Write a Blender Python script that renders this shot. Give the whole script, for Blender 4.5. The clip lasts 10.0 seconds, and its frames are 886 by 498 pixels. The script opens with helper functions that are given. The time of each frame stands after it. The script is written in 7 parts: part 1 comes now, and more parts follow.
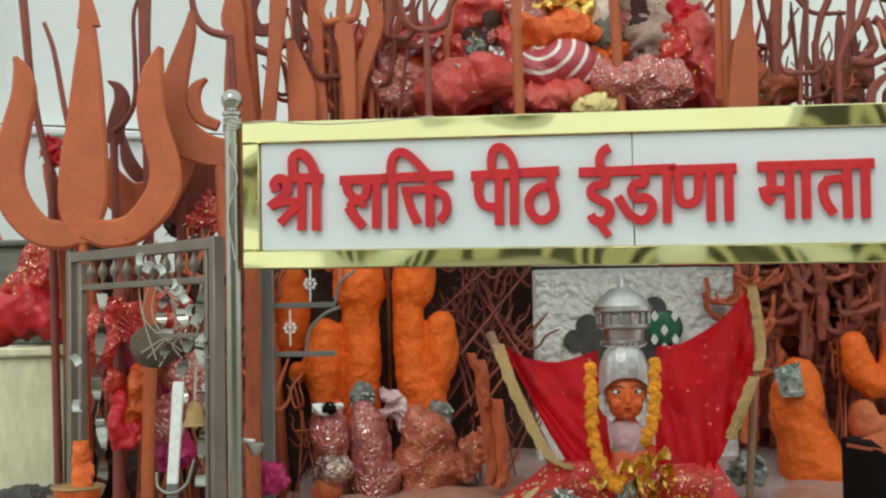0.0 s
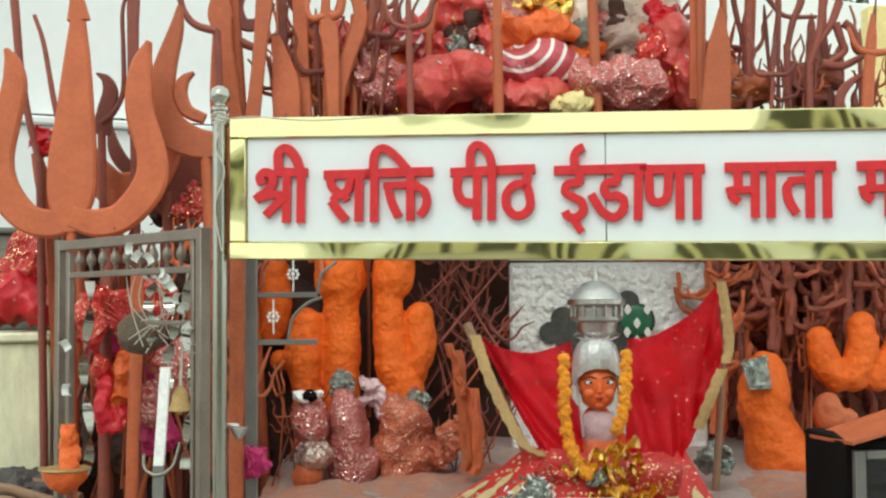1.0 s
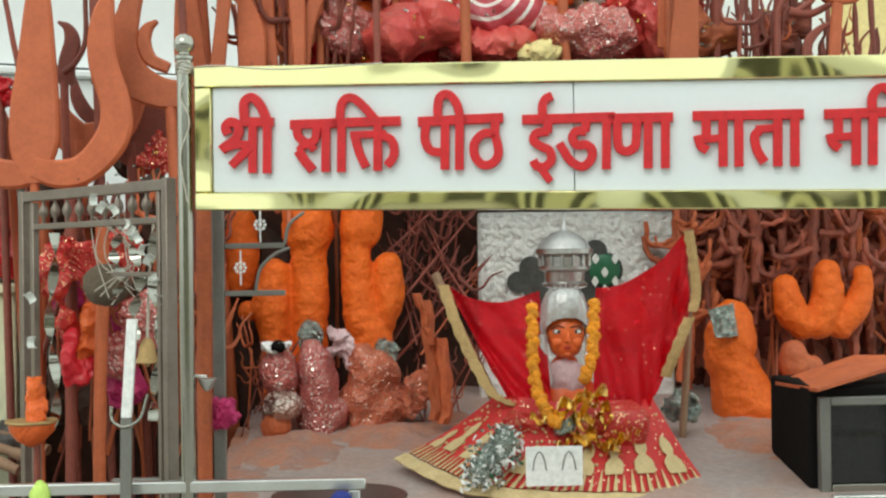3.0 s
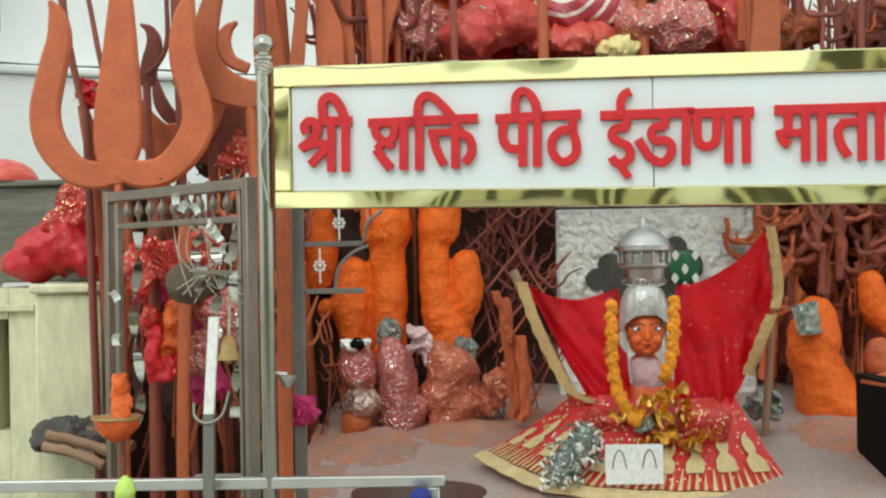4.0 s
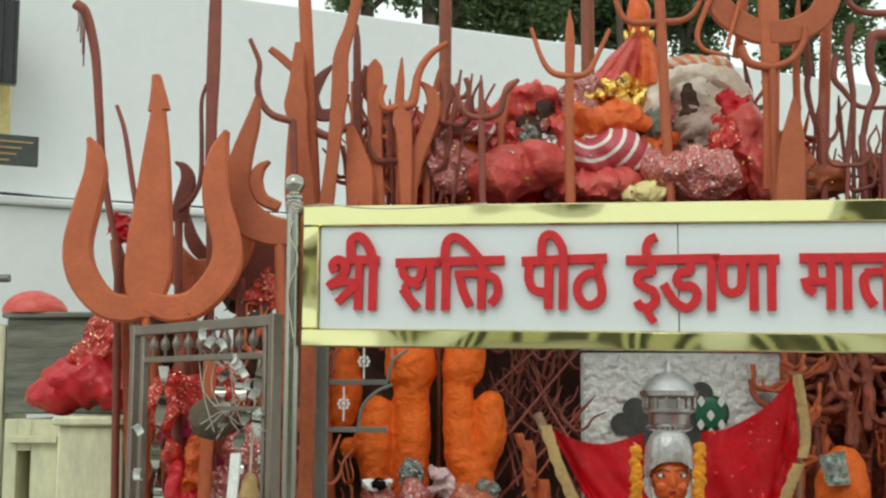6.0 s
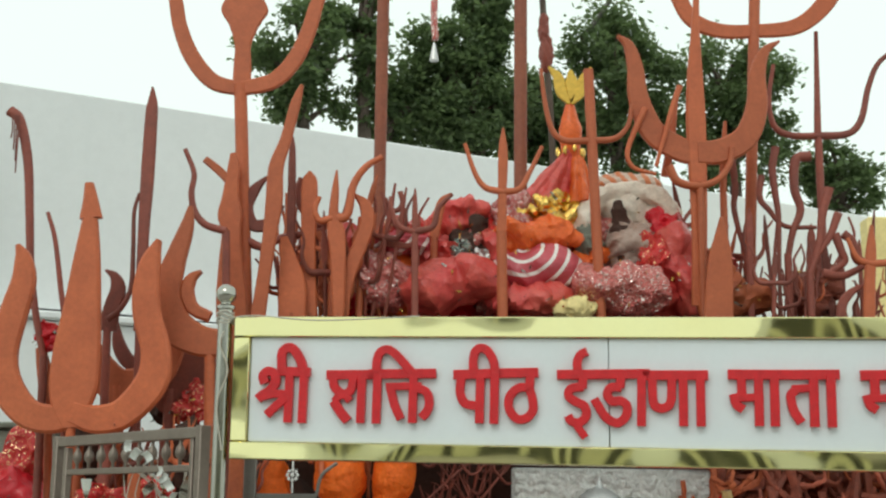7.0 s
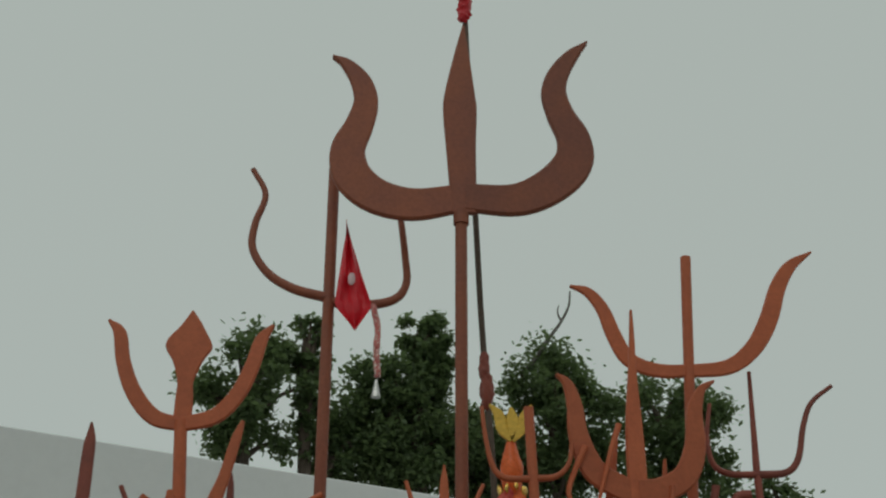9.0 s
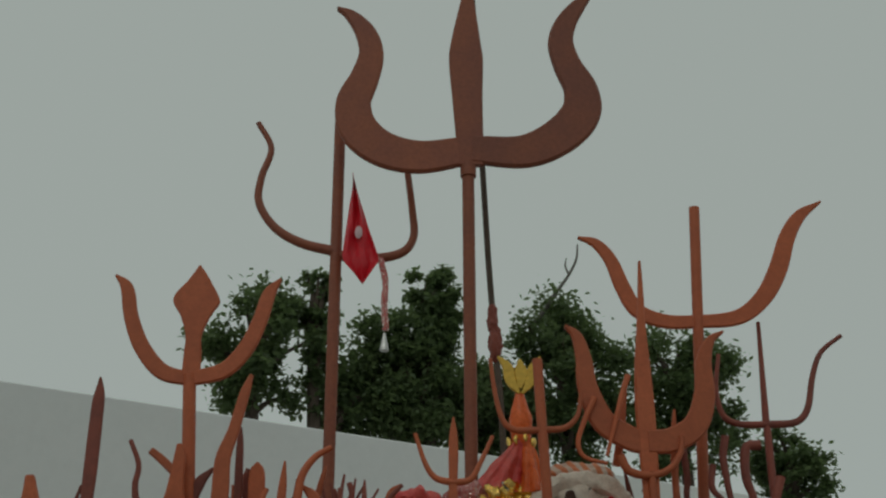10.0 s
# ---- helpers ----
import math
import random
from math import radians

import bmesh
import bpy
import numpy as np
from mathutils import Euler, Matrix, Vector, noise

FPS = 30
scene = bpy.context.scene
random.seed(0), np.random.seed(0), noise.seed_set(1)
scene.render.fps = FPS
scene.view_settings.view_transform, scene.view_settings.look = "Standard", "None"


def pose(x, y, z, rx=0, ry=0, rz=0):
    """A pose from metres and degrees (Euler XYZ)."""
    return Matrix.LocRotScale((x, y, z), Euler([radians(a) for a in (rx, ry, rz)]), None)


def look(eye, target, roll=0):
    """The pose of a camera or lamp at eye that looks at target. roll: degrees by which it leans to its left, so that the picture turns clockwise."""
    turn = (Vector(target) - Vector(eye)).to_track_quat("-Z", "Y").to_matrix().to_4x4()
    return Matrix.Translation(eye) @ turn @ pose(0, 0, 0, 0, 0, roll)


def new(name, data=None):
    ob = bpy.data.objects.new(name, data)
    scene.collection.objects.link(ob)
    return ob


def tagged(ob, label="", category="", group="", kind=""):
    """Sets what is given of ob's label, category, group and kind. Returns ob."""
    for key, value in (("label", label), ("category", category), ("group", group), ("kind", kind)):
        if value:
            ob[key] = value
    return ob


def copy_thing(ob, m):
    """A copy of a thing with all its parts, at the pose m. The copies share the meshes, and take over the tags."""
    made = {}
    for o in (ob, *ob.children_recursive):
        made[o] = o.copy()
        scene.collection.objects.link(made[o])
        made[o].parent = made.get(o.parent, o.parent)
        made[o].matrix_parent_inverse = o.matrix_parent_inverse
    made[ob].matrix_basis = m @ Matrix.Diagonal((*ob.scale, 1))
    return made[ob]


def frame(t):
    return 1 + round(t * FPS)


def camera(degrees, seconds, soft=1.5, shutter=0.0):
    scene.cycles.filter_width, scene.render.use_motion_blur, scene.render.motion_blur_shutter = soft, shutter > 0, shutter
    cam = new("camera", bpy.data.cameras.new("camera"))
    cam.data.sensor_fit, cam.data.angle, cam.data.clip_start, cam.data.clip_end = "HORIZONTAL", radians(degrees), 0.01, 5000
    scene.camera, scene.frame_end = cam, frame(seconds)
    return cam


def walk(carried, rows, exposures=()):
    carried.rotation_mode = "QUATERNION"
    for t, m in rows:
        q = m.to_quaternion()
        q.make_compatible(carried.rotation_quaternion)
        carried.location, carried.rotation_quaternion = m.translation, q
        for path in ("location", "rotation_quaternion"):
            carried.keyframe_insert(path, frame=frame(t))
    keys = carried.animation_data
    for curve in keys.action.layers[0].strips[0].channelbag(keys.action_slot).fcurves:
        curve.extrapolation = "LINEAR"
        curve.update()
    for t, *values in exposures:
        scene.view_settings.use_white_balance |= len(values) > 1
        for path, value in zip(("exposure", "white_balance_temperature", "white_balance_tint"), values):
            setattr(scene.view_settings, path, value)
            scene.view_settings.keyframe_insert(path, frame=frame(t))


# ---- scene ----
# camera: a person stands in front of the shrine and turns the lens over it
cam = camera(38.0, 10.0, soft=2.3)
EYE = 1.6
PATH = [
    # seconds, yaw, pitch, roll, step forward
    (0, -0.00, 3.00, -1.10, 0.173),
    (0.5, -0.00, 2.91, -0.94, 0.009),
    (1, -0.91, 2.59, -0.44, 0.007),
    (1.5, -2.01, 1.80, -0.46, 0.026),
    (2, -2.13, 0.98, -0.47, 0.008),
    (3.3, -2.30, 0.13, -0.79, 0.026),
    (3.5, -1.56, -0.01, -0.91, 0.025),
    (4, 1.16, 0.29, -0.97, 0.025),
    (4.5, 2.68, 1.41, -0.94, 0.019),
    (5, 3.66, 2.35, -0.34, 0.019),
    (5.2, 3.77, 3.07, -0.23, 0.021),
    (6.3, 1.17, 7.76, 0.46, -0.001),
    (6.5, 0.42, 8.57, 0.48, -0.001),
    (7, -0.74, 11.55, 0.60, -0.005),
    (7.5, -1.82, 14.92, 0.77, -0.009),
    (8, -2.83, 18.84, 0.49, -0.025),
    (8.5, -3.28, 22.66, 0.12, -0.044),
    (9, -3.37, 26.39, 0.09, -0.042),
    (9.5, -3.15, 27.81, 0.14, -0.043),
    (10, -3.02, 24.40, -0.24, -0.004),
]
EXPOSURES = [(0.0, 0.1), (0.5, 0.42), (2.0, 0.46), (3.5, 0.3), (4.5, 0.42), (5.0, 0.34), (5.2, 0.26), (6.5, 0.03), (7.0, -0.04), (7.5, -0.32), (8.0, -0.56), (8.5, -0.9), (9.0, -1.25), (9.5, -1.5), (10.0, -1.54)]
walk(cam, [(t, pose(0, step, EYE, 90 + pitch, 0, yaw) @ pose(0, 0, 0, 0, 0, roll)) for t, yaw, pitch, roll, step in PATH], EXPOSURES)

# overcast sky
world = bpy.data.worlds.new("sky")
scene.world = world
world.use_nodes = True
wn, wl = world.node_tree.nodes, world.node_tree.links
sky = wn.new("ShaderNodeTexSky")
sky.sky_type, sky.sun_disc = "NISHITA", False
sky.sun_elevation, sky.sun_rotation = radians(55), radians(200)
veil_mix = wn.new("ShaderNodeMix")
veil_mix.data_type = "RGBA"
veil_mix.inputs["Factor"].default_value = 0.93
veil_mix.inputs["B"].default_value = (7.85, 8.8, 8.15, 1)
wl.new(sky.outputs["Color"], veil_mix.inputs["A"])
wl.new(veil_mix.outputs["Result"], wn["Background"].inputs["Color"])
wn["Background"].inputs["Strength"].default_value = 0.128
sun = new("sun", bpy.data.lights.new("sun", "SUN"))
sun.data.energy, sun.data.angle, sun.data.color = 0.7, radians(25), (1.0, 0.96, 0.9)
sun.matrix_world = look((-4, -6, 12), (0.5, 5.5, 0))

# ---- building helpers ----
WORLD_AT = {}


def thing(name, at, label, category, group="", kind="", rz=0.0):
    ob = new(name)
    ob.empty_display_size = 0.1
    ob.location = at
    ob.rotation_euler = (0, 0, radians(rz))
    WORLD_AT[ob.name] = Vector(at)
    return tagged(ob, label, category, group, kind)


def part(name, bm, material, parent=None, label="", local=False, smooth=True):
    """One mesh object; vertices come in world metres, or in the parent's own frame when local."""
    mesh = bpy.data.meshes.new(name)
    at = Vector((0, 0, 0))
    if parent is not None and not local:
        at = WORLD_AT[parent.name]
        bmesh.ops.translate(bm, verts=bm.verts, vec=-at)
    bm.normal_update()
    bm.to_mesh(mesh)
    bm.free()
    ob = new(name, mesh)
    for m in (material if isinstance(material, (list, tuple)) else [material]):
        mesh.materials.append(m)
    if smooth:
        for p in mesh.polygons:
            p.use_smooth = True
        mesh.set_sharp_from_angle(angle=radians(38))
    ob.parent = parent
    WORLD_AT[ob.name] = at
    return tagged(ob, label)


def solo(name, bm, material, label, category, group="", kind="", at=None, smooth=True):
    """A top-level thing of one mesh with its origin at its base."""
    zs = [v.co.z for v in bm.verts]
    xs = [v.co.x for v in bm.verts]
    ys = [v.co.y for v in bm.verts]
    at = Vector(((min(xs) + max(xs)) / 2, (min(ys) + max(ys)) / 2, min(zs)))
    bmesh.ops.translate(bm, verts=bm.verts, vec=-at)
    ob = part(name, bm, material, None, smooth=smooth)
    ob.location = at
    WORLD_AT[ob.name] = at
    return tagged(ob, label, category, group, kind)


def spline(pts, steps=7):
    """Points of a smooth curve through pts (tuples of any length)."""
    p = [np.array(q, float) for q in pts]
    if len(p) < 3:
        return p
    p = [2 * p[0] - p[1]] + p + [2 * p[-1] - p[-2]]
    out = []
    for i in range(1, len(p) - 2):
        a, b, c, d = p[i - 1], p[i], p[i + 1], p[i + 2]
        for k in range(steps):
            t = k / steps
            out.append(0.5 * (2 * b + (c - a) * t + (2 * a - 5 * b + 4 * c - d) * t * t + (3 * b - a - 3 * c + d) * t ** 3))
    out.append(p[-2])
    return out


def ribbon(bm, pts, y, thick, steps=6, chamfer=0.25):
    """A flat bar cut from plate: pts are (x, z, width) along its middle, standing in the plane y."""
    s = spline(pts, steps)
    rings = []
    for i, q in enumerate(s):
        a, b = s[max(i - 1, 0)], s[min(i + 1, len(s) - 1)]
        t = np.array([b[0] - a[0], b[1] - a[1]])
        t /= max(np.hypot(*t), 1e-9)
        n, w = np.array([-t[1], t[0]]), max(q[2], 0.002) / 2
        c = min(w * 0.5, thick * chamfer)
        ring = []
        for du, dv in ((w - c, -thick / 2), (w, -thick / 2 + c), (w, thick / 2 - c), (w - c, thick / 2), (c - w, thick / 2), (-w, thick / 2 - c), (-w, c - thick / 2), (c - w, -thick / 2)):
            ring.append(bm.verts.new((q[0] + n[0] * du, y + dv, q[1] + n[1] * du)))
        rings.append(ring)
    for a, b in zip(rings, rings[1:]):
        for k in range(8):
            bm.faces.new((a[k], a[(k + 1) % 8], b[(k + 1) % 8], b[k]))
    bm.faces.new(rings[0])
    bm.faces.new(rings[-1][::-1])
    return bm


def tube(bm, pts, radius, sides=8, steps=6, taper=None):
    """A round bar through pts; taper: radius at the far end."""
    s = spline(pts, steps) if len(pts) > 2 else [np.array(q, float) for q in pts]
    rings, up = [], None
    for i, q in enumerate(s):
        t = Vector(s[min(i + 1, len(s) - 1)] - s[max(i - 1, 0)]).normalized()
        up = t.orthogonal() if up is None else (up - t * up.dot(t))
        up.normalize()
        side = t.cross(up)
        r = radius + ((taper if taper is not None else radius) - radius) * i / max(len(s) - 1, 1)
        rings.append([bm.verts.new(Vector(q) + (up * math.cos(a) + side * math.sin(a)) * r) for a in [2 * math.pi * k / sides for k in range(sides)]])
    for a, b in zip(rings, rings[1:]):
        for k in range(sides):
            bm.faces.new((a[k], a[(k + 1) % sides], b[(k + 1) % sides], b[k]))
    bm.faces.new(rings[0][::-1])
    bm.faces.new(rings[-1])
    return bm


def box(bm, x0, x1, y0, y1, z0, z1, bevel=0.004):
    m = Matrix.Translation(((x0 + x1) / 2, (y0 + y1) / 2, (z0 + z1) / 2)) @ Matrix.Diagonal((x1 - x0, y1 - y0, z1 - z0, 1))
    made = bmesh.ops.create_cube(bm, size=1, matrix=m)
    if bevel:
        edges = list({e for v in made["verts"] for e in v.link_edges})
        bmesh.ops.bevel(bm, geom=edges, offset=bevel, segments=1, affect="EDGES")
    return bm


def ball(bm, x, y, z, rx, ry, rz, sub=3):
    bmesh.ops.create_icosphere(bm, subdivisions=sub, radius=1, matrix=Matrix.Translation((x, y, z)) @ Matrix.Diagonal((rx, ry, rz, 1)))
    return bm


def lathe(bm, x, y, z, profile, sides=24):
    """A turned form: profile is (radius, height)."""
    rings = [[bm.verts.new((x + r * math.cos(2 * math.pi * k / sides), y + r * math.sin(2 * math.pi * k / sides), z + h)) for k in range(sides)] for r, h in profile]
    for a, b in zip(rings, rings[1:]):
        for k in range(sides):
            bm.faces.new((a[k], a[(k + 1) % sides], b[(k + 1) % sides], b[k]))
    bm.faces.new(rings[0][::-1])
    bm.faces.new(rings[-1])
    return bm


def shell(bm, rows, thick=0.006):
    """A sheet through a grid of points, given some thickness."""
    g = [[bm.verts.new(p) for p in r] for r in rows]
    made = [bm.faces.new((g[i][j], g[i][j + 1], g[i + 1][j + 1], g[i + 1][j])) for i in range(len(g) - 1) for j in range(len(g[0]) - 1)]
    bmesh.ops.recalc_face_normals(bm, faces=made)
    bmesh.ops.solidify(bm, geom=made, thickness=thick)
    return bm


def crumple(bm, amount, scale, seed=0.0, folds=0.0):
    """Pushes vertices along their normals by noise; folds adds sharp creases that run one way."""
    bm.normal_update()
    turn = Euler((seed * 1.3, seed * 0.7, seed * 2.1)).to_matrix()
    for v in bm.verts:
        p = v.co * scale + Vector((seed * 7.3, seed * 3.1, seed))
        d = noise.noise(p) * 0.6 + noise.noise(p * 2.3) * 0.35
        if folds:
            q = turn @ p
            q = Vector((q.x * 0.45, q.y * 1.5, q.z * 1.1)) + 0.5 * noise.noise_vector(p * 0.7)
            ridge = (1 - abs(noise.noise(q * 1.1))) ** 2 + 0.4 * (1 - abs(noise.noise(q * 2.3 + Vector((5, 2, 8))))) ** 2
            d += folds * (ridge - 0.9)
        v.co += v.normal * d * amount
    return bm


def lump(bm, y, spots, depth, sub=5):
    """One closed skin round overlapping lobes (x, z, half width, half height)."""
    area = sum(s[2] * s[3] for s in spots)
    cx = sum(s[0] * s[2] * s[3] for s in spots) / area
    cz = sum(s[1] * s[2] * s[3] for s in spots) / area
    made = bmesh.ops.create_icosphere(bm, subdivisions=sub, radius=1)["verts"]
    for v in made:
        d = v.co.copy()
        d.y *= 0.8
        d.normalize()
        best = 0.03
        for x, z, rx, rz in spots:
            o = Vector(((cx - x) / rx, 0, (cz - z) / rz))
            e = Vector((d.x / rx, d.y / depth, d.z / rz))
            a, b, c = e.dot(e), o.dot(e), o.dot(o) - 1
            disc = b * b - a * c
            if disc > 0:
                best = max(best, (-b + math.sqrt(disc)) / a)
        v.co = Vector((cx, y, cz)) + d * best
    bmesh.ops.smooth_vert(bm, verts=made, factor=0.5, use_axis_x=True, use_axis_y=True, use_axis_z=True)
    bmesh.ops.smooth_vert(bm, verts=made, factor=0.5, use_axis_x=True, use_axis_y=True, use_axis_z=True)
    return bm


# ---- materials ----
def mat(name, color, rough=0.6, metal=0.0, second=None, blotch=0.5, scale=6.0, grain=60.0, bump=0.3, bump_scale=None, sheen=0.0, vary=0.0, glint=None, stretch=(1, 1, 1), mottle=0.18, stripes=None, bump_detail=6, bump_dist=0.01, spec=0.5, coat=0.0, crinkle=None):
    m = bpy.data.materials.new(name)
    m.use_nodes = True
    n, l = m.node_tree.nodes, m.node_tree.links
    b = n["Principled BSDF"]
    b.inputs["Roughness"].default_value, b.inputs["Metallic"].default_value = rough, metal
    b.inputs["Specular IOR Level"].default_value = spec
    if coat:
        b.inputs["Coat Weight"].default_value, b.inputs["Coat Roughness"].default_value = coat, 0.12
    if sheen:
        b.inputs["Sheen Weight"].default_value = sheen
    co = n.new("ShaderNodeTexCoord")
    mp = n.new("ShaderNodeMapping")
    mp.inputs["Scale"].default_value = stretch
    l.new(co.outputs["Object"], mp.inputs["Vector"])

    def tex(s, detail, rough_=0.6):
        t = n.new("ShaderNodeTexNoise")
        t.inputs["Scale"].default_value, t.inputs["Detail"].default_value, t.inputs["Roughness"].default_value = s, detail, rough_
        l.new(mp.outputs["Vector"], t.inputs["Vector"])
        return t

    big, fine = tex(scale, 5), tex(grain, 4, 0.7)
    ramp = n.new("ShaderNodeMapRange")
    ramp.inputs["From Min"].default_value, ramp.inputs["From Max"].default_value = 0.38, 0.68
    ramp.inputs["To Max"].default_value = blotch
    l.new(big.outputs["Fac"], ramp.inputs["Value"])
    mix = n.new("ShaderNodeMix")
    mix.data_type = "RGBA"
    second = second or tuple(c * 0.6 for c in color)
    mix.inputs["A"].default_value, mix.inputs["B"].default_value = (*color, 1), (*second, 1)
    l.new(ramp.outputs["Result"], mix.inputs["Factor"])
    hsv = n.new("ShaderNodeHueSaturation")
    l.new(mix.outputs["Result"], hsv.inputs["Color"])
    val = n.new("ShaderNodeMapRange")
    val.inputs["From Min"].default_value, val.inputs["From Max"].default_value = 0.25, 0.75
    val.inputs["To Min"].default_value, val.inputs["To Max"].default_value = 1 - mottle, 1 + mottle
    l.new(fine.outputs["Fac"], val.inputs["Value"])
    last = val.outputs["Result"]
    if vary:
        info = n.new("ShaderNodeObjectInfo")
        mr = n.new("ShaderNodeMapRange")
        mr.inputs["To Min"].default_value, mr.inputs["To Max"].default_value = 1 - vary, 1 + vary
        l.new(info.outputs["Random"], mr.inputs["Value"])
        mul = n.new("ShaderNodeMath")
        mul.operation = "MULTIPLY"
        l.new(last, mul.inputs[0])
        l.new(mr.outputs["Result"], mul.inputs[1])
        last = mul.outputs["Value"]
    l.new(last, hsv.inputs["Value"])
    out = hsv.outputs["Color"]
    if stripes:
        # woven bands: (colour, scale, share, distortion)
        sc, ss, sh, sd = stripes[:4]
        wave = n.new("ShaderNodeTexWave")
        if len(stripes) > 4:
            # curved bands round a point of the thing
            wave.wave_type, wave.rings_direction = "RINGS", "Y"
            mp.inputs["Location"].default_value = stripes[4]
        else:
            wave.wave_type, wave.bands_direction = "BANDS", "Z"
        wave.inputs["Scale"].default_value, wave.inputs["Distortion"].default_value, wave.inputs["Detail Scale"].default_value = ss, sd, 0.6
        l.new(mp.outputs["Vector"], wave.inputs["Vector"])
        gt = n.new("ShaderNodeMath")
        gt.operation = "GREATER_THAN"
        gt.inputs[1].default_value = 1 - sh
        l.new(wave.outputs["Fac"], gt.inputs[0])
        sm = n.new("ShaderNodeMix")
        sm.data_type = "RGBA"
        sm.inputs["B"].default_value = (*sc, 1)
        l.new(gt.outputs["Value"], sm.inputs["Factor"])
        l.new(out, sm.inputs["A"])
        out = sm.outputs["Result"]
    if glint:
        # small metallic sequins or foil flecks: (colour, scale, amount)
        gc, gs, ga = glint
        vor = n.new("ShaderNodeTexVoronoi")
        vor.inputs["Scale"].default_value = gs
        l.new(mp.outputs["Vector"], vor.inputs["Vector"])
        sep = n.new("ShaderNodeSeparateColor")
        l.new(vor.outputs["Color"], sep.inputs["Color"])
        lt = n.new("ShaderNodeMath")
        lt.operation = "LESS_THAN"
        lt.inputs[1].default_value = ga
        l.new(sep.outputs["Red"], lt.inputs[0])
        gm = n.new("ShaderNodeMix")
        gm.data_type = "RGBA"
        gm.inputs["B"].default_value = (*gc, 1)
        l.new(lt.outputs["Value"], gm.inputs["Factor"])
        l.new(out, gm.inputs["A"])
        out = gm.outputs["Result"]
        l.new(lt.outputs["Value"], b.inputs["Metallic"])
        rr = n.new("ShaderNodeMapRange")
        rr.inputs["To Min"].default_value, rr.inputs["To Max"].default_value = rough, 0.25
        l.new(lt.outputs["Value"], rr.inputs["Value"])
        l.new(rr.outputs["Result"], b.inputs["Roughness"])
    l.new(out, b.inputs["Base Color"])
    if bump:
        bt = tex(bump_scale or grain, bump_detail, 0.65)
        bp = n.new("ShaderNodeBump")
        bp.inputs["Strength"].default_value, bp.inputs["Distance"].default_value = bump, bump_dist
        l.new(bt.outputs["Fac"], bp.inputs["Height"])
        last_bump = bp
        if crinkle:
            # sharp creases as in gathered cloth or film: (scale, strength)
            warp = n.new("ShaderNodeVectorMath")
            warp.operation = "MULTIPLY_ADD"
            wt = tex(crinkle[0] * 0.35, 2)
            l.new(wt.outputs["Color"], warp.inputs[0])
            warp.inputs[1].default_value = (0.12, 0.12, 0.12)
            l.new(mp.outputs["Vector"], warp.inputs[2])
            cr = n.new("ShaderNodeTexVoronoi")
            cr.feature = "DISTANCE_TO_EDGE"
            cr.inputs["Scale"].default_value = crinkle[0]
            l.new(warp.outputs["Vector"], cr.inputs["Vector"])
            cb = n.new("ShaderNodeBump")
            cb.inputs["Strength"].default_value, cb.inputs["Distance"].default_value = crinkle[1], 0.03
            l.new(cr.outputs["Distance"], cb.inputs["Height"])
            l.new(bp.outputs["Normal"], cb.inputs["Normal"])
            last_bump = cb
        l.new(last_bump.outputs["Normal"], b.inputs["Normal"])
    return m


M_ORANGE = mat("ochre_painted_steel", (0.50, 0.118, 0.042), 0.55, second=(0.33, 0.07, 0.025), scale=5, grain=40, bump=0.2, vary=0.18)
M_MAROON = mat("dark_red_oxide_steel", (0.25, 0.06, 0.038), 0.6, second=(0.13, 0.035, 0.028), scale=9, grain=50, bump=0.25, vary=0.3)
M_TALL = mat("weathered_red_oxide_plate", (0.22, 0.065, 0.038), 0.6, second=(0.36, 0.10, 0.035), scale=2, grain=35, bump=0.2, vary=0.1)
M_SINDOOR = mat("thick_orange_vermilion_paste", (0.86, 0.155, 0.012), 0.55, second=(0.70, 0.10, 0.010), scale=9, grain=70, bump=0.9, bump_scale=26, bump_dist=0.02, spec=0.35, vary=0.08)
M_SINDOOR_DULL = mat("aged_orange_paste", (0.50, 0.115, 0.035), 0.65, second=(0.28, 0.055, 0.028), scale=10, grain=60, bump=0.8, bump_scale=30, vary=0.25)
M_STEEL = mat("brushed_stainless_steel", (0.42, 0.41, 0.36), 0.16, 1.0, second=(0.2, 0.19, 0.16), scale=4, grain=90, bump=0.03, stretch=(1, 1, 0.15), mottle=0.06)
M_GREYPAINT = mat("grey_painted_steel", (0.22, 0.215, 0.195), 0.5, 0.4, scale=5, grain=60, bump=0.1, mottle=0.1)
M_GATE = mat("dulled_gate_steel", (0.24, 0.20, 0.165), 0.45, 0.6, second=(0.15, 0.11, 0.09), scale=7, grain=60, bump=0.1, mottle=0.1)
M_RAIL = mat("bright_steel_rail", (0.72, 0.73, 0.72), 0.3, 0.9, scale=5, grain=60, bump=0.03, mottle=0.04)
M_BRASS = mat("polished_gold_sheet", (0.82, 0.77, 0.40), 0.1, 1.0, second=(0.76, 0.68, 0.32), scale=2.5, grain=40, bump=1.0, bump_scale=2.0, mottle=0.02, bump_detail=1, bump_dist=0.11)
M_PANEL = mat("white_acrylic_board", (0.72, 0.77, 0.79), 0.35, second=(0.66, 0.71, 0.73), scale=2, grain=30, bump=0.02, mottle=0.02)
M_LETTER = mat("red_acrylic_letter", (0.60, 0.014, 0.020), 0.35, second=(0.52, 0.011, 0.018), scale=8, grain=40, bump=0.03)
M_WALL = mat("white_limewashed_wall", (0.80, 0.82, 0.82), 0.85, second=(0.66, 0.69, 0.69), blotch=0.35, scale=0.5, grain=9, bump=0.08, bump_scale=25, mottle=0.03)
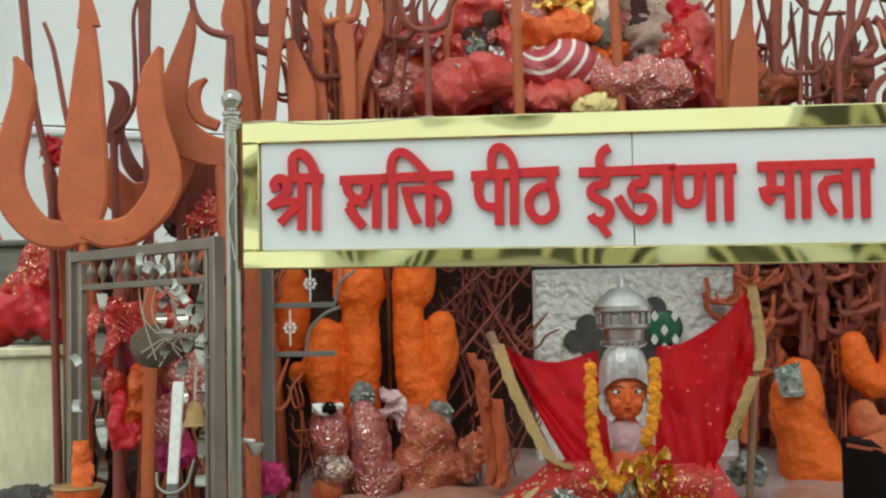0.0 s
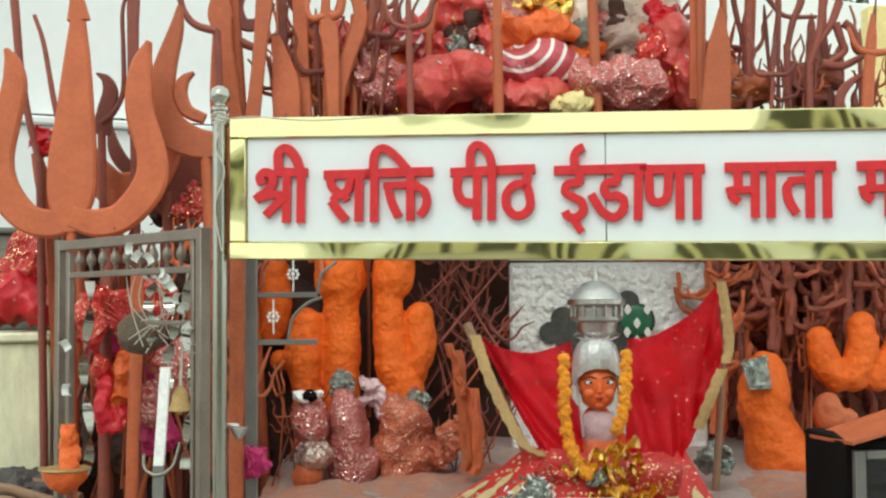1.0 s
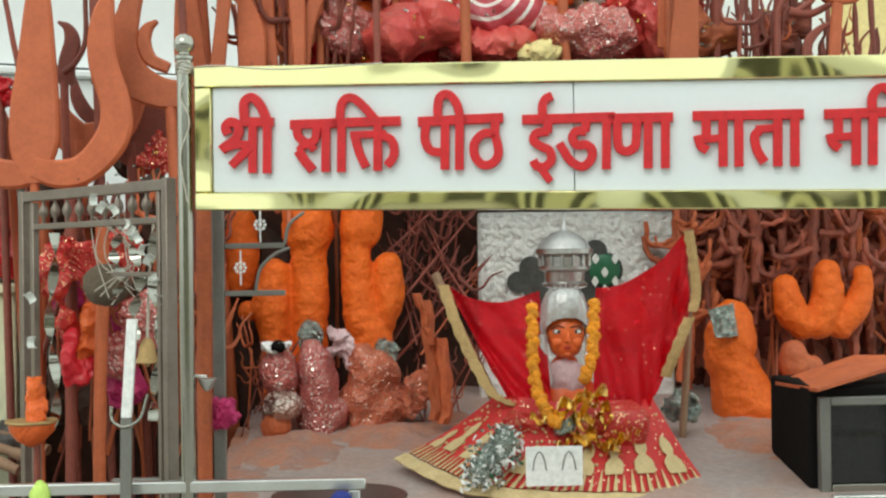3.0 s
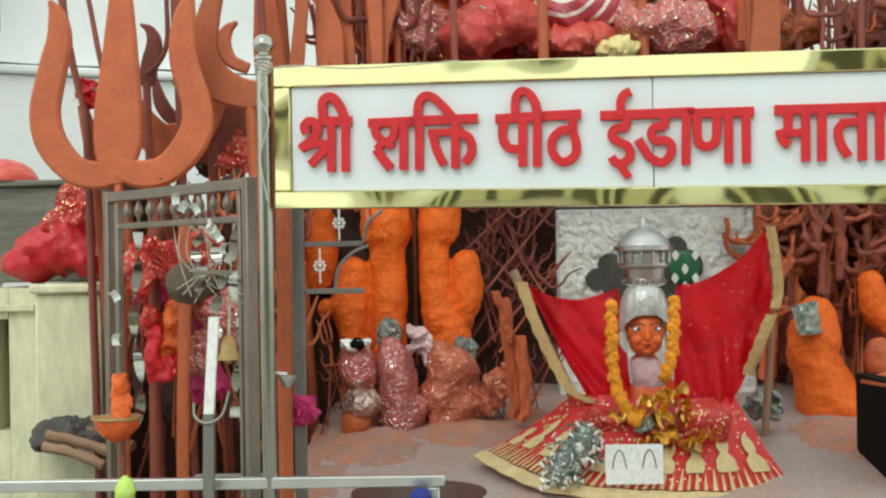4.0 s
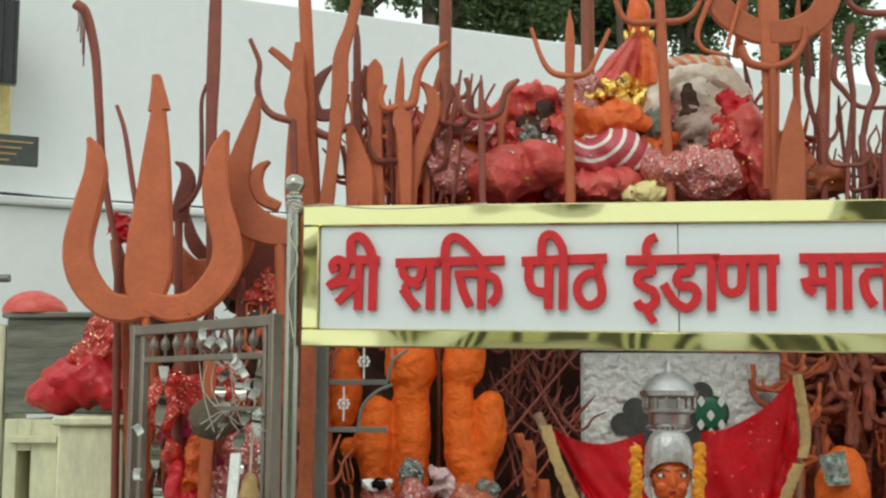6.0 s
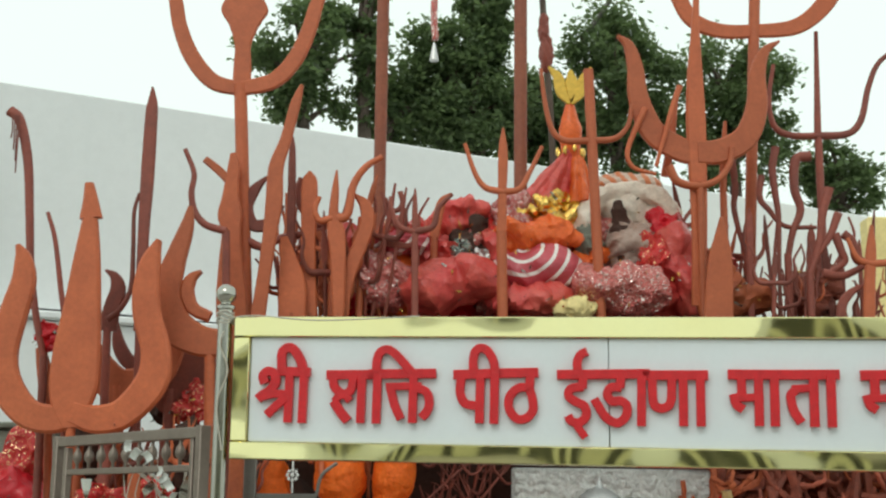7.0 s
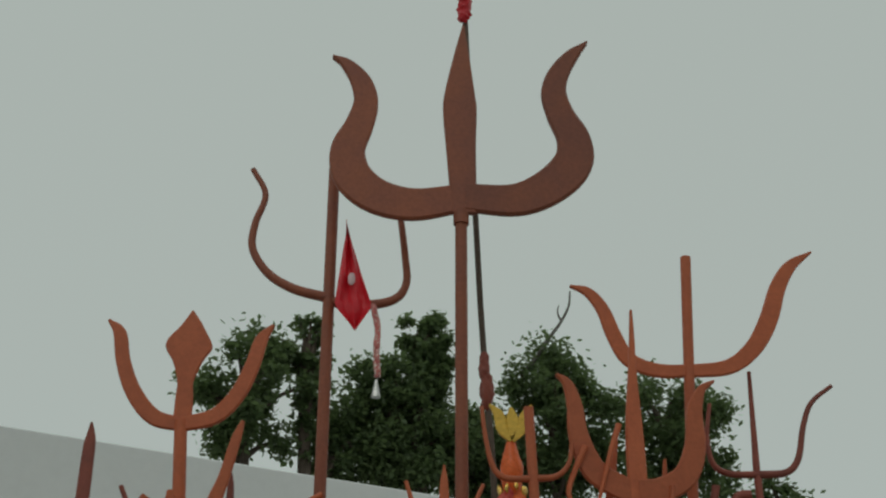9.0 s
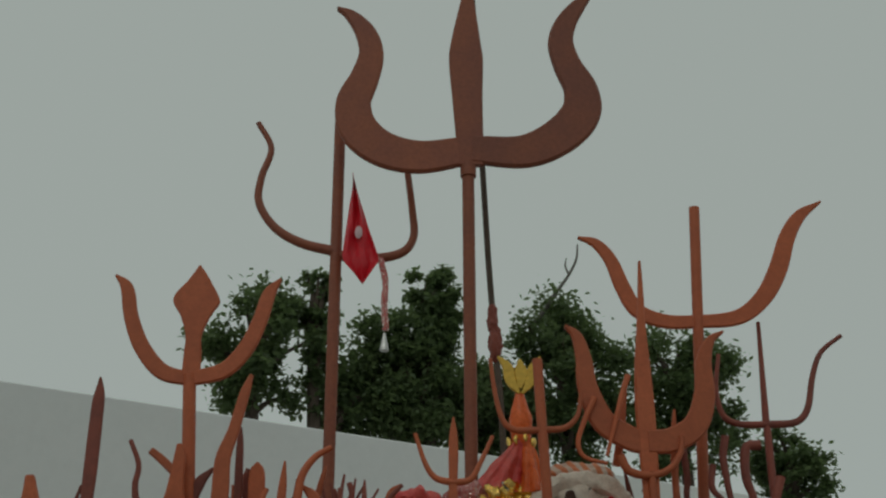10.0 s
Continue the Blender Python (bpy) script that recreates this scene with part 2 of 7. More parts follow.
M_CREAM = mat("cream_painted_plaster", (0.70, 0.68, 0.47), 0.8, second=(0.50, 0.49, 0.33), scale=1.6, grain=18, bump=0.2, stretch=(1, 1, 0.35))
M_YELLOW = mat("yellow_painted_plaster", (0.80, 0.66, 0.30), 0.8, second=(0.68, 0.55, 0.24), scale=1.5, grain=20, bump=0.2)
M_GROUND = mat("pale_stone_paving", (0.38, 0.36, 0.33), 0.8, second=(0.25, 0.235, 0.215), scale=1.2, grain=22, bump=0.3)
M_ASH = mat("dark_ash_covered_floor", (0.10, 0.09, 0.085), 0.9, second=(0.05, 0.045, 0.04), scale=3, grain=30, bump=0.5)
M_POWDER = mat("spilt_orange_powder", (0.44, 0.19, 0.12), 0.95, second=(0.30, 0.21, 0.19), blotch=0.9, scale=7.0, grain=40, bump=0.5)
M_PLINTH = mat("grey_mauve_stone_slab", (0.36, 0.30, 0.285), 0.75, second=(0.44, 0.19, 0.10), blotch=0.4, scale=2.6, grain=30, bump=0.2)
# dark brown of backings and gap lumps; the shade of gaps is in this colour
M_DARK = mat("dark_gap_backing", (0.065, 0.038, 0.030), 0.9, second=(0.10, 0.030, 0.018), scale=4, grain=30, bump=0.8, spec=0.2)
M_MATTBLACK = mat("matt_black_board", (0.008, 0.007, 0.007), 0.95, second=(0.015, 0.012, 0.01), scale=5, grain=40, bump=0.2, spec=0.08)
M_LEAF = mat("tree_leaf", (0.085, 0.13, 0.06), 0.6, second=(0.11, 0.15, 0.06), scale=0.8, grain=8, bump=0, vary=0.2)
M_BARK = mat("tree_bark", (0.12, 0.09, 0.07), 0.9, scale=4, grain=30, bump=0.8)
M_RED = mat("red_glossy_cloth", (0.60, 0.012, 0.024), 0.45, second=(0.40, 0.006, 0.014), scale=7, grain=90, bump=0.15, vary=0.1, spec=0.35, mottle=0.1, coat=0.25, crinkle=(7, 0.45))
M_REDGOLD = mat("red_cloth_with_gold_flecks", (0.56, 0.030, 0.025), 0.5, second=(0.42, 0.012, 0.018), scale=7, grain=90, bump=0.6, bump_scale=18, bump_dist=0.02, bump_detail=3, spec=0.3, glint=((0.85, 0.58, 0.34), 170, 0.10), vary=0.15, coat=0.3, crinkle=(11, 0.6))
M_PINKTINSEL = mat("pink_cloth_with_silver_flecks", (0.55, 0.13, 0.11), 0.5, second=(0.45, 0.06, 0.06), scale=7, grain=80, bump=0.5, bump_scale=11, bump_dist=0.03, bump_detail=2, glint=((0.80, 0.72, 0.66), 190, 0.20), vary=0.12, coat=0.3, crinkle=(30, 0.8))
M_CORAL = mat("faded_coral_cloth", (0.58, 0.055, 0.05), 0.5, second=(0.60, 0.14, 0.085), scale=5, grain=80, bump=0.45, bump_scale=9, bump_dist=0.03, bump_detail=3, spec=0.35, vary=0.1, coat=0.35, crinkle=(9, 0.7))
M_ORCLOTH = mat("orange_cloth", (0.76, 0.14, 0.025), 0.5, second=(0.6, 0.08, 0.02), scale=7, grain=80, bump=0.45, bump_scale=9, bump_dist=0.03, bump_detail=3, spec=0.3, vary=0.1, coat=0.25, crinkle=(10, 0.6))
M_GOLDTHREAD = mat("gold_lace", (0.46, 0.30, 0.12), 0.5, 0.35, second=(0.32, 0.20, 0.09), scale=26, grain=120, bump=0.9, bump_scale=50)
M_GOLDFOIL = mat("crumpled_gold_foil", (0.85, 0.58, 0.16), 0.22, 1.0, second=(0.65, 0.38, 0.08), scale=18, grain=60, bump=0.6, bump_scale=30)
M_CREAMLACE = mat("cream_cloth_border", (0.66, 0.50, 0.26), 0.7, second=(0.5, 0.36, 0.17), scale=20, grain=120, bump=0.5)
M_SILVER = mat("embossed_silver_sheet", (0.92, 0.92, 0.88), 0.28, 0.22, second=(0.62, 0.62, 0.58), scale=16, grain=60, bump=1.0, bump_scale=26, bump_dist=0.03, crinkle=(22, 0.5))
M_SILVERPLAIN = mat("polished_silver", (0.60, 0.60, 0.58), 0.3, 1.0, second=(0.4, 0.4, 0.38), scale=14, grain=60, bump=0.5, bump_scale=40)
M_GREYCLOTH = mat("weathered_grey_cloth", (0.42, 0.33, 0.28), 0.8, second=(0.34, 0.14, 0.09), scale=8, grain=60, bump=0.5, crinkle=(9, 0.6))
M_MARIGOLD = mat("marigold_petals", (0.85, 0.33, 0.01), 0.7, second=(0.7, 0.2, 0.01), scale=40, grain=120, bump=0.8, vary=0.2)
M_WHITE = mat("white_paint", (0.80, 0.80, 0.78), 0.5, scale=5, grain=50, bump=0.1, second=(0.7, 0.7, 0.68))
M_BLACK = mat("black_metal", (0.02, 0.02, 0.022), 0.4, scale=6, grain=40, bump=0.1)
M_GREEN = mat("green_enamel", (0.015, 0.12, 0.055), 0.35, scale=8, grain=50, bump=0.1)
M_LIME = mat("lime_green_cloth", (0.55, 0.75, 0.16), 0.7, scale=10, grain=80, bump=0.3)
M_BLUE = mat("blue_cloth", (0.012, 0.025, 0.22), 0.7, scale=10, grain=80, bump=0.3)
M_MAGENTA = mat("magenta_cloth", (0.50, 0.02, 0.13), 0.55, scale=10, grain=80, bump=0.3, crinkle=(10, 0.5))
M_BROWN = mat("brown_pottery", (0.07, 0.035, 0.03), 0.5, scale=8, grain=50, bump=0.2)
M_PELT = mat("dried_coconut_husk", (0.12, 0.085, 0.055), 0.9, second=(0.14, 0.13, 0.10), scale=9, grain=70, bump=0.9)
M_STONE = mat("grey_green_stone", (0.24, 0.25, 0.20), 0.85, second=(0.09, 0.095, 0.075), blotch=0.9, scale=3.2, grain=26, bump=0.8, stretch=(0.7, 1, 5.0))
M_WOOD = mat("worn_wood", (0.28, 0.17, 0.10), 0.7, second=(0.2, 0.1, 0.06), scale=6, grain=50, bump=0.3)
M_ROPE = mat("pale_thread", (0.55, 0.50, 0.42), 0.8, scale=10, grain=80, bump=0.2)
M_FACE = mat("orange_painted_stone_face", (0.82, 0.16, 0.03), 0.4, second=(0.60, 0.07, 0.012), scale=10, grain=50, bump=0.12, mottle=0.06)
M_LILAC = mat("pale_pink_silk", (0.70, 0.50, 0.52), 0.5, scale=12, grain=80, bump=0.3)
M_STRIPED = mat("rose_cloth_with_white_bands", (0.50, 0.06, 0.08), 0.5, second=(0.40, 0.035, 0.05), scale=6, grain=80, bump=0.6, bump_scale=14, bump_dist=0.02, bump_detail=3, coat=0.3, stripes=((0.80, 0.74, 0.70), 4.4, 0.17, 0.6, (0.10, 0, -0.27)))
M_PALESTRIPE = mat("cream_cloth_with_orange_bands", (0.62, 0.48, 0.38), 0.6, second=(0.5, 0.36, 0.3), scale=6, grain=80, bump=0.3, stripes=((0.62, 0.20, 0.08), 5.0, 0.5, 1.0, (0.35, 0, 0.05)))
M_WHITECLOTH = mat("soiled_white_cloth", (0.80, 0.72, 0.62), 0.7, second=(0.62, 0.40, 0.28), scale=4, grain=70, bump=0.4, crinkle=(8, 0.6))
M_DIAMOND = mat("white_inlay", (0.7, 0.72, 0.68), 0.3, scale=10, grain=60, bump=0.1)
M_PASTE_TINSEL = mat("orange_paste_with_foil_flecks", (0.58, 0.14, 0.06), 0.45, second=(0.42, 0.08, 0.06), scale=9, grain=60, bump=0.6, bump_scale=30, glint=((0.80, 0.62, 0.50), 210, 0.13), vary=0.1, coat=0.2, crinkle=(36, 0.7))
M_TINFOIL = mat("crinkled_silver_foil", (0.62, 0.66, 0.62), 0.25, 0.9, second=(0.08, 0.15, 0.11), blotch=0.9, scale=38, grain=80, bump=1.0, bump_scale=40, crinkle=(38, 0.9))
M_TINFOILPINK = mat("crinkled_rose_silver_foil", (0.70, 0.58, 0.52), 0.25, 1.0, second=(0.40, 0.16, 0.12), scale=22, grain=80, bump=1.0, bump_scale=40, crinkle=(30, 0.7))
M_GLASS = mat("dark_window_glass", (0.015, 0.015, 0.015), 0.08, scale=3, grain=20, bump=0.02)
M_DRYBRANCH = mat("bare_grey_branch", (0.16, 0.15, 0.13), 0.9, scale=8, grain=40, bump=0.4)
M_PALEMETAL = mat("dull_white_metal", (0.50, 0.50, 0.49), 0.4, 0.5, second=(0.38, 0.38, 0.37), scale=8, grain=60, bump=0.2)
M_HOTPINK = mat("hot_pink_satin", (0.85, 0.08, 0.30), 0.35, second=(0.65, 0.03, 0.15), scale=10, grain=80, bump=0.2, coat=0.3)
M_BROCADE = mat("red_brocade", (0.58, 0.022, 0.020), 0.55, second=(0.45, 0.012, 0.015), scale=8, grain=120, bump=0.4, glint=((0.85, 0.62, 0.42), 120, 0.03))
M_PLAQUE = mat("weathered_black_stone", (0.045, 0.055, 0.05), 0.5, second=(0.09, 0.10, 0.09), scale=6, grain=40, bump=0.1)
M_NICHE = mat("dark_grey_niche", (0.035, 0.035, 0.030), 0.6, second=(0.10, 0.10, 0.09), scale=14, grain=40, bump=0.5)
M_LIP = mat("red_lip_paint", (0.50, 0.015, 0.012), 0.4, scale=12, grain=60, bump=0.1)
M_SHEER = mat("sheer_red_veil_cloth", (0.62, 0.010, 0.022), 0.42, second=(0.46, 0.006, 0.014), scale=6, grain=160, bump=0.25, spec=0.35, mottle=0.1, glint=((0.9, 0.6, 0.45), 130, 0.008), crinkle=(4, 0.25))
M_CRUST = mat("old_red_paste_crust", (0.36, 0.085, 0.045), 0.7, second=(0.12, 0.034, 0.024), blotch=0.8, scale=8, grain=50, bump=0.9, bump_scale=25, vary=0.3)
M_GILT = mat("yellow_gilt_plate", (0.72, 0.47, 0.07), 0.45, 0.3, second=(0.55, 0.33, 0.05), scale=12, grain=50, bump=0.2)

# each of the veil's two faces lets part of the light straight through
vn, vl = M_SHEER.node_tree.nodes, M_SHEER.node_tree.links
gauze = vn.new("ShaderNodeBsdfTransparent")
gauze.inputs["Color"].default_value = (1.0, 0.10, 0.16, 1)
weave = vn.new("ShaderNodeMixShader")
weave.inputs["Fac"].default_value = 0.62
vl.new(vn["Principled BSDF"].outputs["BSDF"], weave.inputs[1])
vl.new(gauze.outputs["BSDF"], weave.inputs[2])
vl.new(weave.outputs["Shader"], vn["Material Output"].inputs["Surface"])

# each leaf has its own shade, and light shines through it
ln_, ll_ = M_LEAF.node_tree.nodes, M_LEAF.node_tree.links
geo = ln_.new("ShaderNodeNewGeometry")
spread = ln_.new("ShaderNodeMapRange")
spread.inputs["To Min"].default_value, spread.inputs["To Max"].default_value = 0.55, 1.45
ll_.new(geo.outputs["Random Per Island"], spread.inputs["Value"])
for node in [q for q in ln_ if q.type == "HUE_SAT"]:
    ll_.new(spread.outputs["Result"], node.inputs["Value"])
ln_, ll_ = M_LEAF.node_tree.nodes, M_LEAF.node_tree.links
glow = ln_.new("ShaderNodeBsdfTranslucent")
glow.inputs["Color"].default_value = (0.20, 0.28, 0.11, 1)
both = ln_.new("ShaderNodeMixShader")
both.inputs["Fac"].default_value = 0.5
ll_.new(ln_["Principled BSDF"].outputs["BSDF"], both.inputs[1])
ll_.new(glow.outputs["BSDF"], both.inputs[2])
ll_.new(both.outputs["Shader"], ln_["Material Output"].inputs["Surface"])

# ---- the courtyard ----
bm = bmesh.new()
box(bm, -300, 300, -300, 300, -0.2, 0, 0)
part("ground", bm, M_GROUND).location = (0, 0, 0)
tagged(bpy.data.objects["ground"], "pale grey stone courtyard floor, worn and stained", "ground", kind="structure")

# white boundary wall that runs off behind the shrine, thicker below its ledge
WA, WB, WTOP = Vector((-5.0, 9.9, 0)), Vector((9.6, 17.32, 0)), 5.18
wdir = (WB - WA).normalized()
wall_rz = math.degrees(math.atan2(wdir.y, wdir.x))
wall = thing("wall_back", (WA.x, WA.y, 0), "tall white limewashed boundary wall, faintly stained", "wall", kind="structure", rz=wall_rz)


def wall_box(name, s0, s1, d0, d1, z0, z1, material, label="", bevel=0.015, parent=wall):
    b = bmesh.new()
    box(b, s0, s1, d0, d1, z0, z1, bevel)
    return part(name, b, material, parent, label, local=True)


wall_box("wall_face", -9, 19, 0, 0.4, 0, WTOP, M_WALL)
wall_box("lower_wall", -9, 19, -0.25, -0.004, 0, 3.12, M_WALL)
wall_box("ledge", -9, 19, -0.32, -0.008, 3.124, 3.19, M_WALL)
bm = bmesh.new()
tube(bm, [(-6 + 0.5 * k, -0.2 + 0.03 * math.sin(k * 2.1), 3.205 + 0.012 * math.sin(k * 1.7) ** 2) for k in range(36)], 0.012, 5, 3)
part("cable", bm, M_BLACK, wall, "black cable lying on the ledge", local=True)

# added cream arcade behind the viewer, unseen; its bands reflect in the gold frame
arcade = thing("wall_front", (0, -9, 0), "unseen cream arcade added for reflections in the gold frame", "wall", kind="structure")
for k in range(-6, 7):
    bm = bmesh.new()
    box(bm, k * 2.2 - 0.45, k * 2.2 + 0.45, -9.3, -8.9, 0, 3.1, 0.02)
    part("pillar", bm, M_CREAM, arcade)
bm = bmesh.new()
box(bm, -14, 14, -9.4, -8.8, 3.102, 4.4, 0.03)
part("parapet", bm, M_WALL, arcade)
bm = bmesh.new()
box(bm, -14, 14, -12.4, -12.1, 0, 4.4, 0.03)
part("rear_wall", bm, M_STONE, arcade)
bm = bmesh.new()
box(bm, -14, 14, -12.1, -9.41, 4.2, 4.4, 0.03)
part("roof_slab", bm, M_CREAM, arcade)

# ---- stainless posts, the name board and its letters ----
SIGN_AT, SIGN_TURN = (-0.70, 4.6, 0), -10.0
board = thing("name_board", SIGN_AT, "white name board with raised red letters in a gold frame", "sign", rz=SIGN_TURN)
END = 3.3
B0, B1, P_LO, P_HI, P_L = 1.775, 2.278, 1.838, 2.205, 0.082
SAG = 0.0145   # the board hangs a little low at its far end


def board_part(name, s0, s1, d0, d1, z0, z1, material, label="", bevel=0.004):
    b = bmesh.new()
    box(b, s0, s1, d0, d1, z0, z1, bevel)
    for v in b.verts:
        v.co.z -= SAG * v.co.x
    return part(name, b, material, board, label, local=True)


board_part("panel", P_L, 1.345, -0.012, 0.03, P_LO, P_HI, M_PANEL, "white acrylic panel", 0.002)
board_part("panel", 1.348, END - 0.08, -0.012, 0.03, P_LO, P_HI, M_PANEL, "white acrylic panel", 0.002)
board_part("frame_top", 0.02, END, -0.03, 0.04, P_HI + 0.001, B1, M_BRASS, "polished gold strip")
board_part("frame_bottom", 0.02, END, -0.03, 0.04, B0, P_LO - 0.001, M_BRASS, "polished gold strip")
board_part("frame_side", 0.02, P_L - 0.001, -0.028, 0.04, P_LO, P_HI, M_BRASS, "polished gold strip")
board_part("frame_side", END - 0.079, END, -0.028, 0.04, P_LO, P_HI, M_BRASS, "polished gold strip")
board_part("backing", 0.02, END, 0.042, 0.06, B0, B1, M_GREYPAINT)


def letter(strokes):
    b = bmesh.new()
    for i, (w, pts) in enumerate(strokes):
        ribbon(b, [(x, z, w) for x, z in pts], -0.024 - 0.0006 * i, 0.02, 6 if len(pts) > 2 else 1, 0.12)
    return part("letter", b, M_LETTER, board, "red raised letter", local=True)


T, U, V = 0.030, 0.033, 0.026
# shri
letter([(U, [(0.192, 2.081), (0.306, 2.076)]), (T, [(0.232, 2.075), (0.229, 1.901)]), (T, [(0.284, 2.073), (0.281, 1.899)]),
        (U, [(0.282, 2.081), (0.266, 2.126), (0.241, 2.159), (0.218, 2.162), (0.201, 2.141), (0.203, 2.08)]),
        (U, [(0.143, 2.038), (0.135, 2.063), (0.152, 2.08), (0.177, 2.071), (0.181, 2.041), (0.162, 2.013), (0.134, 1.996), (0.119, 1.983)]),
        (T, [(0.13, 1.99), (0.174, 2.001), (0.226, 1.997)]), (T, [(0.226, 1.991), (0.188, 1.96), (0.154, 1.927)])])
# shakti
letter([(U, [(0.366, 2.066), (0.56, 2.067)]), (T, [(0.389, 2.057), (0.396, 2.023), (0.427, 2), (0.453, 2.013), (0.462, 2.054)]),
        (V, [(0.395, 1.973), (0.414, 1.993), (0.437, 1.992), (0.451, 1.975)]), (U, [(0.393, 1.975), (0.419, 1.937), (0.445, 1.906)]), (T, [(0.493, 2.065), (0.49, 1.899)])])
letter([(U, [(0.515, 2.068), (0.754, 2.069)]), (T, [(0.548, 2.071), (0.545, 1.897)]), (T, [(0.542, 2.077), (0.547, 2.127), (0.565, 2.151), (0.593, 2.15), (0.629, 2.119), (0.668, 2.074)]),
        (V, [(0.579, 2.024), (0.703, 2.026)]), (T, [(0.595, 2.018), (0.61, 1.962), (0.633, 1.912)]), (T, [(0.676, 2.058), (0.673, 1.899)]),
        (T, [(0.689, 2.02), (0.721, 2.005), (0.732, 1.972), (0.726, 1.942), (0.705, 1.916)])])
# pith
letter([(U, [(0.815, 2.064), (0.983, 2.068)]), (T, [(0.842, 2.052), (0.839, 2.001), (0.858, 1.965), (0.903, 1.956)]), (T, [(0.909, 2.057), (0.906, 1.898)]),
        (T, [(0.959, 2.067), (0.956, 1.896)]), (T, [(0.961, 2.07), (0.953, 2.113), (0.934, 2.145), (0.911, 2.156), (0.891, 2.143), (0.884, 2.108), (0.886, 2.069)])])
letter([(U, [(0.971, 2.068), (1.108, 2.07)]), (T, [(1.081, 2.062), (1.078, 2.016)]),
        (T, [(1.08, 2.017), (1.04, 2.017), (1.01, 1.987), (1.009, 1.945), (1.034, 1.913), (1.065, 1.914), (1.088, 1.938), (1.089, 1.975), (1.078, 2.016)])])
# idana
letter([(U, [(1.172, 2.062), (1.323, 2.062)]), (T, [(1.261, 2.055), (1.257, 2.015)]), (T, [(1.261, 2.02), (1.219, 2.014), (1.211, 1.988), (1.237, 1.969), (1.263, 1.955), (1.27, 1.924), (1.247, 1.9), (1.219, 1.905), (1.208, 1.923)]),
        (V, [(1.228, 1.907), (1.248, 1.875), (1.266, 1.85)]), (T, [(1.246, 2.059), (1.241, 2.101), (1.253, 2.129), (1.276, 2.14)])])
letter([(U, [(1.32, 2.062), (1.485, 2.063)]), (T, [(1.388, 2.053), (1.384, 2.016)]), (T, [(1.388, 2.017), (1.354, 2.017), (1.341, 1.994), (1.357, 1.971), (1.387, 1.972), (1.407, 1.952), (1.4, 1.918), (1.372, 1.898), (1.335, 1.918), (1.312, 1.953), (1.297, 1.979)]),
        (T, [(1.457, 2.058), (1.453, 1.888)])])
letter([(U, [(1.46, 2.058), (1.677, 2.057)]), (T, [(1.492, 2.057), (1.493, 1.973), (1.51, 1.949), (1.533, 1.949), (1.552, 1.971), (1.557, 2.056)]),
        (T, [(1.594, 2.055), (1.592, 1.888)]), (T, [(1.651, 2.053), (1.649, 1.887)])])
# mata
letter([(U, [(1.741, 2.059), (1.917, 2.057)]), (T, [(1.784, 2.054), (1.785, 1.978)]), (T, [(1.757, 1.994), (1.766, 1.96), (1.788, 1.942)]), (V, [(1.772, 1.98), (1.842, 1.983)]),
        (T, [(1.84, 2.057), (1.838, 1.888)]), (T, [(1.891, 2.056), (1.889, 1.887)])])
letter([(U, [(1.915, 2.057), (2.101, 2.056)]), (V, [(1.946, 2.009), (2.02, 2.013)]), (T, [(1.957, 2.005), (1.942, 1.986), (1.949, 1.941), (1.973, 1.899)]),
        (T, [(2.017, 2.053), (2.015, 1.885)]), (T, [(2.072, 2.053), (2.07, 1.884)])])
letter([(U, [(2.167, 2.053), (2.416, 2.055)]), (T, [(2.21, 2.048), (2.211, 1.975)]), (T, [(2.184, 1.989), (2.193, 1.957), (2.214, 1.939)]), (V, [(2.198, 1.977), (2.271, 1.979)]),
        (T, [(2.268, 2.05), (2.266, 1.884)]), (T, [(2.321, 2.053), (2.318, 1.883)]), (T, [(2.319, 2.059), (2.319, 2.1), (2.334, 2.129), (2.361, 2.134), (2.388, 2.1), (2.398, 2.055)])])


def steel_post(x, y, top, wrapped):
    p = thing("steel_post", (x, y, 0), "round stainless steel post with a ball finial", "post")
    b = bmesh.new()
    tube(b, [(x, y, 0), (x, y, top)], 0.0265, 20)
    part("pole", b, M_STEEL, p)
    b = bmesh.new()
    lathe(b, x, y, top, [(0.0265, 0.0), (0.034, 0.004), (0.034, 0.014), (0.02, 0.022), (0.02, 0.03)])
    ball(b, x, y, top + 0.058, 0.037, 0.037, 0.037)
    part("ball_finial", b, M_STEEL, p, "polished steel ball finial")
    b = bmesh.new()
    lathe(b, x, y, 0, [(0.07, 0.0), (0.07, 0.01), (0.03, 0.03)])
    part("foot_flange", b, M_STEEL, p)
    if wrapped:
        b = bmesh.new()
        random.seed(5)
        for k in range(4):
            h = top - 0.01 - 0.012 * k
            tube(b, [(x + 0.03 * math.cos(a), y + 0.03 * math.sin(a), h + 0.006 * math.sin(3 * a + k)) for a in [0.7 * j + k for j in range(10)]], 0.0028, 5, 3)
        tube(b, [(x + 0.028, y - 0.01, top - 0.03), (x - 0.01, y - 0.032, top - 0.12), (x + 0.02, y - 0.03, top - 0.22), (x - 0.012, y - 0.03, top - 0.34), (x + 0.01, y - 0.03, top - 0.5)], 0.003, 5)
        tube(b, [(x + 0.02, y - 0.02, top - 0.03), (x + 0.12, y - 0.05, top - 0.025), (x + 0.35, y - 0.09, top - 0.045), (x + 0.7, y - 0.15, top - 0.035)], 0.0022, 5)
        part("thread_binding", b, M_ROPE, p, "pale thread wound round the post")
    return p


POST_X, POST_Y = -0.722, 4.6
steel_post(POST_X, POST_Y, 2.305, True)
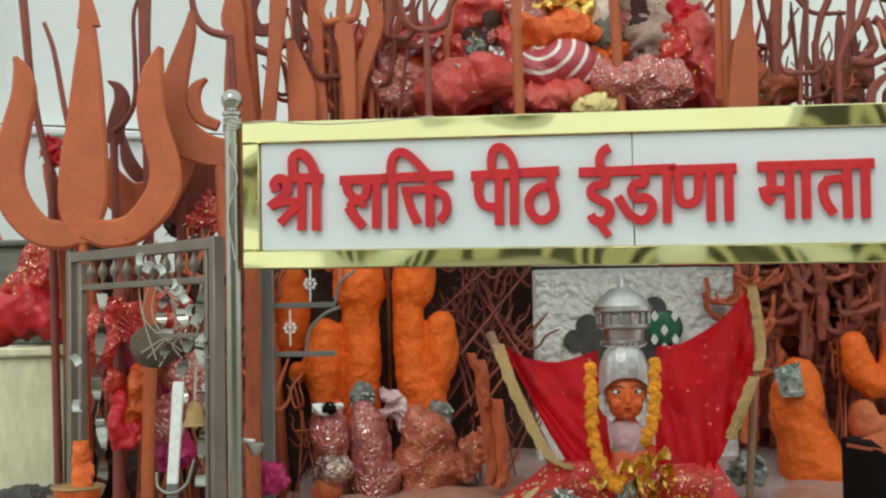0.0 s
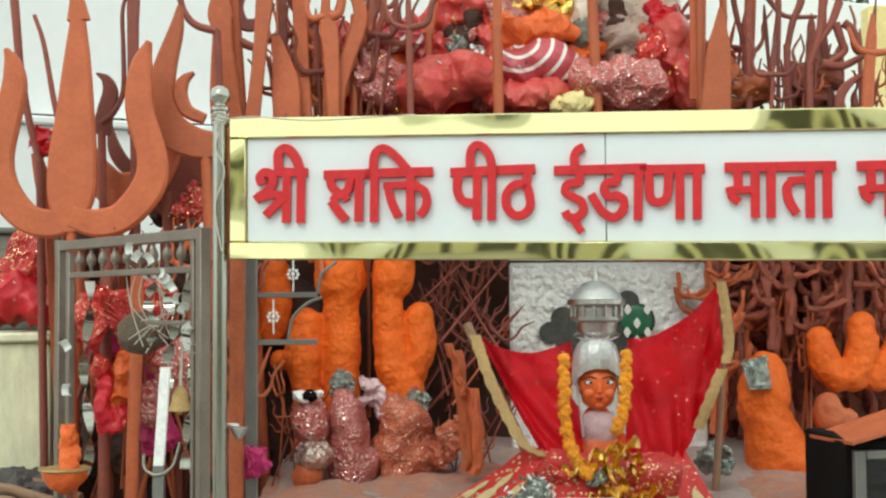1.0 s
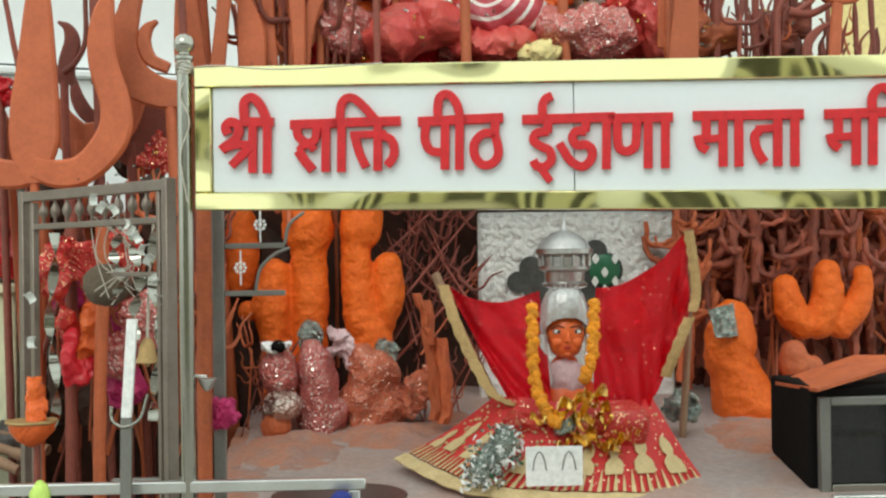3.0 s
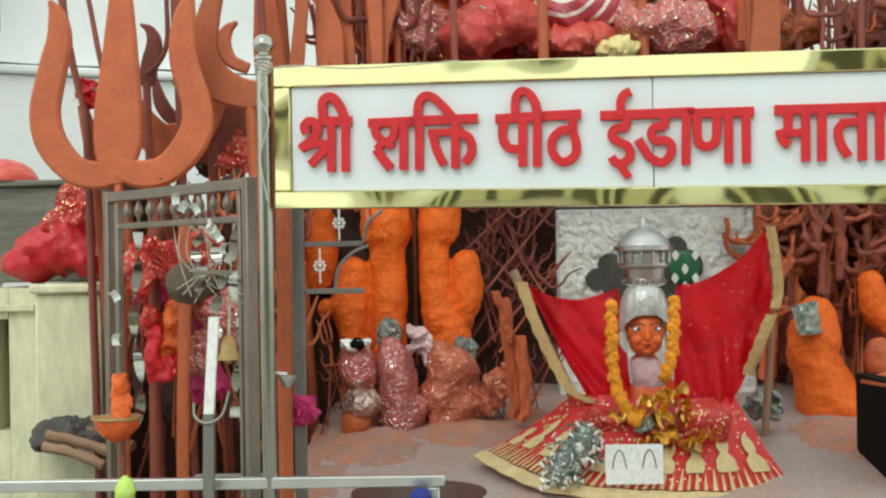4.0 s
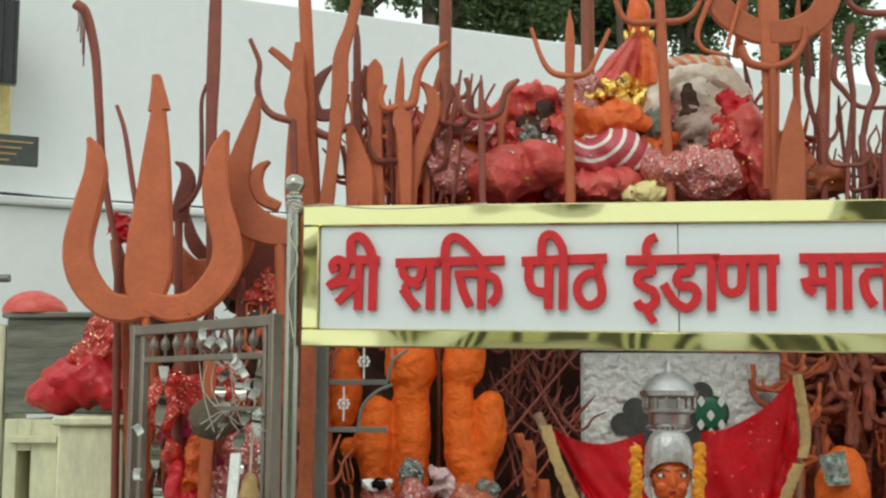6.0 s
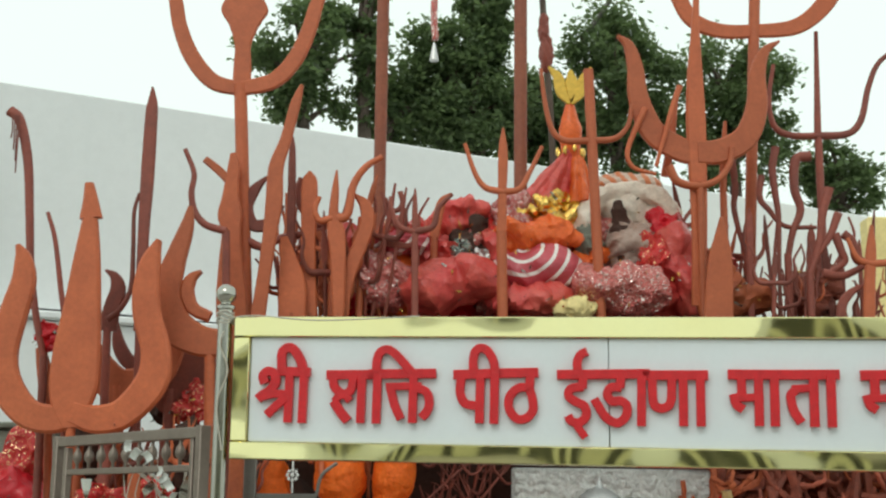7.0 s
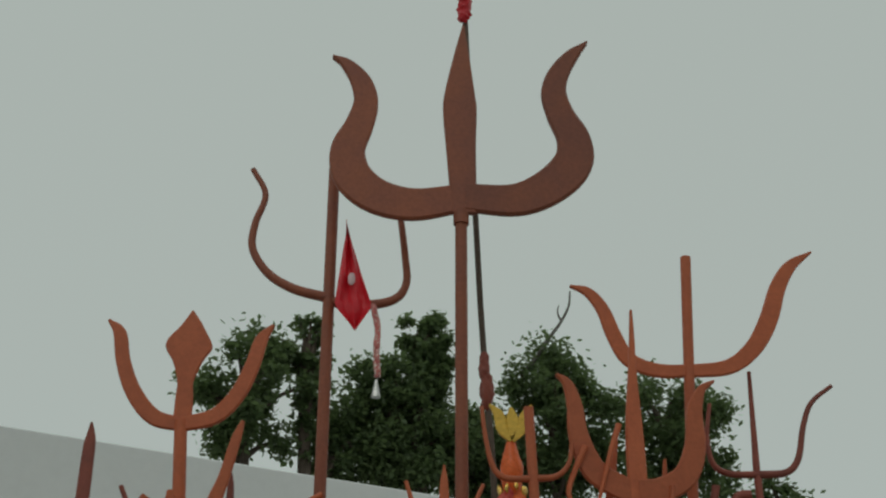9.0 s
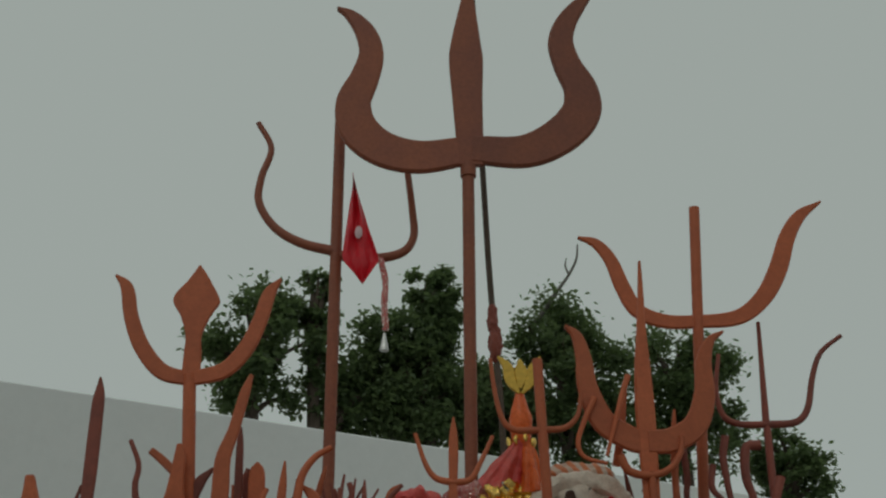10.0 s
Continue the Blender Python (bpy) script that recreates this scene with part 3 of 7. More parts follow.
steel_post(POST_X + (END + 0.05) * math.cos(radians(-10)), POST_Y + (END + 0.05) * math.sin(radians(-10)), 2.305, False)

# barrier rails in front of the shrine
rail = thing("barrier_rail", (-2.3, 4.6, 0), "brushed steel barrier with square rails", "rail")
bm = bmesh.new()
box(bm, -2.9, -0.10, 4.575, 4.615, 0.782, 0.822, 0.004)
part("top_rail", bm, M_RAIL, rail)
bm = bmesh.new()
box(bm, -2.9, -0.10, 4.575, 4.615, 0.40, 0.43, 0.004)
part("lower_rail", bm, M_RAIL, rail)
for x in (-2.85, -0.14):
    bm = bmesh.new()
    box(bm, x - 0.02, x + 0.02, 4.575, 4.615, 0, 0.780, 0.003)
    part("upright", bm, M_RAIL, rail)
bm = bmesh.new()
RX = (1.536, 0.728)
box(bm, RX[0], RX[0] + 1.6, 4.46, 4.50, RX[1] - 0.02, RX[1] + 0.02, 0.004)
solo_rail = thing("barrier_rail", (RX[0] + 0.1, 4.48, 0), "brushed steel barrier with square rails", "rail")
part("top_rail", bm, M_RAIL, solo_rail)
for x in (RX[0] + 0.3, RX[0] + 1.5):
    bm = bmesh.new()
    box(bm, x - 0.02, x + 0.02, 4.46, 4.50, 0, RX[1] - 0.022, 0.003)
    part("upright", bm, M_RAIL, solo_rail)
bm = bmesh.new()
box(bm, -1.06, -0.78, 4.9, 4.94, 0.74, 0.78, 0.004)
part("stay", bm, M_GREYPAINT, rail)
bm = bmesh.new()
ball(bm, -1.235, 4.57, 0.787, 0.035, 0.03, 0.045)
ball(bm, -1.236, 4.57, 0.815, 0.02, 0.02, 0.025, 2)
box(bm, -1.27, -1.21, 4.55, 4.62, 0.70, 0.79, 0.015)
crumple(bm, 0.012, 30)
solo("cloth_knot", bm, M_LIME, "lime green cloth knotted on the steel rail", "cloth")

# flat upright with a white painted top
up = thing("gate_stay", (-0.922, 4.5, 0.755), "slim leaning steel upright, white above and grey below", "post")
UA, UB, UC = Vector((-0.894, 4.5, 1.399)), Vector((-0.917, 4.5, 1.061)), Vector((-0.936, 4.5, 0.232))
WORLD_AT[up.name] = Vector((UC.x, UC.y, 0))
up.location = (UC.x, UC.y, 0)


def bar(b, a, c, w, d):
    t = (c - a).normalized()
    r = Vector((1, 0, 0))
    pts = []
    for e in (a, c):
        pts += [b.verts.new(e + r * sx * w / 2 + Vector((0, sy * d / 2, 0))) for sx, sy in ((-1, -1), (1, -1), (1, 1), (-1, 1))]
    for k in range(4):
        b.faces.new((pts[k], pts[(k + 1) % 4], pts[4 + (k + 1) % 4], pts[4 + k]))
    b.faces.new(pts[:4][::-1])
    b.faces.new(pts[4:])
    return b


part("painted_top", bar(bmesh.new(), UB, UA, 0.034, 0.025), M_WHITE, up, "white painted flat bar")
part("lower_bar", bar(bmesh.new(), Vector((UC.x, UC.y, 0)), UB - Vector((0, 0, 0.002)), 0.036, 0.028), M_GREYPAINT, up)
bm = bmesh.new()
tube(bm, [(UB.x - 0.05, 4.49, UB.z + 0.04), (UB.x - 0.045, 4.485, UB.z - 0.01), (UB.x, 4.48, UB.z - 0.03), (UB.x + 0.05, 4.485, UB.z), (UB.x + 0.075, 4.49, UB.z + 0.08)], 0.005)
part("hook", bm, M_STEEL, up)

# the open steel gate, swung back from the post
GR, GL = Vector((-0.793, 4.72, 1.92)), Vector((-1.573, 5.6, 1.909))
gdir = GL - GR
glen, gturn = math.hypot(gdir.x, gdir.y), math.degrees(math.atan2(gdir.y, gdir.x))
GTOP = 1.9
gate = thing("steel_gate", (GR.x, GR.y, 0), "open stainless steel grille gate with twisted strips", "gate", rz=gturn)


def gate_bar(name, s0, s1, z0, z1, d=0.03, material=M_GATE, label=""):
    b = bmesh.new()
    box(b, s0, s1, -d / 2, d / 2, z0, z1, 0.003)
    return part(name, b, material, gate, label, local=True)


gate_bar("stile", 0.0, 0.036, 0.72, GTOP, 0.045, M_GATE)
gate_bar("stile", 0.062, 0.084, 0.72, GTOP - 0.03, 0.03)
gate_bar("stile", glen - 0.04, glen, 0.05, GTOP, 0.045, M_GATE)
gate_bar("stile", glen - 0.12, glen - 0.09, 0.6, GTOP - 0.05, 0.03)
gate_top = gate_bar("top_rail", 0.038, glen - 0.042, GTOP - 0.045, GTOP - 0.004, 0.04, M_GATE)
gate_bar("cross_rail", 0.086, glen - 0.122, GTOP - 0.165, GTOP - 0.14, 0.028)
gate_bar("cross_rail", 0.086, glen - 0.122, 0.30, 0.33, 0.028)
gate_bar("cross_rail", 0.086, 0.42, GTOP - 0.36, GTOP - 0.342, 0.022)
for k in range(9):
    s = 0.17 + (glen - 0.36) * k / 8
    b = bmesh.new()
    lathe(b, s, 0, GTOP - 0.140, [(0.007, 0.0), (0.007, 0.02), (0.018, 0.035), (0.02, 0.05), (0.016, 0.065), (0.007, 0.08), (0.007, 0.094)], 10)
    part("baluster", b, M_GATE, gate_top, local=True)
random.seed(11)
for k, (s, z0, z1) in enumerate(((0.30, 1.30, 1.72), (0.16, 1.0, 1.72), (0.44, 1.45, 1.72), (glen - 0.20, 0.9, 1.72))):
    b = bmesh.new()
    n = 26
    rows = []
    for j in range(n):
        a, z = j * 0.55 + k, z0 + (z1 - z0) * j / (n - 1)
        cx = s + 0.03 * math.sin(j * 0.35 + k)
        rows.append([(cx - 0.022 * math.cos(a), -0.03 - 0.022 * math.sin(a), z), (cx + 0.022 * math.cos(a), -0.03 + 0.022 * math.sin(a), z)])
    shell(b, rows, 0.0015)
    part("twisted_strip", b, M_STEEL, gate, "curled bright tin strip", local=True)

# inner grille with two flower bosses
IX = (-0.703, 5.3, 1.661)
inner = thing("inner_grille", (IX[0], IX[1], 0), "grey steel half-gate with flower bosses", "gate")
bm = bmesh.new()
box(bm, IX[0] - 0.024, IX[0] + 0.024, 5.28, 5.32, 0.0, 1.95, 0.003)
part("stile", bm, M_GREYPAINT, inner)
for v in (1.655, 1.462):
    bm = bmesh.new()
    box(bm, IX[0] + 0.026, IX[0] + 0.27, 5.285, 5.315, v - 0.011, v + 0.011, 0.002)
    part("rail", bm, M_GREYPAINT, inner)
bm = bmesh.new()
tube(bm, [(IX[0] + 0.15, 5.29, 1.47), (IX[0] + 0.17, 5.29, 1.56), (IX[0] + 0.23, 5.29, 1.62), (IX[0] + 0.29, 5.29, 1.645)], 0.007)
tube(bm, [(IX[0] + 0.27, 5.29, 1.66), (IX[0] + 0.29, 5.29, 1.74), (IX[0] + 0.35, 5.29, 1.79)], 0.007)
part("scroll", bm, M_GREYPAINT, inner)
for x, z in ((-0.529, 5.26, 1.739)[::2], (-0.61, 5.26, 1.566)[::2]):
    bm = bmesh.new()
    ball(bm, x, 5.26, z, 0.009, 0.006, 0.009, 2)
    for k in range(8):
        a = k * math.pi / 4
        ball(bm, x + 0.02 * math.cos(a), 5.262, z + 0.02 * math.sin(a), 0.008, 0.004, 0.008, 1)
    tube(bm, [(x, 5.27, z - 0.07), (x, 5.27, z + 0.07)], 0.004, 6)
    part("flower_boss", bm, M_WHITE, inner, "pale metal flower")

# ---- tridents ----
MOUND = 2.42   # depth to which poles are sunk into the offering heap


def trident(name_label, y, ribbons, tubes=(), shaft=None, material=M_ORANGE, thick=0.03, foot=0.0, group="tridents of the shrine"):
    """ribbons: flat cut blades; tubes: (points, radius); shaft: (top point, foot x, radius)."""
    first = (ribbons or [tubes[0][0]])[-1][-1]
    fx = shaft[1] if shaft else first[0]
    t = thing("trident", (fx, y, foot), name_label, "trident", group)
    for i, pts in enumerate(ribbons):
        b = ribbon(bmesh.new(), pts, y + (0.0, 0.003, -0.003, 0.004)[i % 4], thick + 0.002 * i)
        part("blade" if i == 0 else "prong", b, material, t)
    for pts, r in tubes:
        b = tube(bmesh.new(), [(x, y, z) for x, z in pts], r, 10, taper=r * 0.55)
        part("prong", b, material, t)
    if shaft:
        (sx, sz), fx, r = shaft
        b = tube(bmesh.new(), [(sx, y + 0.002, sz), (fx, y + 0.002, foot)], r, 12)
        part("shaft", b, material, t)
    return t


# the great plate trident over the gate
trident("great flat steel trident painted ochre orange", 5.95,
        [[(-1.591, 2.943, 0.068), (-1.594, 2.757, 0.12), (-1.601, 2.514, 0.172), (-1.611, 2.328, 0.214), (-1.616, 2.169, 0.225), (-1.622, 2.064, 0.183), (-1.617, 1.959, 0.078)],
         [(-1.92, 2.809, 0.021), (-1.892, 2.742, 0.078), (-1.883, 2.633, 0.115), (-1.918, 2.485, 0.131), (-1.955, 2.298, 0.141), (-1.926, 2.151, 0.146), (-1.822, 2.026, 0.135), (-1.70, 1.998, 0.13), (-1.605, 2.03, 0.11)],
         [(-1.261, 2.841, 0.021), (-1.292, 2.746, 0.089), (-1.308, 2.624, 0.12), (-1.298, 2.49, 0.131), (-1.248, 2.317, 0.136), (-1.259, 2.172, 0.152), (-1.375, 2.032, 0.138), (-1.50, 1.998, 0.13), (-1.615, 2.03, 0.11)],
         [(-1.607, 3.113, 0.037), (-1.595, 3.017, 0.073), (-1.589, 2.943, 0.105)]],
        shaft=((-1.618, 1.985), -1.6, 0.022), thick=0.05)
# bent pipe and thin rods behind it
trident("bent oxide-red pipe with a hooked frayed end", 6.3, [], [([(-2.128, 3.577), (-2.073, 3.523), (-2.019, 3.317), (-1.991, 3.054), (-1.964, 2.766), (-1.917, 2.51), (-1.867, 2.313)], 0.028)], material=M_MAROON,
        shaft=((-1.868, 2.327), -1.82, 0.02))
trident("thin curved red rod", 6.3, [], [([(-1.756, 2.314), (-1.777, 2.511), (-1.806, 2.653), (-1.853, 2.91), (-1.899, 3.049)], 0.018)], material=M_MAROON,
        shaft=((-1.756, 2.319), -1.7, 0.014))
trident("tall spear-headed oxide-red bar", 6.2, [[(-1.389, 3.679, 0.008), (-1.386, 3.608, 0.044), (-1.388, 3.526, 0.06), (-1.39, 3.207, 0.065), (-1.393, 2.921, 0.054), (-1.387, 2.444, 0.054)]], [([(-1.544, 2.498), (-1.486, 2.549), (-1.44, 2.653), (-1.439, 2.836), (-1.445, 3.035), (-1.423, 3.132)], 0.016)],
        shaft=((-1.388, 2.471), -1.32, 0.02), material=M_MAROON)
trident("curved steel hook blade, red oxide", 6.25, [[(-1.578, 2.748, 0.011), (-1.532, 2.717, 0.049), (-1.513, 2.652, 0.077), (-1.537, 2.562, 0.082), (-1.554, 2.449, 0.093)]], shaft=((-1.555, 2.463), -1.5, 0.02), material=M_MAROON)
# second plate trident
trident("broad flat trident arm painted ochre orange", 6.15,
        [[(-1.157, 3.053, 0.022), (-1.175, 2.94, 0.07), (-1.224, 2.771, 0.108), (-1.257, 2.604, 0.151), (-1.213, 2.471, 0.173), (-1.09, 2.395, 0.151), (-0.954, 2.379, 0.124)],
         [(-1.091, 2.733, 0.011), (-1.139, 2.693, 0.054), (-1.156, 2.627, 0.07), (-1.123, 2.549, 0.065), (-1.04, 2.508, 0.054)]],
        shaft=((-1.036, 2.412), -0.95, 0.025), thick=0.045)
trident("round-bar trident with a wavy prong, red oxide", 6.5, [], [([(-1.037, 3.009), (-1.143, 3.041), (-1.204, 3.112), (-1.225, 3.211), (-1.217, 3.317), (-1.269, 3.444)], 0.022)],
        shaft=((-1.037, 3.012), -0.9, 0.02), material=M_MAROON)
# diamond-headed trident
trident("diamond-headed trident on a tall orange pole", 6.8,
        [[(-1.031, 4.556, 0.012), (-1.028, 4.457, 0.137), (-1.035, 4.346, 0.263), (-1.036, 4.25, 0.167), (-1.038, 4.132, 0.09), (-1.035, 4.032, 0.096), (-1.035, 3.901, 0.102)],
         [(-1.5, 4.49, 0.015), (-1.431, 4.412, 0.072), (-1.393, 4.242, 0.081), (-1.317, 4.062, 0.09), (-1.194, 3.92, 0.09), (-1.033, 3.878, 0.078)],
         [(-0.568, 4.48, 0.015), (-0.63, 4.391, 0.072), (-0.674, 4.225, 0.084), (-0.744, 4.056, 0.09), (-0.858, 3.928, 0.09), (-1.033, 3.878, 0.084)]],
        shaft=((-1.042, 3.901), -0.79, 0.036), thick=0.03)
trident("waisted flat orange blade with a stub arm", 6.7, [[(-1.049, 3.481, 0.030), (-1.043, 3.412, 0.061), (-1.053, 3.250, 0.085), (-1.052, 3.143, 0.129), (-1.041, 3.046, 0.101), (-1.038, 2.896, 0.122), (-1.027, 2.722, 0.156), (-1.018, 2.592, 0.162)], [(-1.198, 3.446, 0.037), (-1.134, 3.396, 0.044), (-1.071, 3.336, 0.044)]],
        shaft=((-1.018, 2.592), -0.85, 0.03))
# flagged tall trident
trident("tall round-bar trident with wide curled prongs", 7.5, [],
        [([(-0.301, 4.979), (-0.512, 5.033), (-0.685, 5.14), (-0.794, 5.315), (-0.788, 5.502), (-0.735, 5.715), (-0.83, 5.906)], 0.034), ([(-0.264, 4.949), (-0.032, 4.936), (0.136, 4.98), (0.207, 5.094), (0.197, 5.284), (0.159, 5.596), (0.126, 5.766)], 0.034)],
        shaft=((-0.287, 5.925), -0.29, 0.038), material=M_TALL, foot=MOUND)
# giant trident
trident("giant flat plate trident on a thick pole, red oxide paint", 7.2,
        [[(0.563, 6.913, 0.013), (0.550, 6.668, 0.104), (0.537, 6.371, 0.199), (0.537, 6.228, 0.224), (0.543, 5.947, 0.196), (0.553, 5.682, 0.177), (0.559, 5.457, 0.164)],
         [(-0.319, 6.626, 0.013), (-0.225, 6.570, 0.082), (-0.126, 6.434, 0.139), (-0.088, 6.270, 0.164), (-0.127, 6.092, 0.189), (-0.195, 5.898, 0.227), (-0.159, 5.708, 0.252), (-0.003, 5.566, 0.246), (0.237, 5.512, 0.227), (0.545, 5.568, 0.195)],
         [(1.413, 6.809, 0.013), (1.315, 6.710, 0.089), (1.216, 6.558, 0.139), (1.171, 6.396, 0.170), (1.210, 6.219, 0.189), (1.289, 6.033, 0.227), (1.278, 5.850, 0.258), (1.130, 5.678, 0.252), (0.899, 5.564, 0.227), (0.571, 5.569, 0.195)]],
        shaft=((0.542, 5.482), 0.535, 0.039), material=M_TALL, thick=0.05, foot=MOUND)
bm = bmesh.new()
lathe(bm, 0.542, 7.2, 5.376, [(0.05, 0), (0.05, 0.08)], 16)
solo("pole_collar", bm, M_TALL, "bolted steel collar round the giant trident's pole", "collar")
# grey staff behind it, with a red cloth at the top
bm = bmesh.new()
tube(bm, [(0.587, 7.7, 8.166), (0.704, 7.7, 5.031), (0.776, 7.7, 3.754), (0.756, 7.7, MOUND)], 0.021, 10, 3)
solo("flag_staff", bm, M_BARK, "slim grey staff rising behind the giant trident", "staff")
bm = bmesh.new()
for (x, z), r in zip([(0.605, 7.41), (0.598, 7.592), (0.582, 7.777), (0.592, 7.967)], (0.05, 0.062, 0.06, 0.06)):
    ball(bm, x, 7.66, z, r, r * 0.8, 0.12, 4)
crumple(bm, 0.03, 14, 2, 0.8)
solo("tied_flag", bm, M_RED, "faded red cloth tied round the top of the staff", "cloth")
bm = bmesh.new()
for (x, z), r in zip([(0.724, 4.592), (0.736, 4.438)], (0.04, 0.05)):
    ball(bm, x, 7.68, z, r * 0.9, r * 0.9, r * 2.6, 4)
crumple(bm, 0.02, 20, 4, 0.5)
solo("cloth_binding", bm, M_MAROON, "dark cloth bound round the grey staff", "cloth")
# right-hand wide trident
trident("wide shallow trident with flaring prongs, ochre orange", 7.0,
        [[(1.185, 4.872, 0.012), (1.294, 4.834, 0.061), (1.378, 4.724, 0.08), (1.437, 4.556, 0.092), (1.516, 4.406, 0.092), (1.674, 4.339, 0.086), (1.877, 4.34, 0.08), (2.117, 4.371, 0.092), (2.28, 4.498, 0.105), (2.391, 4.685, 0.111), (2.471, 4.898, 0.098), (2.567, 5.047, 0.074), (2.707, 5.145, 0.012)]],
        shaft=((1.915, 5.089), 1.77, 0.032), foot=MOUND)
# big plate trident under it
trident("large flat trident with heavy curved prongs, ochre orange", 6.75,
        [[(1.494, 4.609, 0.012), (1.489, 4.432, 0.03), (1.477, 4.188, 0.053), (1.469, 3.95, 0.089), (1.467, 3.718, 0.107), (1.469, 3.49, 0.101), (1.469, 3.112, 0.083), (1.454, 2.688, 0.077)],
         [(1.044, 4.204, 0.012), (1.107, 4.144, 0.059), (1.141, 4.009, 0.089), (1.155, 3.842, 0.113), (1.231, 3.653, 0.136), (1.378, 3.553, 0.136), (1.471, 3.535, 0.13)],
         [(1.942, 4.18, 0.012), (1.863, 4.123, 0.053), (1.816, 3.992, 0.089), (1.803, 3.791, 0.119), (1.735, 3.625, 0.136), (1.598, 3.544, 0.136), (1.471, 3.535, 0.13)]],
        shaft=((1.457, 2.747), 1.55, 0.03), foot=MOUND, thick=0.035)
trident("slender round-bar trident, red oxide", 7.1, [],
        [([(2.252, 3.745), (2.085, 3.748), (1.995, 3.804), (1.972, 3.960), (2.006, 4.173)], 0.022), ([(2.252, 3.745), (2.421, 3.762), (2.503, 3.850), (2.555, 4.044), (2.624, 4.195), (2.759, 4.303)], 0.024), ([(2.246, 3.758), (2.255, 4.037), (2.265, 4.381)], 0.022)],
        shaft=((2.249, 3.758), 2.243, 0.022), foot=MOUND, material=M_MAROON)
trident("round-bar trident, ochre orange", 6.7, [],
        [([(0.877, 3.579), (0.731, 3.582), (0.667, 3.652), (0.631, 3.814), (0.613, 3.985)], 0.02), ([(0.877, 3.579), (1.011, 3.595), (1.085, 3.668), (1.108, 3.792)], 0.02)],
        shaft=((0.873, 3.985), 0.93, 0.028), foot=2.42)
# mid tridents over the heap
trident("small round-bar trident, ochre orange", 6.6, [[(0.399, 3.613, 0.009), (0.399, 3.523, 0.041), (0.399, 3.415, 0.052), (0.396, 3.262, 0.046), (0.392, 3.019, 0.052)]],
        [([(0.399, 3.262), (0.306, 3.286), (0.25, 3.365), (0.196, 3.525)], 0.02), ([(0.399, 3.262), (0.488, 3.281), (0.542, 3.373), (0.608, 3.515)], 0.02)],
        shaft=((0.392, 3.05), 0.4, 0.028), foot=2.42)
trident("slim spike trident, red oxide", 6.6, [[(-0.065, 3.271, 0.009), (-0.065, 3.168, 0.029), (-0.062, 2.926, 0.035), (-0.057, 2.597, 0.035)]],
        [([(-0.063, 3.04), (-0.138, 3.064), (-0.177, 3.13), (-0.196, 3.228)], 0.017), ([(-0.063, 3.04), (0.031, 3.071), (0.06, 3.169), (0.131, 3.248)], 0.02)],
        shaft=((-0.057, 2.627), -0.05, 0.016), foot=2.42, material=M_MAROON)
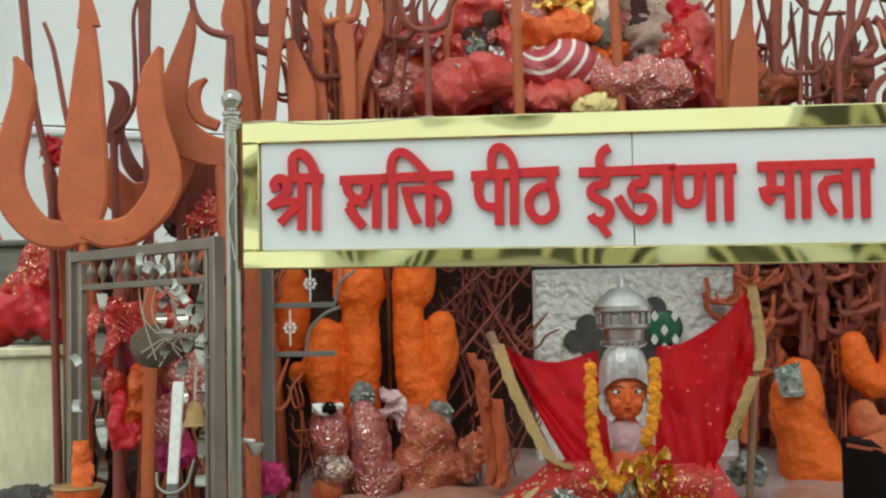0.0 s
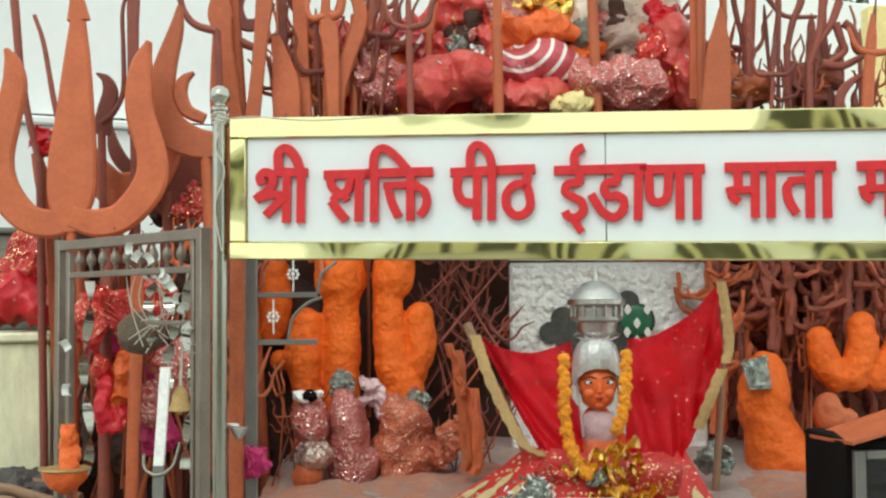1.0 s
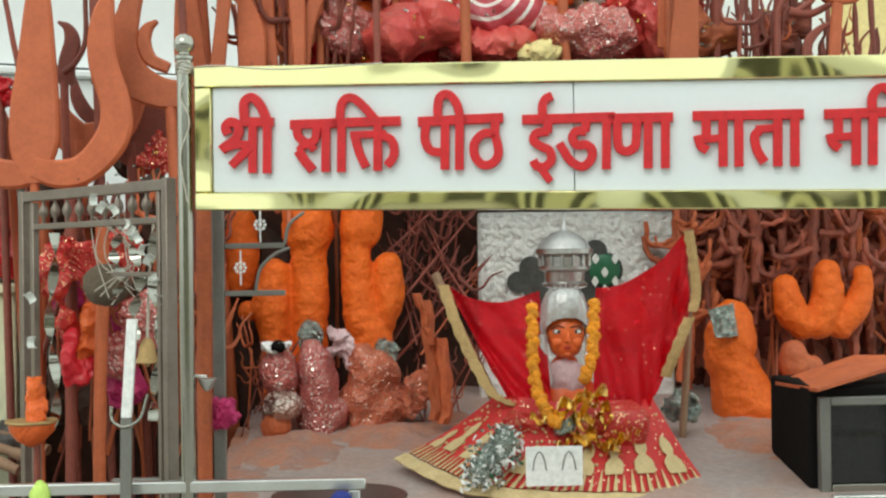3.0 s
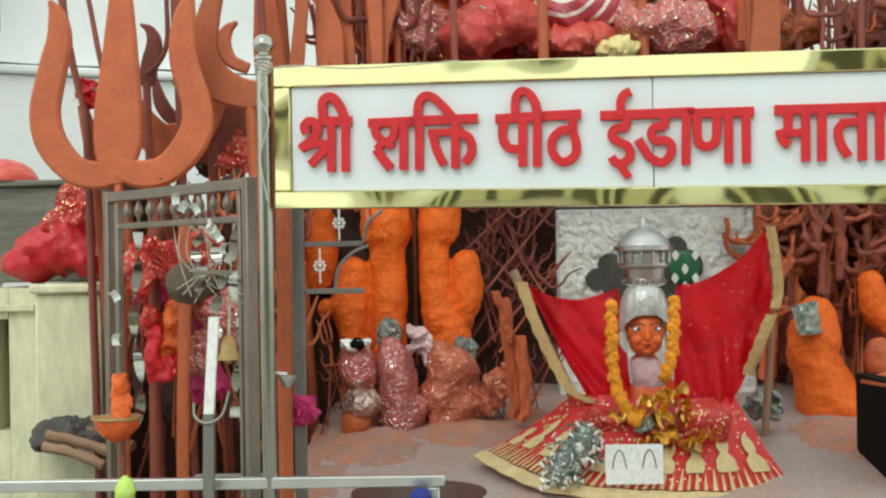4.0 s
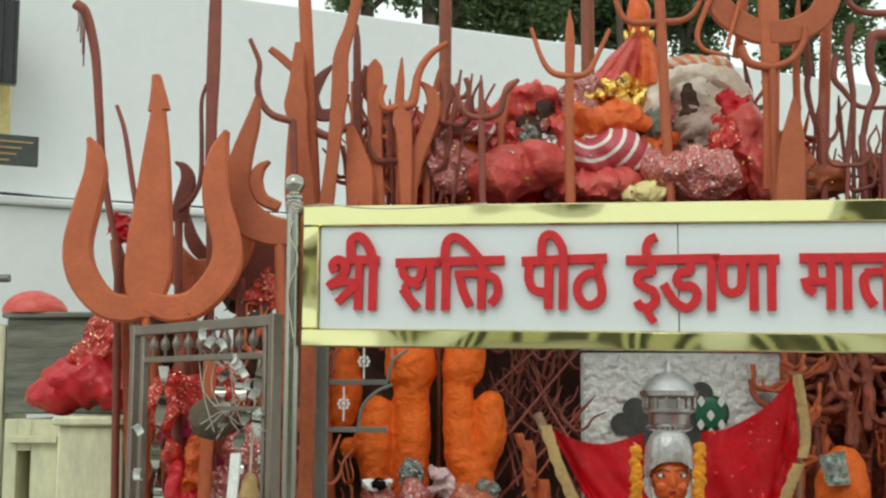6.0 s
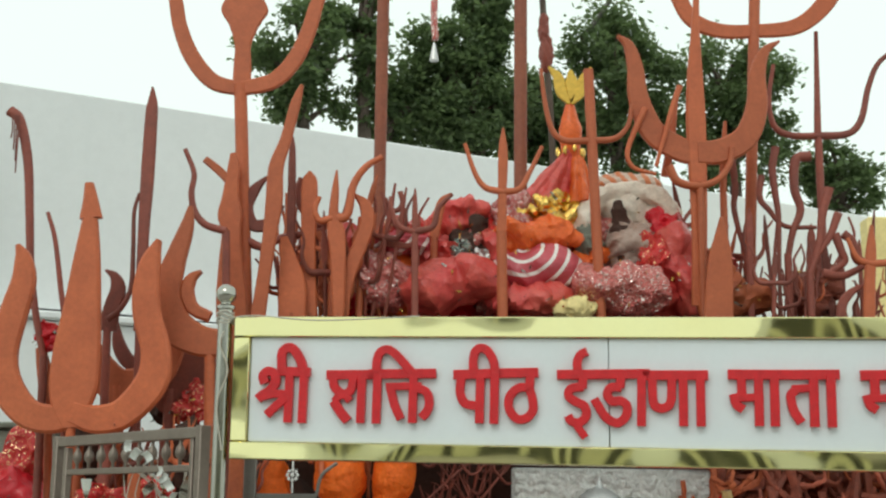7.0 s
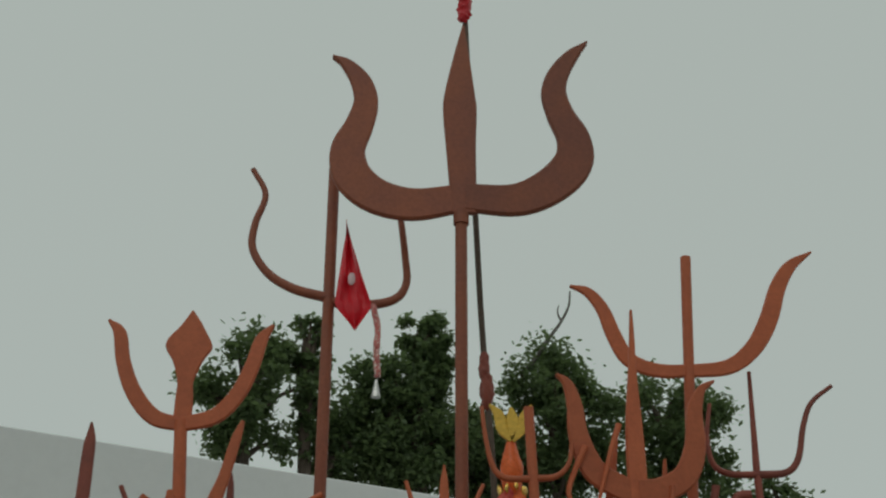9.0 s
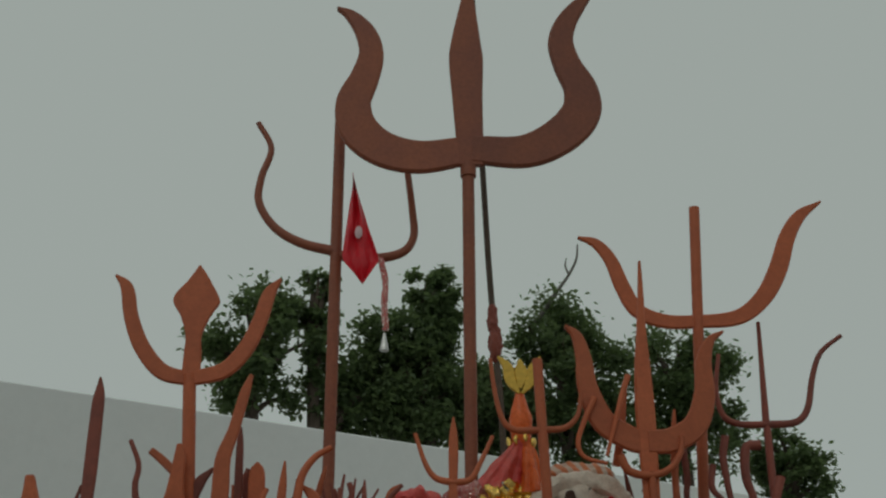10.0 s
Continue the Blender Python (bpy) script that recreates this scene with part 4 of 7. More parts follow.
# crowded blades left of the heap
for lab, y, rib, tb, m in (
    ("long curved leaning blade, ochre orange", 6.55, [[(-0.676, 3.820, 0.020), (-0.707, 3.715, 0.053), (-0.752, 3.517, 0.060), (-0.797, 3.366, 0.079), (-0.801, 3.181, 0.089), (-0.818, 2.990, 0.073), (-0.837, 2.801, 0.069), (-0.862, 2.572, 0.076)]], [], M_ORANGE),
    ("straight pointed bar, red oxide", 6.75, [[(-0.736, 3.591, 0.010), (-0.736, 3.494, 0.037), (-0.732, 3.249, 0.044), (-0.726, 2.875, 0.048)]], [], M_MAROON),
    ("broad pointed flat bar, ochre orange", 6.74, [[(-0.636, 3.396, 0.017), (-0.636, 3.338, 0.082), (-0.634, 3.158, 0.085), (-0.632, 2.998, 0.078), (-0.623, 2.804, 0.075), (-0.613, 2.603, 0.082)]], [], M_ORANGE),
    ("small spear with curled prongs, ochre orange", 6.65, [[(-0.485, 3.379, 0.010), (-0.491, 3.263, 0.040), (-0.496, 3.139, 0.054), (-0.482, 3.051, 0.094), (-0.468, 2.929, 0.084), (-0.456, 2.592, 0.060)]], [([(-0.504, 3.118), (-0.569, 3.106), (-0.595, 3.164), (-0.573, 3.235)], 0.022), ([(-0.470, 3.113), (-0.422, 3.144), (-0.395, 3.300), (-0.332, 3.401), (-0.244, 3.460)], 0.028)], M_ORANGE),
    ("curved plate prongs, red oxide", 6.8, [[(-0.875, 3.378, 0.014), (-0.940, 3.304, 0.058), (-0.978, 3.203, 0.069), (-0.939, 3.110, 0.069), (-0.848, 3.124, 0.062), (-0.790, 3.224, 0.034)]], [([(-0.976, 3.023), (-0.878, 2.989), (-0.775, 3.044), (-0.601, 3.073), (-0.549, 3.101)], 0.026)], M_MAROON),
    ("curled prong, red oxide", 6.85, [], [([(-0.686, 3.384), (-0.710, 3.310), (-0.689, 3.219), (-0.607, 3.126), (-0.536, 3.130)], 0.024), ([(-0.417, 3.333), (-0.441, 3.223), (-0.483, 3.131)], 0.020)], M_MAROON),
    ("leaf-shaped curved blade, ochre orange", 6.7, [[(-0.393, 3.263, 0.014), (-0.336, 3.206, 0.061), (-0.317, 3.118, 0.078), (-0.352, 2.993, 0.081), (-0.398, 2.869, 0.078), (-0.432, 2.729, 0.074), (-0.442, 2.600, 0.074)]], [], M_ORANGE),
    ("broad plate foot, ochre orange", 6.68, [[(-0.758, 3.019, 0.040), (-0.730, 2.896, 0.094), (-0.705, 2.757, 0.142), (-0.703, 2.593, 0.142)]], [], M_ORANGE),
    ("thin wavy rod with a hooked end, red oxide", 6.9, [], [([(-0.151, 3.331), (-0.136, 3.266), (-0.167, 3.224), (-0.203, 3.238), (-0.236, 3.293), (-0.217, 3.201), (-0.165, 3.128), (-0.085, 3.111), (-0.056, 2.984)], 0.016)], M_MAROON),
    ("short curved horn blade, ochre orange", 6.9, [[(0.133, 3.324, 0.010), (0.083, 3.279, 0.045), (0.057, 3.186, 0.056), (0.040, 3.076, 0.052)]], [], M_ORANGE),
    ("tangled bent rods, dull orange", 6.75, [], [([(-0.588, 3.063), (-0.542, 2.983), (-0.556, 2.877), (-0.502, 2.772)], 0.020), ([(-0.354, 3.093), (-0.387, 3.021), (-0.349, 2.915), (-0.399, 2.808)], 0.018), ([(-0.680, 2.946), (-0.612, 2.982), (-0.506, 2.948), (-0.403, 2.967)], 0.018)], M_ORANGE),
    ("leaning pointed bar, ochre orange", 6.8, [[(-0.274, 3.395, 0.014), (-0.299, 3.304, 0.031), (-0.339, 3.104, 0.041), (-0.358, 2.818, 0.045)]], [], M_ORANGE),
    ("curled prongs under the plate trident, ochre orange", 6.72, [], [([(1.185, 3.776), (1.122, 3.641), (1.082, 3.516), (1.118, 3.437), (1.236, 3.404)], 0.018), ([(1.378, 3.905), (1.331, 3.769), (1.284, 3.608), (1.237, 3.448)], 0.018), ([(1.306, 3.449), (1.355, 3.362), (1.473, 3.342), (1.577, 3.382), (1.639, 3.471), (1.651, 3.560)], 0.026)], M_ORANGE),
    ("wavy rod, red oxide", 6.95, [], [([(1.472, 3.324), (1.481, 3.279), (1.430, 3.206), (1.411, 3.135), (1.434, 3.028)], 0.014), ([(1.706, 3.590), (1.720, 3.390), (1.709, 3.282), (1.734, 3.139), (1.773, 2.997)], 0.022)], M_MAROON),
    ("sinuous forked bar, dull red oxide", 6.85, [], [([(1.928, 3.601), (1.905, 3.475), (1.916, 3.332), (1.928, 3.190), (1.903, 3.014)], 0.024), ([(2.118, 3.553), (2.038, 3.531), (2.022, 3.369), (2.051, 3.245), (2.003, 3.121), (1.971, 2.980)], 0.030), ([(1.843, 3.438), (1.829, 3.313), (1.878, 3.243), (1.961, 3.155), (2.133, 3.149)], 0.020)], M_MAROON),
    ("forged claw of curled prongs, dull red oxide", 6.7, [], [([(2.209, 3.195), (2.161, 3.073), (2.115, 3.004), (2.079, 2.952)], 0.024), ([(2.186, 3.082), (2.215, 2.988), (2.229, 2.928), (2.142, 2.868), (2.108, 2.867)], 0.024), ([(2.229, 3.083), (2.277, 3.040), (2.298, 2.955), (2.364, 2.930), (2.456, 2.931)], 0.026), ([(2.108, 2.867), (2.208, 2.852), (2.294, 2.887), (2.364, 2.930)], 0.026), ([(2.165, 3.333), (2.124, 3.193), (2.099, 3.021), (2.040, 2.849)], 0.028)], M_MAROON),
    ("horn-shaped hook, dull red oxide", 6.65, [[(2.336, 2.800, 0.010), (2.254, 2.767, 0.036), (2.193, 2.700, 0.049), (2.180, 2.624, 0.049)]], [], M_MAROON),
    ("pointed spade blade, ochre orange", 6.6, [[(1.553, 3.142, 0.012), (1.55, 3.027, 0.075), (1.54, 2.892, 0.128), (1.52, 2.579, 0.157)]], [], M_ORANGE),
    ("curved pointed prong, ochre orange", 6.9, [[(1.405, 3.958, 0.012), (1.37, 3.795, 0.048), (1.35, 3.6, 0.048), (1.316, 3.44, 0.042)], [(1.664, 3.764, 0.012), (1.653, 3.602, 0.036), (1.641, 3.41, 0.042)]], [], M_ORANGE),
    ("forked bar at the end of the row, ochre orange", 6.6, [[(2.349, 3.108, 0.012), (2.34, 2.979, 0.052), (2.322, 2.797, 0.058), (2.306, 2.559, 0.064)]], [([(2.335, 2.9), (2.265, 2.929), (2.217, 3.038)], 0.02), ([(2.335, 2.9), (2.439, 2.92), (2.521, 3.056)], 0.022)], M_ORANGE),
):
    low = min((rib + [t[0] for t in tb]), key=lambda r: min(q[1] for q in r))
    end = min(low, key=lambda q: q[1])
    trident(lab, y, rib, tb, shaft=((end[0], end[1] + 0.02), end[0], 0.02), material=m, foot=2.42)
bm = bmesh.new()
for k in range(4):
    x, z = (-2.105, 3.544)
    tube(bm, [(x + 0.012 * k, 6.27, z), (x + 0.01 * k + 0.01, 6.26, z - 0.08), (x + 0.012 * k + 0.008 * math.sin(k), 6.27, z - 0.12 - 0.06 * k)], 0.004, 5, 4)
solo("frayed_thread", bm, M_MAROON, "frayed dark threads hanging from the bent pipe", "thread")
# straight pointed bars standing close together beyond the spade blade
rnd = random.Random(12)
for k in range(20):
    x = 1.72 + 0.052 * k + rnd.uniform(-0.02, 0.02)
    y = 6.75 + rnd.uniform(0, 0.5)
    top = rnd.uniform(2.95, 3.35) - 0.012 * k
    w = rnd.uniform(0.022, 0.05)
    lean = rnd.uniform(-0.05, 0.05)
    trident("straight pointed iron bar, dull red oxide", y, [[(x + lean, top, 0.004), (x + lean * 0.9, top - 0.10, w), (x + lean * 0.5, top - 0.35, w * 0.8), (x, 2.5, w)]],
            shaft=((x, 2.52), x, 0.014), material=M_MAROON, foot=2.42, thick=0.02, group="pointed bars")
# red flag and tassel on the tall trident
bm = bmesh.new()
rows = []
TOP, LOW_A, LOW_B, TIP = [(-0.187, 5.429), (-0.245, 4.864), (-0.008, 4.863), (-0.110, 4.700)]
for i in range(19):
    f = i / 18
    if f < 0.75:
        u = f / 0.75
        p, q = [TOP[k] + (LOW_A[k] - TOP[k]) * u for k in (0, 1)], [TOP[k] + (LOW_B[k] - TOP[k]) * u for k in (0, 1)]
    else:
        u = (f - 0.75) / 0.25 * 0.94
        p, q = [LOW_A[k] + (TIP[k] - LOW_A[k]) * u for k in (0, 1)], [LOW_B[k] + (TIP[k] - LOW_B[k]) * u for k in (0, 1)]
    rows.append([(p[0] + (q[0] - p[0]) * j / 8, 7.38 + 0.02 * math.sin(j * 1.6 + i * 0.3), p[1] + (q[1] - p[1]) * j / 8) for j in range(9)])
shell(bm, rows, 0.004)
solo("red_flag", bm, M_RED, "small red pennant with a pale emblem hanging from the trident", "flag")
bm = bmesh.new()
ball(bm, -0.144, 7.352, 5.047, 0.025, 0.008, 0.045, 2)
solo("flag_emblem", bm, M_LILAC, "pale round patch sewn on the red pennant", "patch")
bm = bmesh.new()
tube(bm, [(x, 7.37, z) for x, z in [(-0.004, 4.879), (0.029, 4.726), (0.025, 4.574), (0.036, 4.396)]], 0.02, 8)
crumple(bm, 0.01, 40)
ts = thing("tassel", (0.032, 7.37, 4.265), "twisted red cord ending in a silver cone", "tassel")
cord = part("cord", bm, M_PINKTINSEL, ts)
bm = bmesh.new()
lathe(bm, 0.029, 7.37, 4.265, [(0.028, 0), (0.026, 0.02), (0.006, 0.115)], 14)
part("cone", bm, M_SILVERPLAIN, cord, "bright silver cone")

# small forged tridents crowded in the heap: one built, the rest copied
proto = thing("small_trident", (0, 0, 0), "small forged trident with dull red paint", "trident", "small tridents in the offering heap")
b = tube(bmesh.new(), [(0, 0, -0.5), (0, 0, 0.32)], 0.011, 8, taper=0.009)
part("shaft", b, M_MAROON, proto)
b = ribbon(bmesh.new(), [(0, 0.30, 0.016), (0, 0.36, 0.03), (0, 0.5, 0.004)], 0, 0.014)
part("spike", b, M_MAROON, proto)
for sx in (-1, 1):
    b = tube(bmesh.new(), [(0, 0, 0.28), (sx * 0.07, 0, 0.285), (sx * 0.10, 0, 0.34), (sx * 0.09, 0, 0.40), (sx * 0.125, 0, 0.47)], 0.013, 8, 4, taper=0.005)
    part("prong", b, M_MAROON, proto)
proto_o = copy_thing(proto, pose(0, 0, 0))
for c in proto_o.children:
    c.data = c.data.copy()
    c.data.materials[0] = M_ORANGE
proto_o["label"] = "small forged trident with orange paste on it"
random.seed(21)


def scatter(n, xs, ys, zs, sizes, lean, mix, seed):
    random.seed(seed)
    for k in range(n):
        x, y, z = random.uniform(*xs), random.uniform(*ys), random.uniform(*zs)
        s = random.uniform(*sizes)
        src = proto_o if random.random() < mix else proto
        copy_thing(src, pose(x, y, z, random.uniform(-12, 12), random.uniform(-lean, lean), random.uniform(-60, 60)) @ Matrix.Diagonal((s, s, s * random.uniform(0.8, 1.3), 1)))


# above the board, right and left of the cloth heap
scatter(24, (1.8, 2.6), (6.6, 7.5), (2.3, 2.6), (0.6, 1.1), 18, 0.2, 3)
scatter(34, (-0.85, -0.2), (6.75, 7.4), (2.35, 2.75), (0.8, 1.3), 16, 0.6, 4)
scatter(8, (1.2, 1.8), (7.0, 7.5), (2.6, 2.9), (0.8, 1.2), 12, 0.7, 5)
# under the board
scatter(16, (1.5, 2.75), (6.9, 7.3), (0.95, 1.8), (0.5, 1.0), 60, 0.9, 6)
scatter(26, (0.02, 0.36), (6.8, 7.15), (1.25, 1.75), (0.4, 0.8), 50, 0.05, 7)
scatter(9, (-0.75, -0.55), (6.4, 6.8), (0.75, 1.1), (0.4, 0.6), 40, 0.4, 8)
scatter(9, (0.02, 0.35), (6.4, 6.8), (0.75, 1.0), (0.4, 0.6), 40, 0.4, 18)
# behind the gate
scatter(44, (-1.62, -0.85), (6.0, 6.7), (0.7, 1.75), (0.6, 1.1), 22, 0.5, 9)
proto.location = (0.1, 7.05, 1.6)
proto_o.location = (-0.3, 7.1, 1.5)

# forked iron branches thickly coated in old paste, under the far half of the board
def coated_branch(x, y, z, size, turn, seed, material):
    rnd = random.Random(seed)
    t = thing("coated_branch", (x, y, z), "forked iron branch thickly coated in old orange-red paste", "branch", "coated branches", rz=turn)
    r = 0.030 * size
    stem = [(0, 0, 0.0), (rnd.uniform(-0.03, 0.03), 0, 0.22 * size), (rnd.uniform(-0.06, 0.06), 0, 0.45 * size), (rnd.uniform(-0.1, 0.1), 0, 0.72 * size)]
    b = tube(bmesh.new(), stem, r, 9, 6, taper=r * 0.7)
    crumple(b, 0.026, 24, seed % 17)
    part("stem", b, material, t, local=True)
    for k in range(4):
        f = rnd.uniform(0.15, 0.95)
        p = Vector(stem[1]).lerp(Vector(stem[3]), f)
        d = Vector((rnd.choice((-1, 1)) * rnd.uniform(0.5, 1), rnd.uniform(-0.5, 0.1), rnd.uniform(-0.3, 0.9))).normalized() * rnd.uniform(0.12, 0.26) * size
        e = p + d
        b = tube(bmesh.new(), [tuple(p), tuple(p + d * 0.5 + Vector((0, 0, -0.02))), tuple(e), tuple(e + Vector((d.x * 0.1, 0, rnd.uniform(0.03, 0.12) * size)))], r * rnd.uniform(0.6, 0.95), 8, 5, taper=r * 0.4)
        crumple(b, 0.020, 28, k + seed % 11)
        part("fork", b, material, t, local=True)
    return t


rnd = random.Random(808)
for k in range(46):
    coated_branch(1.5 + 1.35 * rnd.random(), rnd.uniform(6.78, 7.15), rnd.uniform(0.85, 1.65), rnd.uniform(0.6, 1.1), rnd.uniform(-50, 50), 900 + k, rnd.choice((M_SINDOOR_DULL, M_CRUST, M_CRUST)))
bm = bmesh.new()
rows = [[(1.42 + 1.5 * j / 60, 7.22 + 0.10 * noise.noise(Vector((j * 0.23, i * 0.3, 2))), 0.7 + 1.75 * i / 50) for j in range(61)] for i in range(51)]
shell(bm, rows, 0.03)
crumple(bm, 0.07, 7, 4, 1.0)
solo("crusted_screen", bm, M_CRUST, "dark red crusted screen of old offerings behind the branches", "screen")

# ---- trees behind the wall ----
def tree(x, y, z0, z1, width, seed, leaves, label, gap=0.0, leaf=0.115):
    rnd = random.Random(seed)
    t = thing("tree", (x, y, 0), label, "tree", "trees behind the wall")
    zc, h = (z0 + z1) / 2, (z1 - z0) / 2
    b = bmesh.new()
    tube(b, [(x, y, 0), (x + 0.1, y, z0 * 0.6), (x - 0.05, y + 0.1, zc), (x, y, z1 - h * 0.4)], 0.17, 9, taper=0.03)
    limbs = []
    for k in range(13):
        a, f = rnd.uniform(0, 6.28), rnd.uniform(-0.7, 0.85)
        r = width * math.sqrt(max(0.08, 1 - f * f)) * rnd.uniform(0.55, 1.0)
        tip = (x + r * math.cos(a), y + 0.7 * r * math.sin(a), zc + h * f + rnd.uniform(0, 0.25))
        st = (x, y, zc + h * (f - 0.65) * 0.6)
        tube(b, [st, (x + 0.5 * r * math.cos(a), y + 0.35 * r * math.sin(a), (st[2] + tip[2]) / 2 + 0.1), tip], 0.05, 6, 4, taper=0.012)
        limbs.append(tip)
    part("trunk", b, M_BARK, t)
    # leaf clumps through the crown, smaller and looser towards its edge
    clumps = [(p, rnd.uniform(0.16, 0.26) * width) for p in limbs]
    for k in range(int(46 * (1 - gap))):
        d = Vector((rnd.gauss(0, 1), rnd.gauss(0, 1), rnd.gauss(0, 1))).normalized() * rnd.random() ** 0.45
        clumps.append(((x + width * d.x * rnd.uniform(0.8, 1.12), y + 0.7 * width * d.y, zc + h * d.z * rnd.uniform(0.85, 1.1)), rnd.uniform(0.14, 0.30) * min(width, 1.6)))
    vs, fs = [], []
    for k in range(int(leaves * 2.6)):
        (cx, cy, cz), cr = clumps[k % len(clumps)]
        d = Vector((rnd.gauss(0, 1), rnd.gauss(0, 1), rnd.gauss(0, 0.8)))
        d *= cr * 0.62
        p = Vector((cx, cy, cz)) + d
        u = Vector((rnd.uniform(-1, 1), rnd.uniform(-1, 1), rnd.uniform(-0.9, 0.4))).normalized()
        w = u.cross(Vector((rnd.uniform(-1, 1), rnd.uniform(-1, 1), 1))).normalized()
        s = leaf * rnd.uniform(0.6, 1.2)
        n = len(vs)
        vs += [p, p + u * s * 0.5 + w * s * 0.28, p + u * s, p + u * s * 0.5 - w * s * 0.28]
        fs += [(n, n + 1, n + 2), (n, n + 2, n + 3)]
    mesh = bpy.data.meshes.new("crown")
    mesh.from_pydata([v - Vector((x, y, 0)) for v in vs], [], fs)
    mesh.materials.append(M_LEAF)
    c = new("crown", mesh)
    c.parent = t
    tagged(c, "dense dark green leaves with gaps")
    return t


for (bx, bz), (tx, tz), hw, seed, n, lab, gap, y in (
    (*[(-1.618, 6.428), (-1.713, 8.529)], 0.833, 1, 2700, "loose-crowned leafy tree rising over the wall", 0.55, 16.5),
    (*[(-0.843, 7.18), (-0.931, 8.891)], 0.332, 2, 800, "thin leafy shoot of a tree", 0.3, 16.8),
    (*[(0.446, 6.273), (0.417, 8.307)], 1.037, 3, 7000, "dense dark tree crown over the wall", 0.0, 17.5),
    (*[(0.713, 7.452), (0.651, 9.331)], 0.476, 4, 2600, "narrow dark upper crown of a tree", 0.0, 17.5),
    (*[(2.789, 6.255), (2.792, 8.958)], 0.999, 5, 6500, "dense dark tree crown over the wall", 0.0, 18.2),
    (*[(4.651, 6.408), (4.8, 8.997)], 1.001, 6, 5000, "broad leafy tree crown over the wall", 0.1, 19),
    (*[(6.62, 6.23), (6.699, 7.51)], 0.659, 7, 2200, "low distant leafy tree crown", 0.1, 20),
    (*[(1.568, 6.217), (1.568, 8.078)], 0.731, 8, 4000, "dense dark tree crown over the wall", 0.0, 18.5),
    (*[(-0.579, 6.438), (-0.534, 7.587)], 0.448, 9, 1100, "leafy tree crown over the wall", 0.1, 17),
):
    tree((bx + tx) / 2, y, bz, tz, hw, seed, n, lab, gap)
bm = bmesh.new()
tube(bm, [(x, 18, z) for x, z in [(2.246, 8.502), (2.478, 8.779), (2.688, 9.103), (2.881, 9.384), (3.007, 9.646), (3.037, 9.898)]], 0.045, 6, taper=0.012)
tube(bm, [(x, 18, z) for x, z in [(2.881, 9.384), (2.832, 9.521), (2.852, 9.66)]], 0.02, 5, taper=0.008)
solo("bare_branch", bm, M_DRYBRANCH, "bare dry branch sticking out of the tree crown", "branch")

# ---- far side walls ----
def wall_s(p):
    return (Vector(p) - Vector((WA.x, WA.y, 0))).dot(wdir)
S1 = wall_s((-3.809, 9.95, 3.878))
wall_box("painted_field", -4.6, S1, -0.05, -0.003, 3.62, 4.6, M_YELLOW, "yellow painted wall field")
plaque = thing("plaque", (-3.866, 9.9, 3.402), "black plaque with gilded writing on the wall", "plaque", rz=wall_rz)
PLW, PLH = 0.5, 0.24
bm = bmesh.new()
box(bm, -PLW, PLW / 2, -0.03, 0.03, 0, PLH, 0.004)
part("slab", bm, M_PLAQUE, plaque, local=True)
for k, (a, c) in enumerate(((-0.46, 0.21), (-0.34, 0.12), (-0.30, 0.08), (-0.22, 0.03))):
    bm = bmesh.new()
    box(bm, a, c, -0.036, -0.031, PLH - 0.062 - 0.05 * k, PLH - 0.048 - 0.05 * k, 0)
    part("text_bar", bm, M_GOLDTHREAD, plaque, "gilded bar", local=True)
wn_ = thing("window_1", (-4.035, 10, 4.086), "dark window with an iron grille", "window", kind="structure", rz=wall_rz)
bm = bmesh.new()
box(bm, -0.6, 0.18, -0.05, 0.05, 0, 0.7, 0.004)
part("pane", bm, M_GLASS, wn_, local=True)
for k in range(9):
    bm = bmesh.new()
    tube(bm, [(-0.56 + 0.09 * k, -0.07, 0.0), (-0.56 + 0.09 * k, -0.07, 0.7)], 0.008, 6)
    part("grille_bar", bm, M_BLACK, wn_, local=True)
# yellow gatehouse beyond the right end
bm = bmesh.new()
XY = (4.412, 12.5, 4.547)
box(bm, XY[0], XY[0] + 2.5, 12.5, 12.75, 0, XY[2], 0.02)
solo("yellow_building", bm, M_YELLOW, "plain yellow painted masonry block", "building")
# bar fixed on the wall
bm = bmesh.new()
tube(bm, [(-4.016, 9.2, 2.431), (-3.518, 9.2, 2.435)], 0.03, 10)
solo("wall_pipe", bm, M_GREYPAINT, "short grey pipe projecting along the white wall", "pipe")

# ---- pedestal with a cloth-draped image, left of the gate ----
ped = thing("pedestal", (-1.981, 6.4, 0.824), "cream plastered pedestal with a narrow slot and stained sides", "pedestal")
PX0, PX1, PZ = -2.17, -1.84, 1.491
ped.location = (PX0, 6.6, 0)
WORLD_AT[ped.name] = Vector((PX0, 6.6, 0))
bm = bmesh.new()
box(bm, PX0, PX1, 6.4, 7.4, 0, PZ - 0.05, 0.01)
part("block", bm, M_CREAM, ped)
bm = bmesh.new()
box(bm, PX0 - 0.02, PX1 + 0.02, 6.36, 7.42, PZ - 0.048, PZ, 0.012)
part("cap", bm, M_CREAM, ped)
QX0, QX1 = -2.477, PX0 - 0.024
SX0, SX1, SZ0, SZ1 = -2.412, -2.338, 0.748, 1.314
for x0, x1, z0, z1 in ((QX0, SX0, 0, PZ - 0.02), (SX1, QX1, 0, PZ - 0.02), (SX0 + 0.001, SX1 - 0.001, 0, SZ0), (SX0 + 0.001, SX1 - 0.001, SZ1, PZ - 0.02)):
    bm = bmesh.new()
    box(bm, x0, x1, 6.5, 6.75, z0, z1, 0.004)
    part("pier", bm, M_CREAM, ped)
bm = bmesh.new()
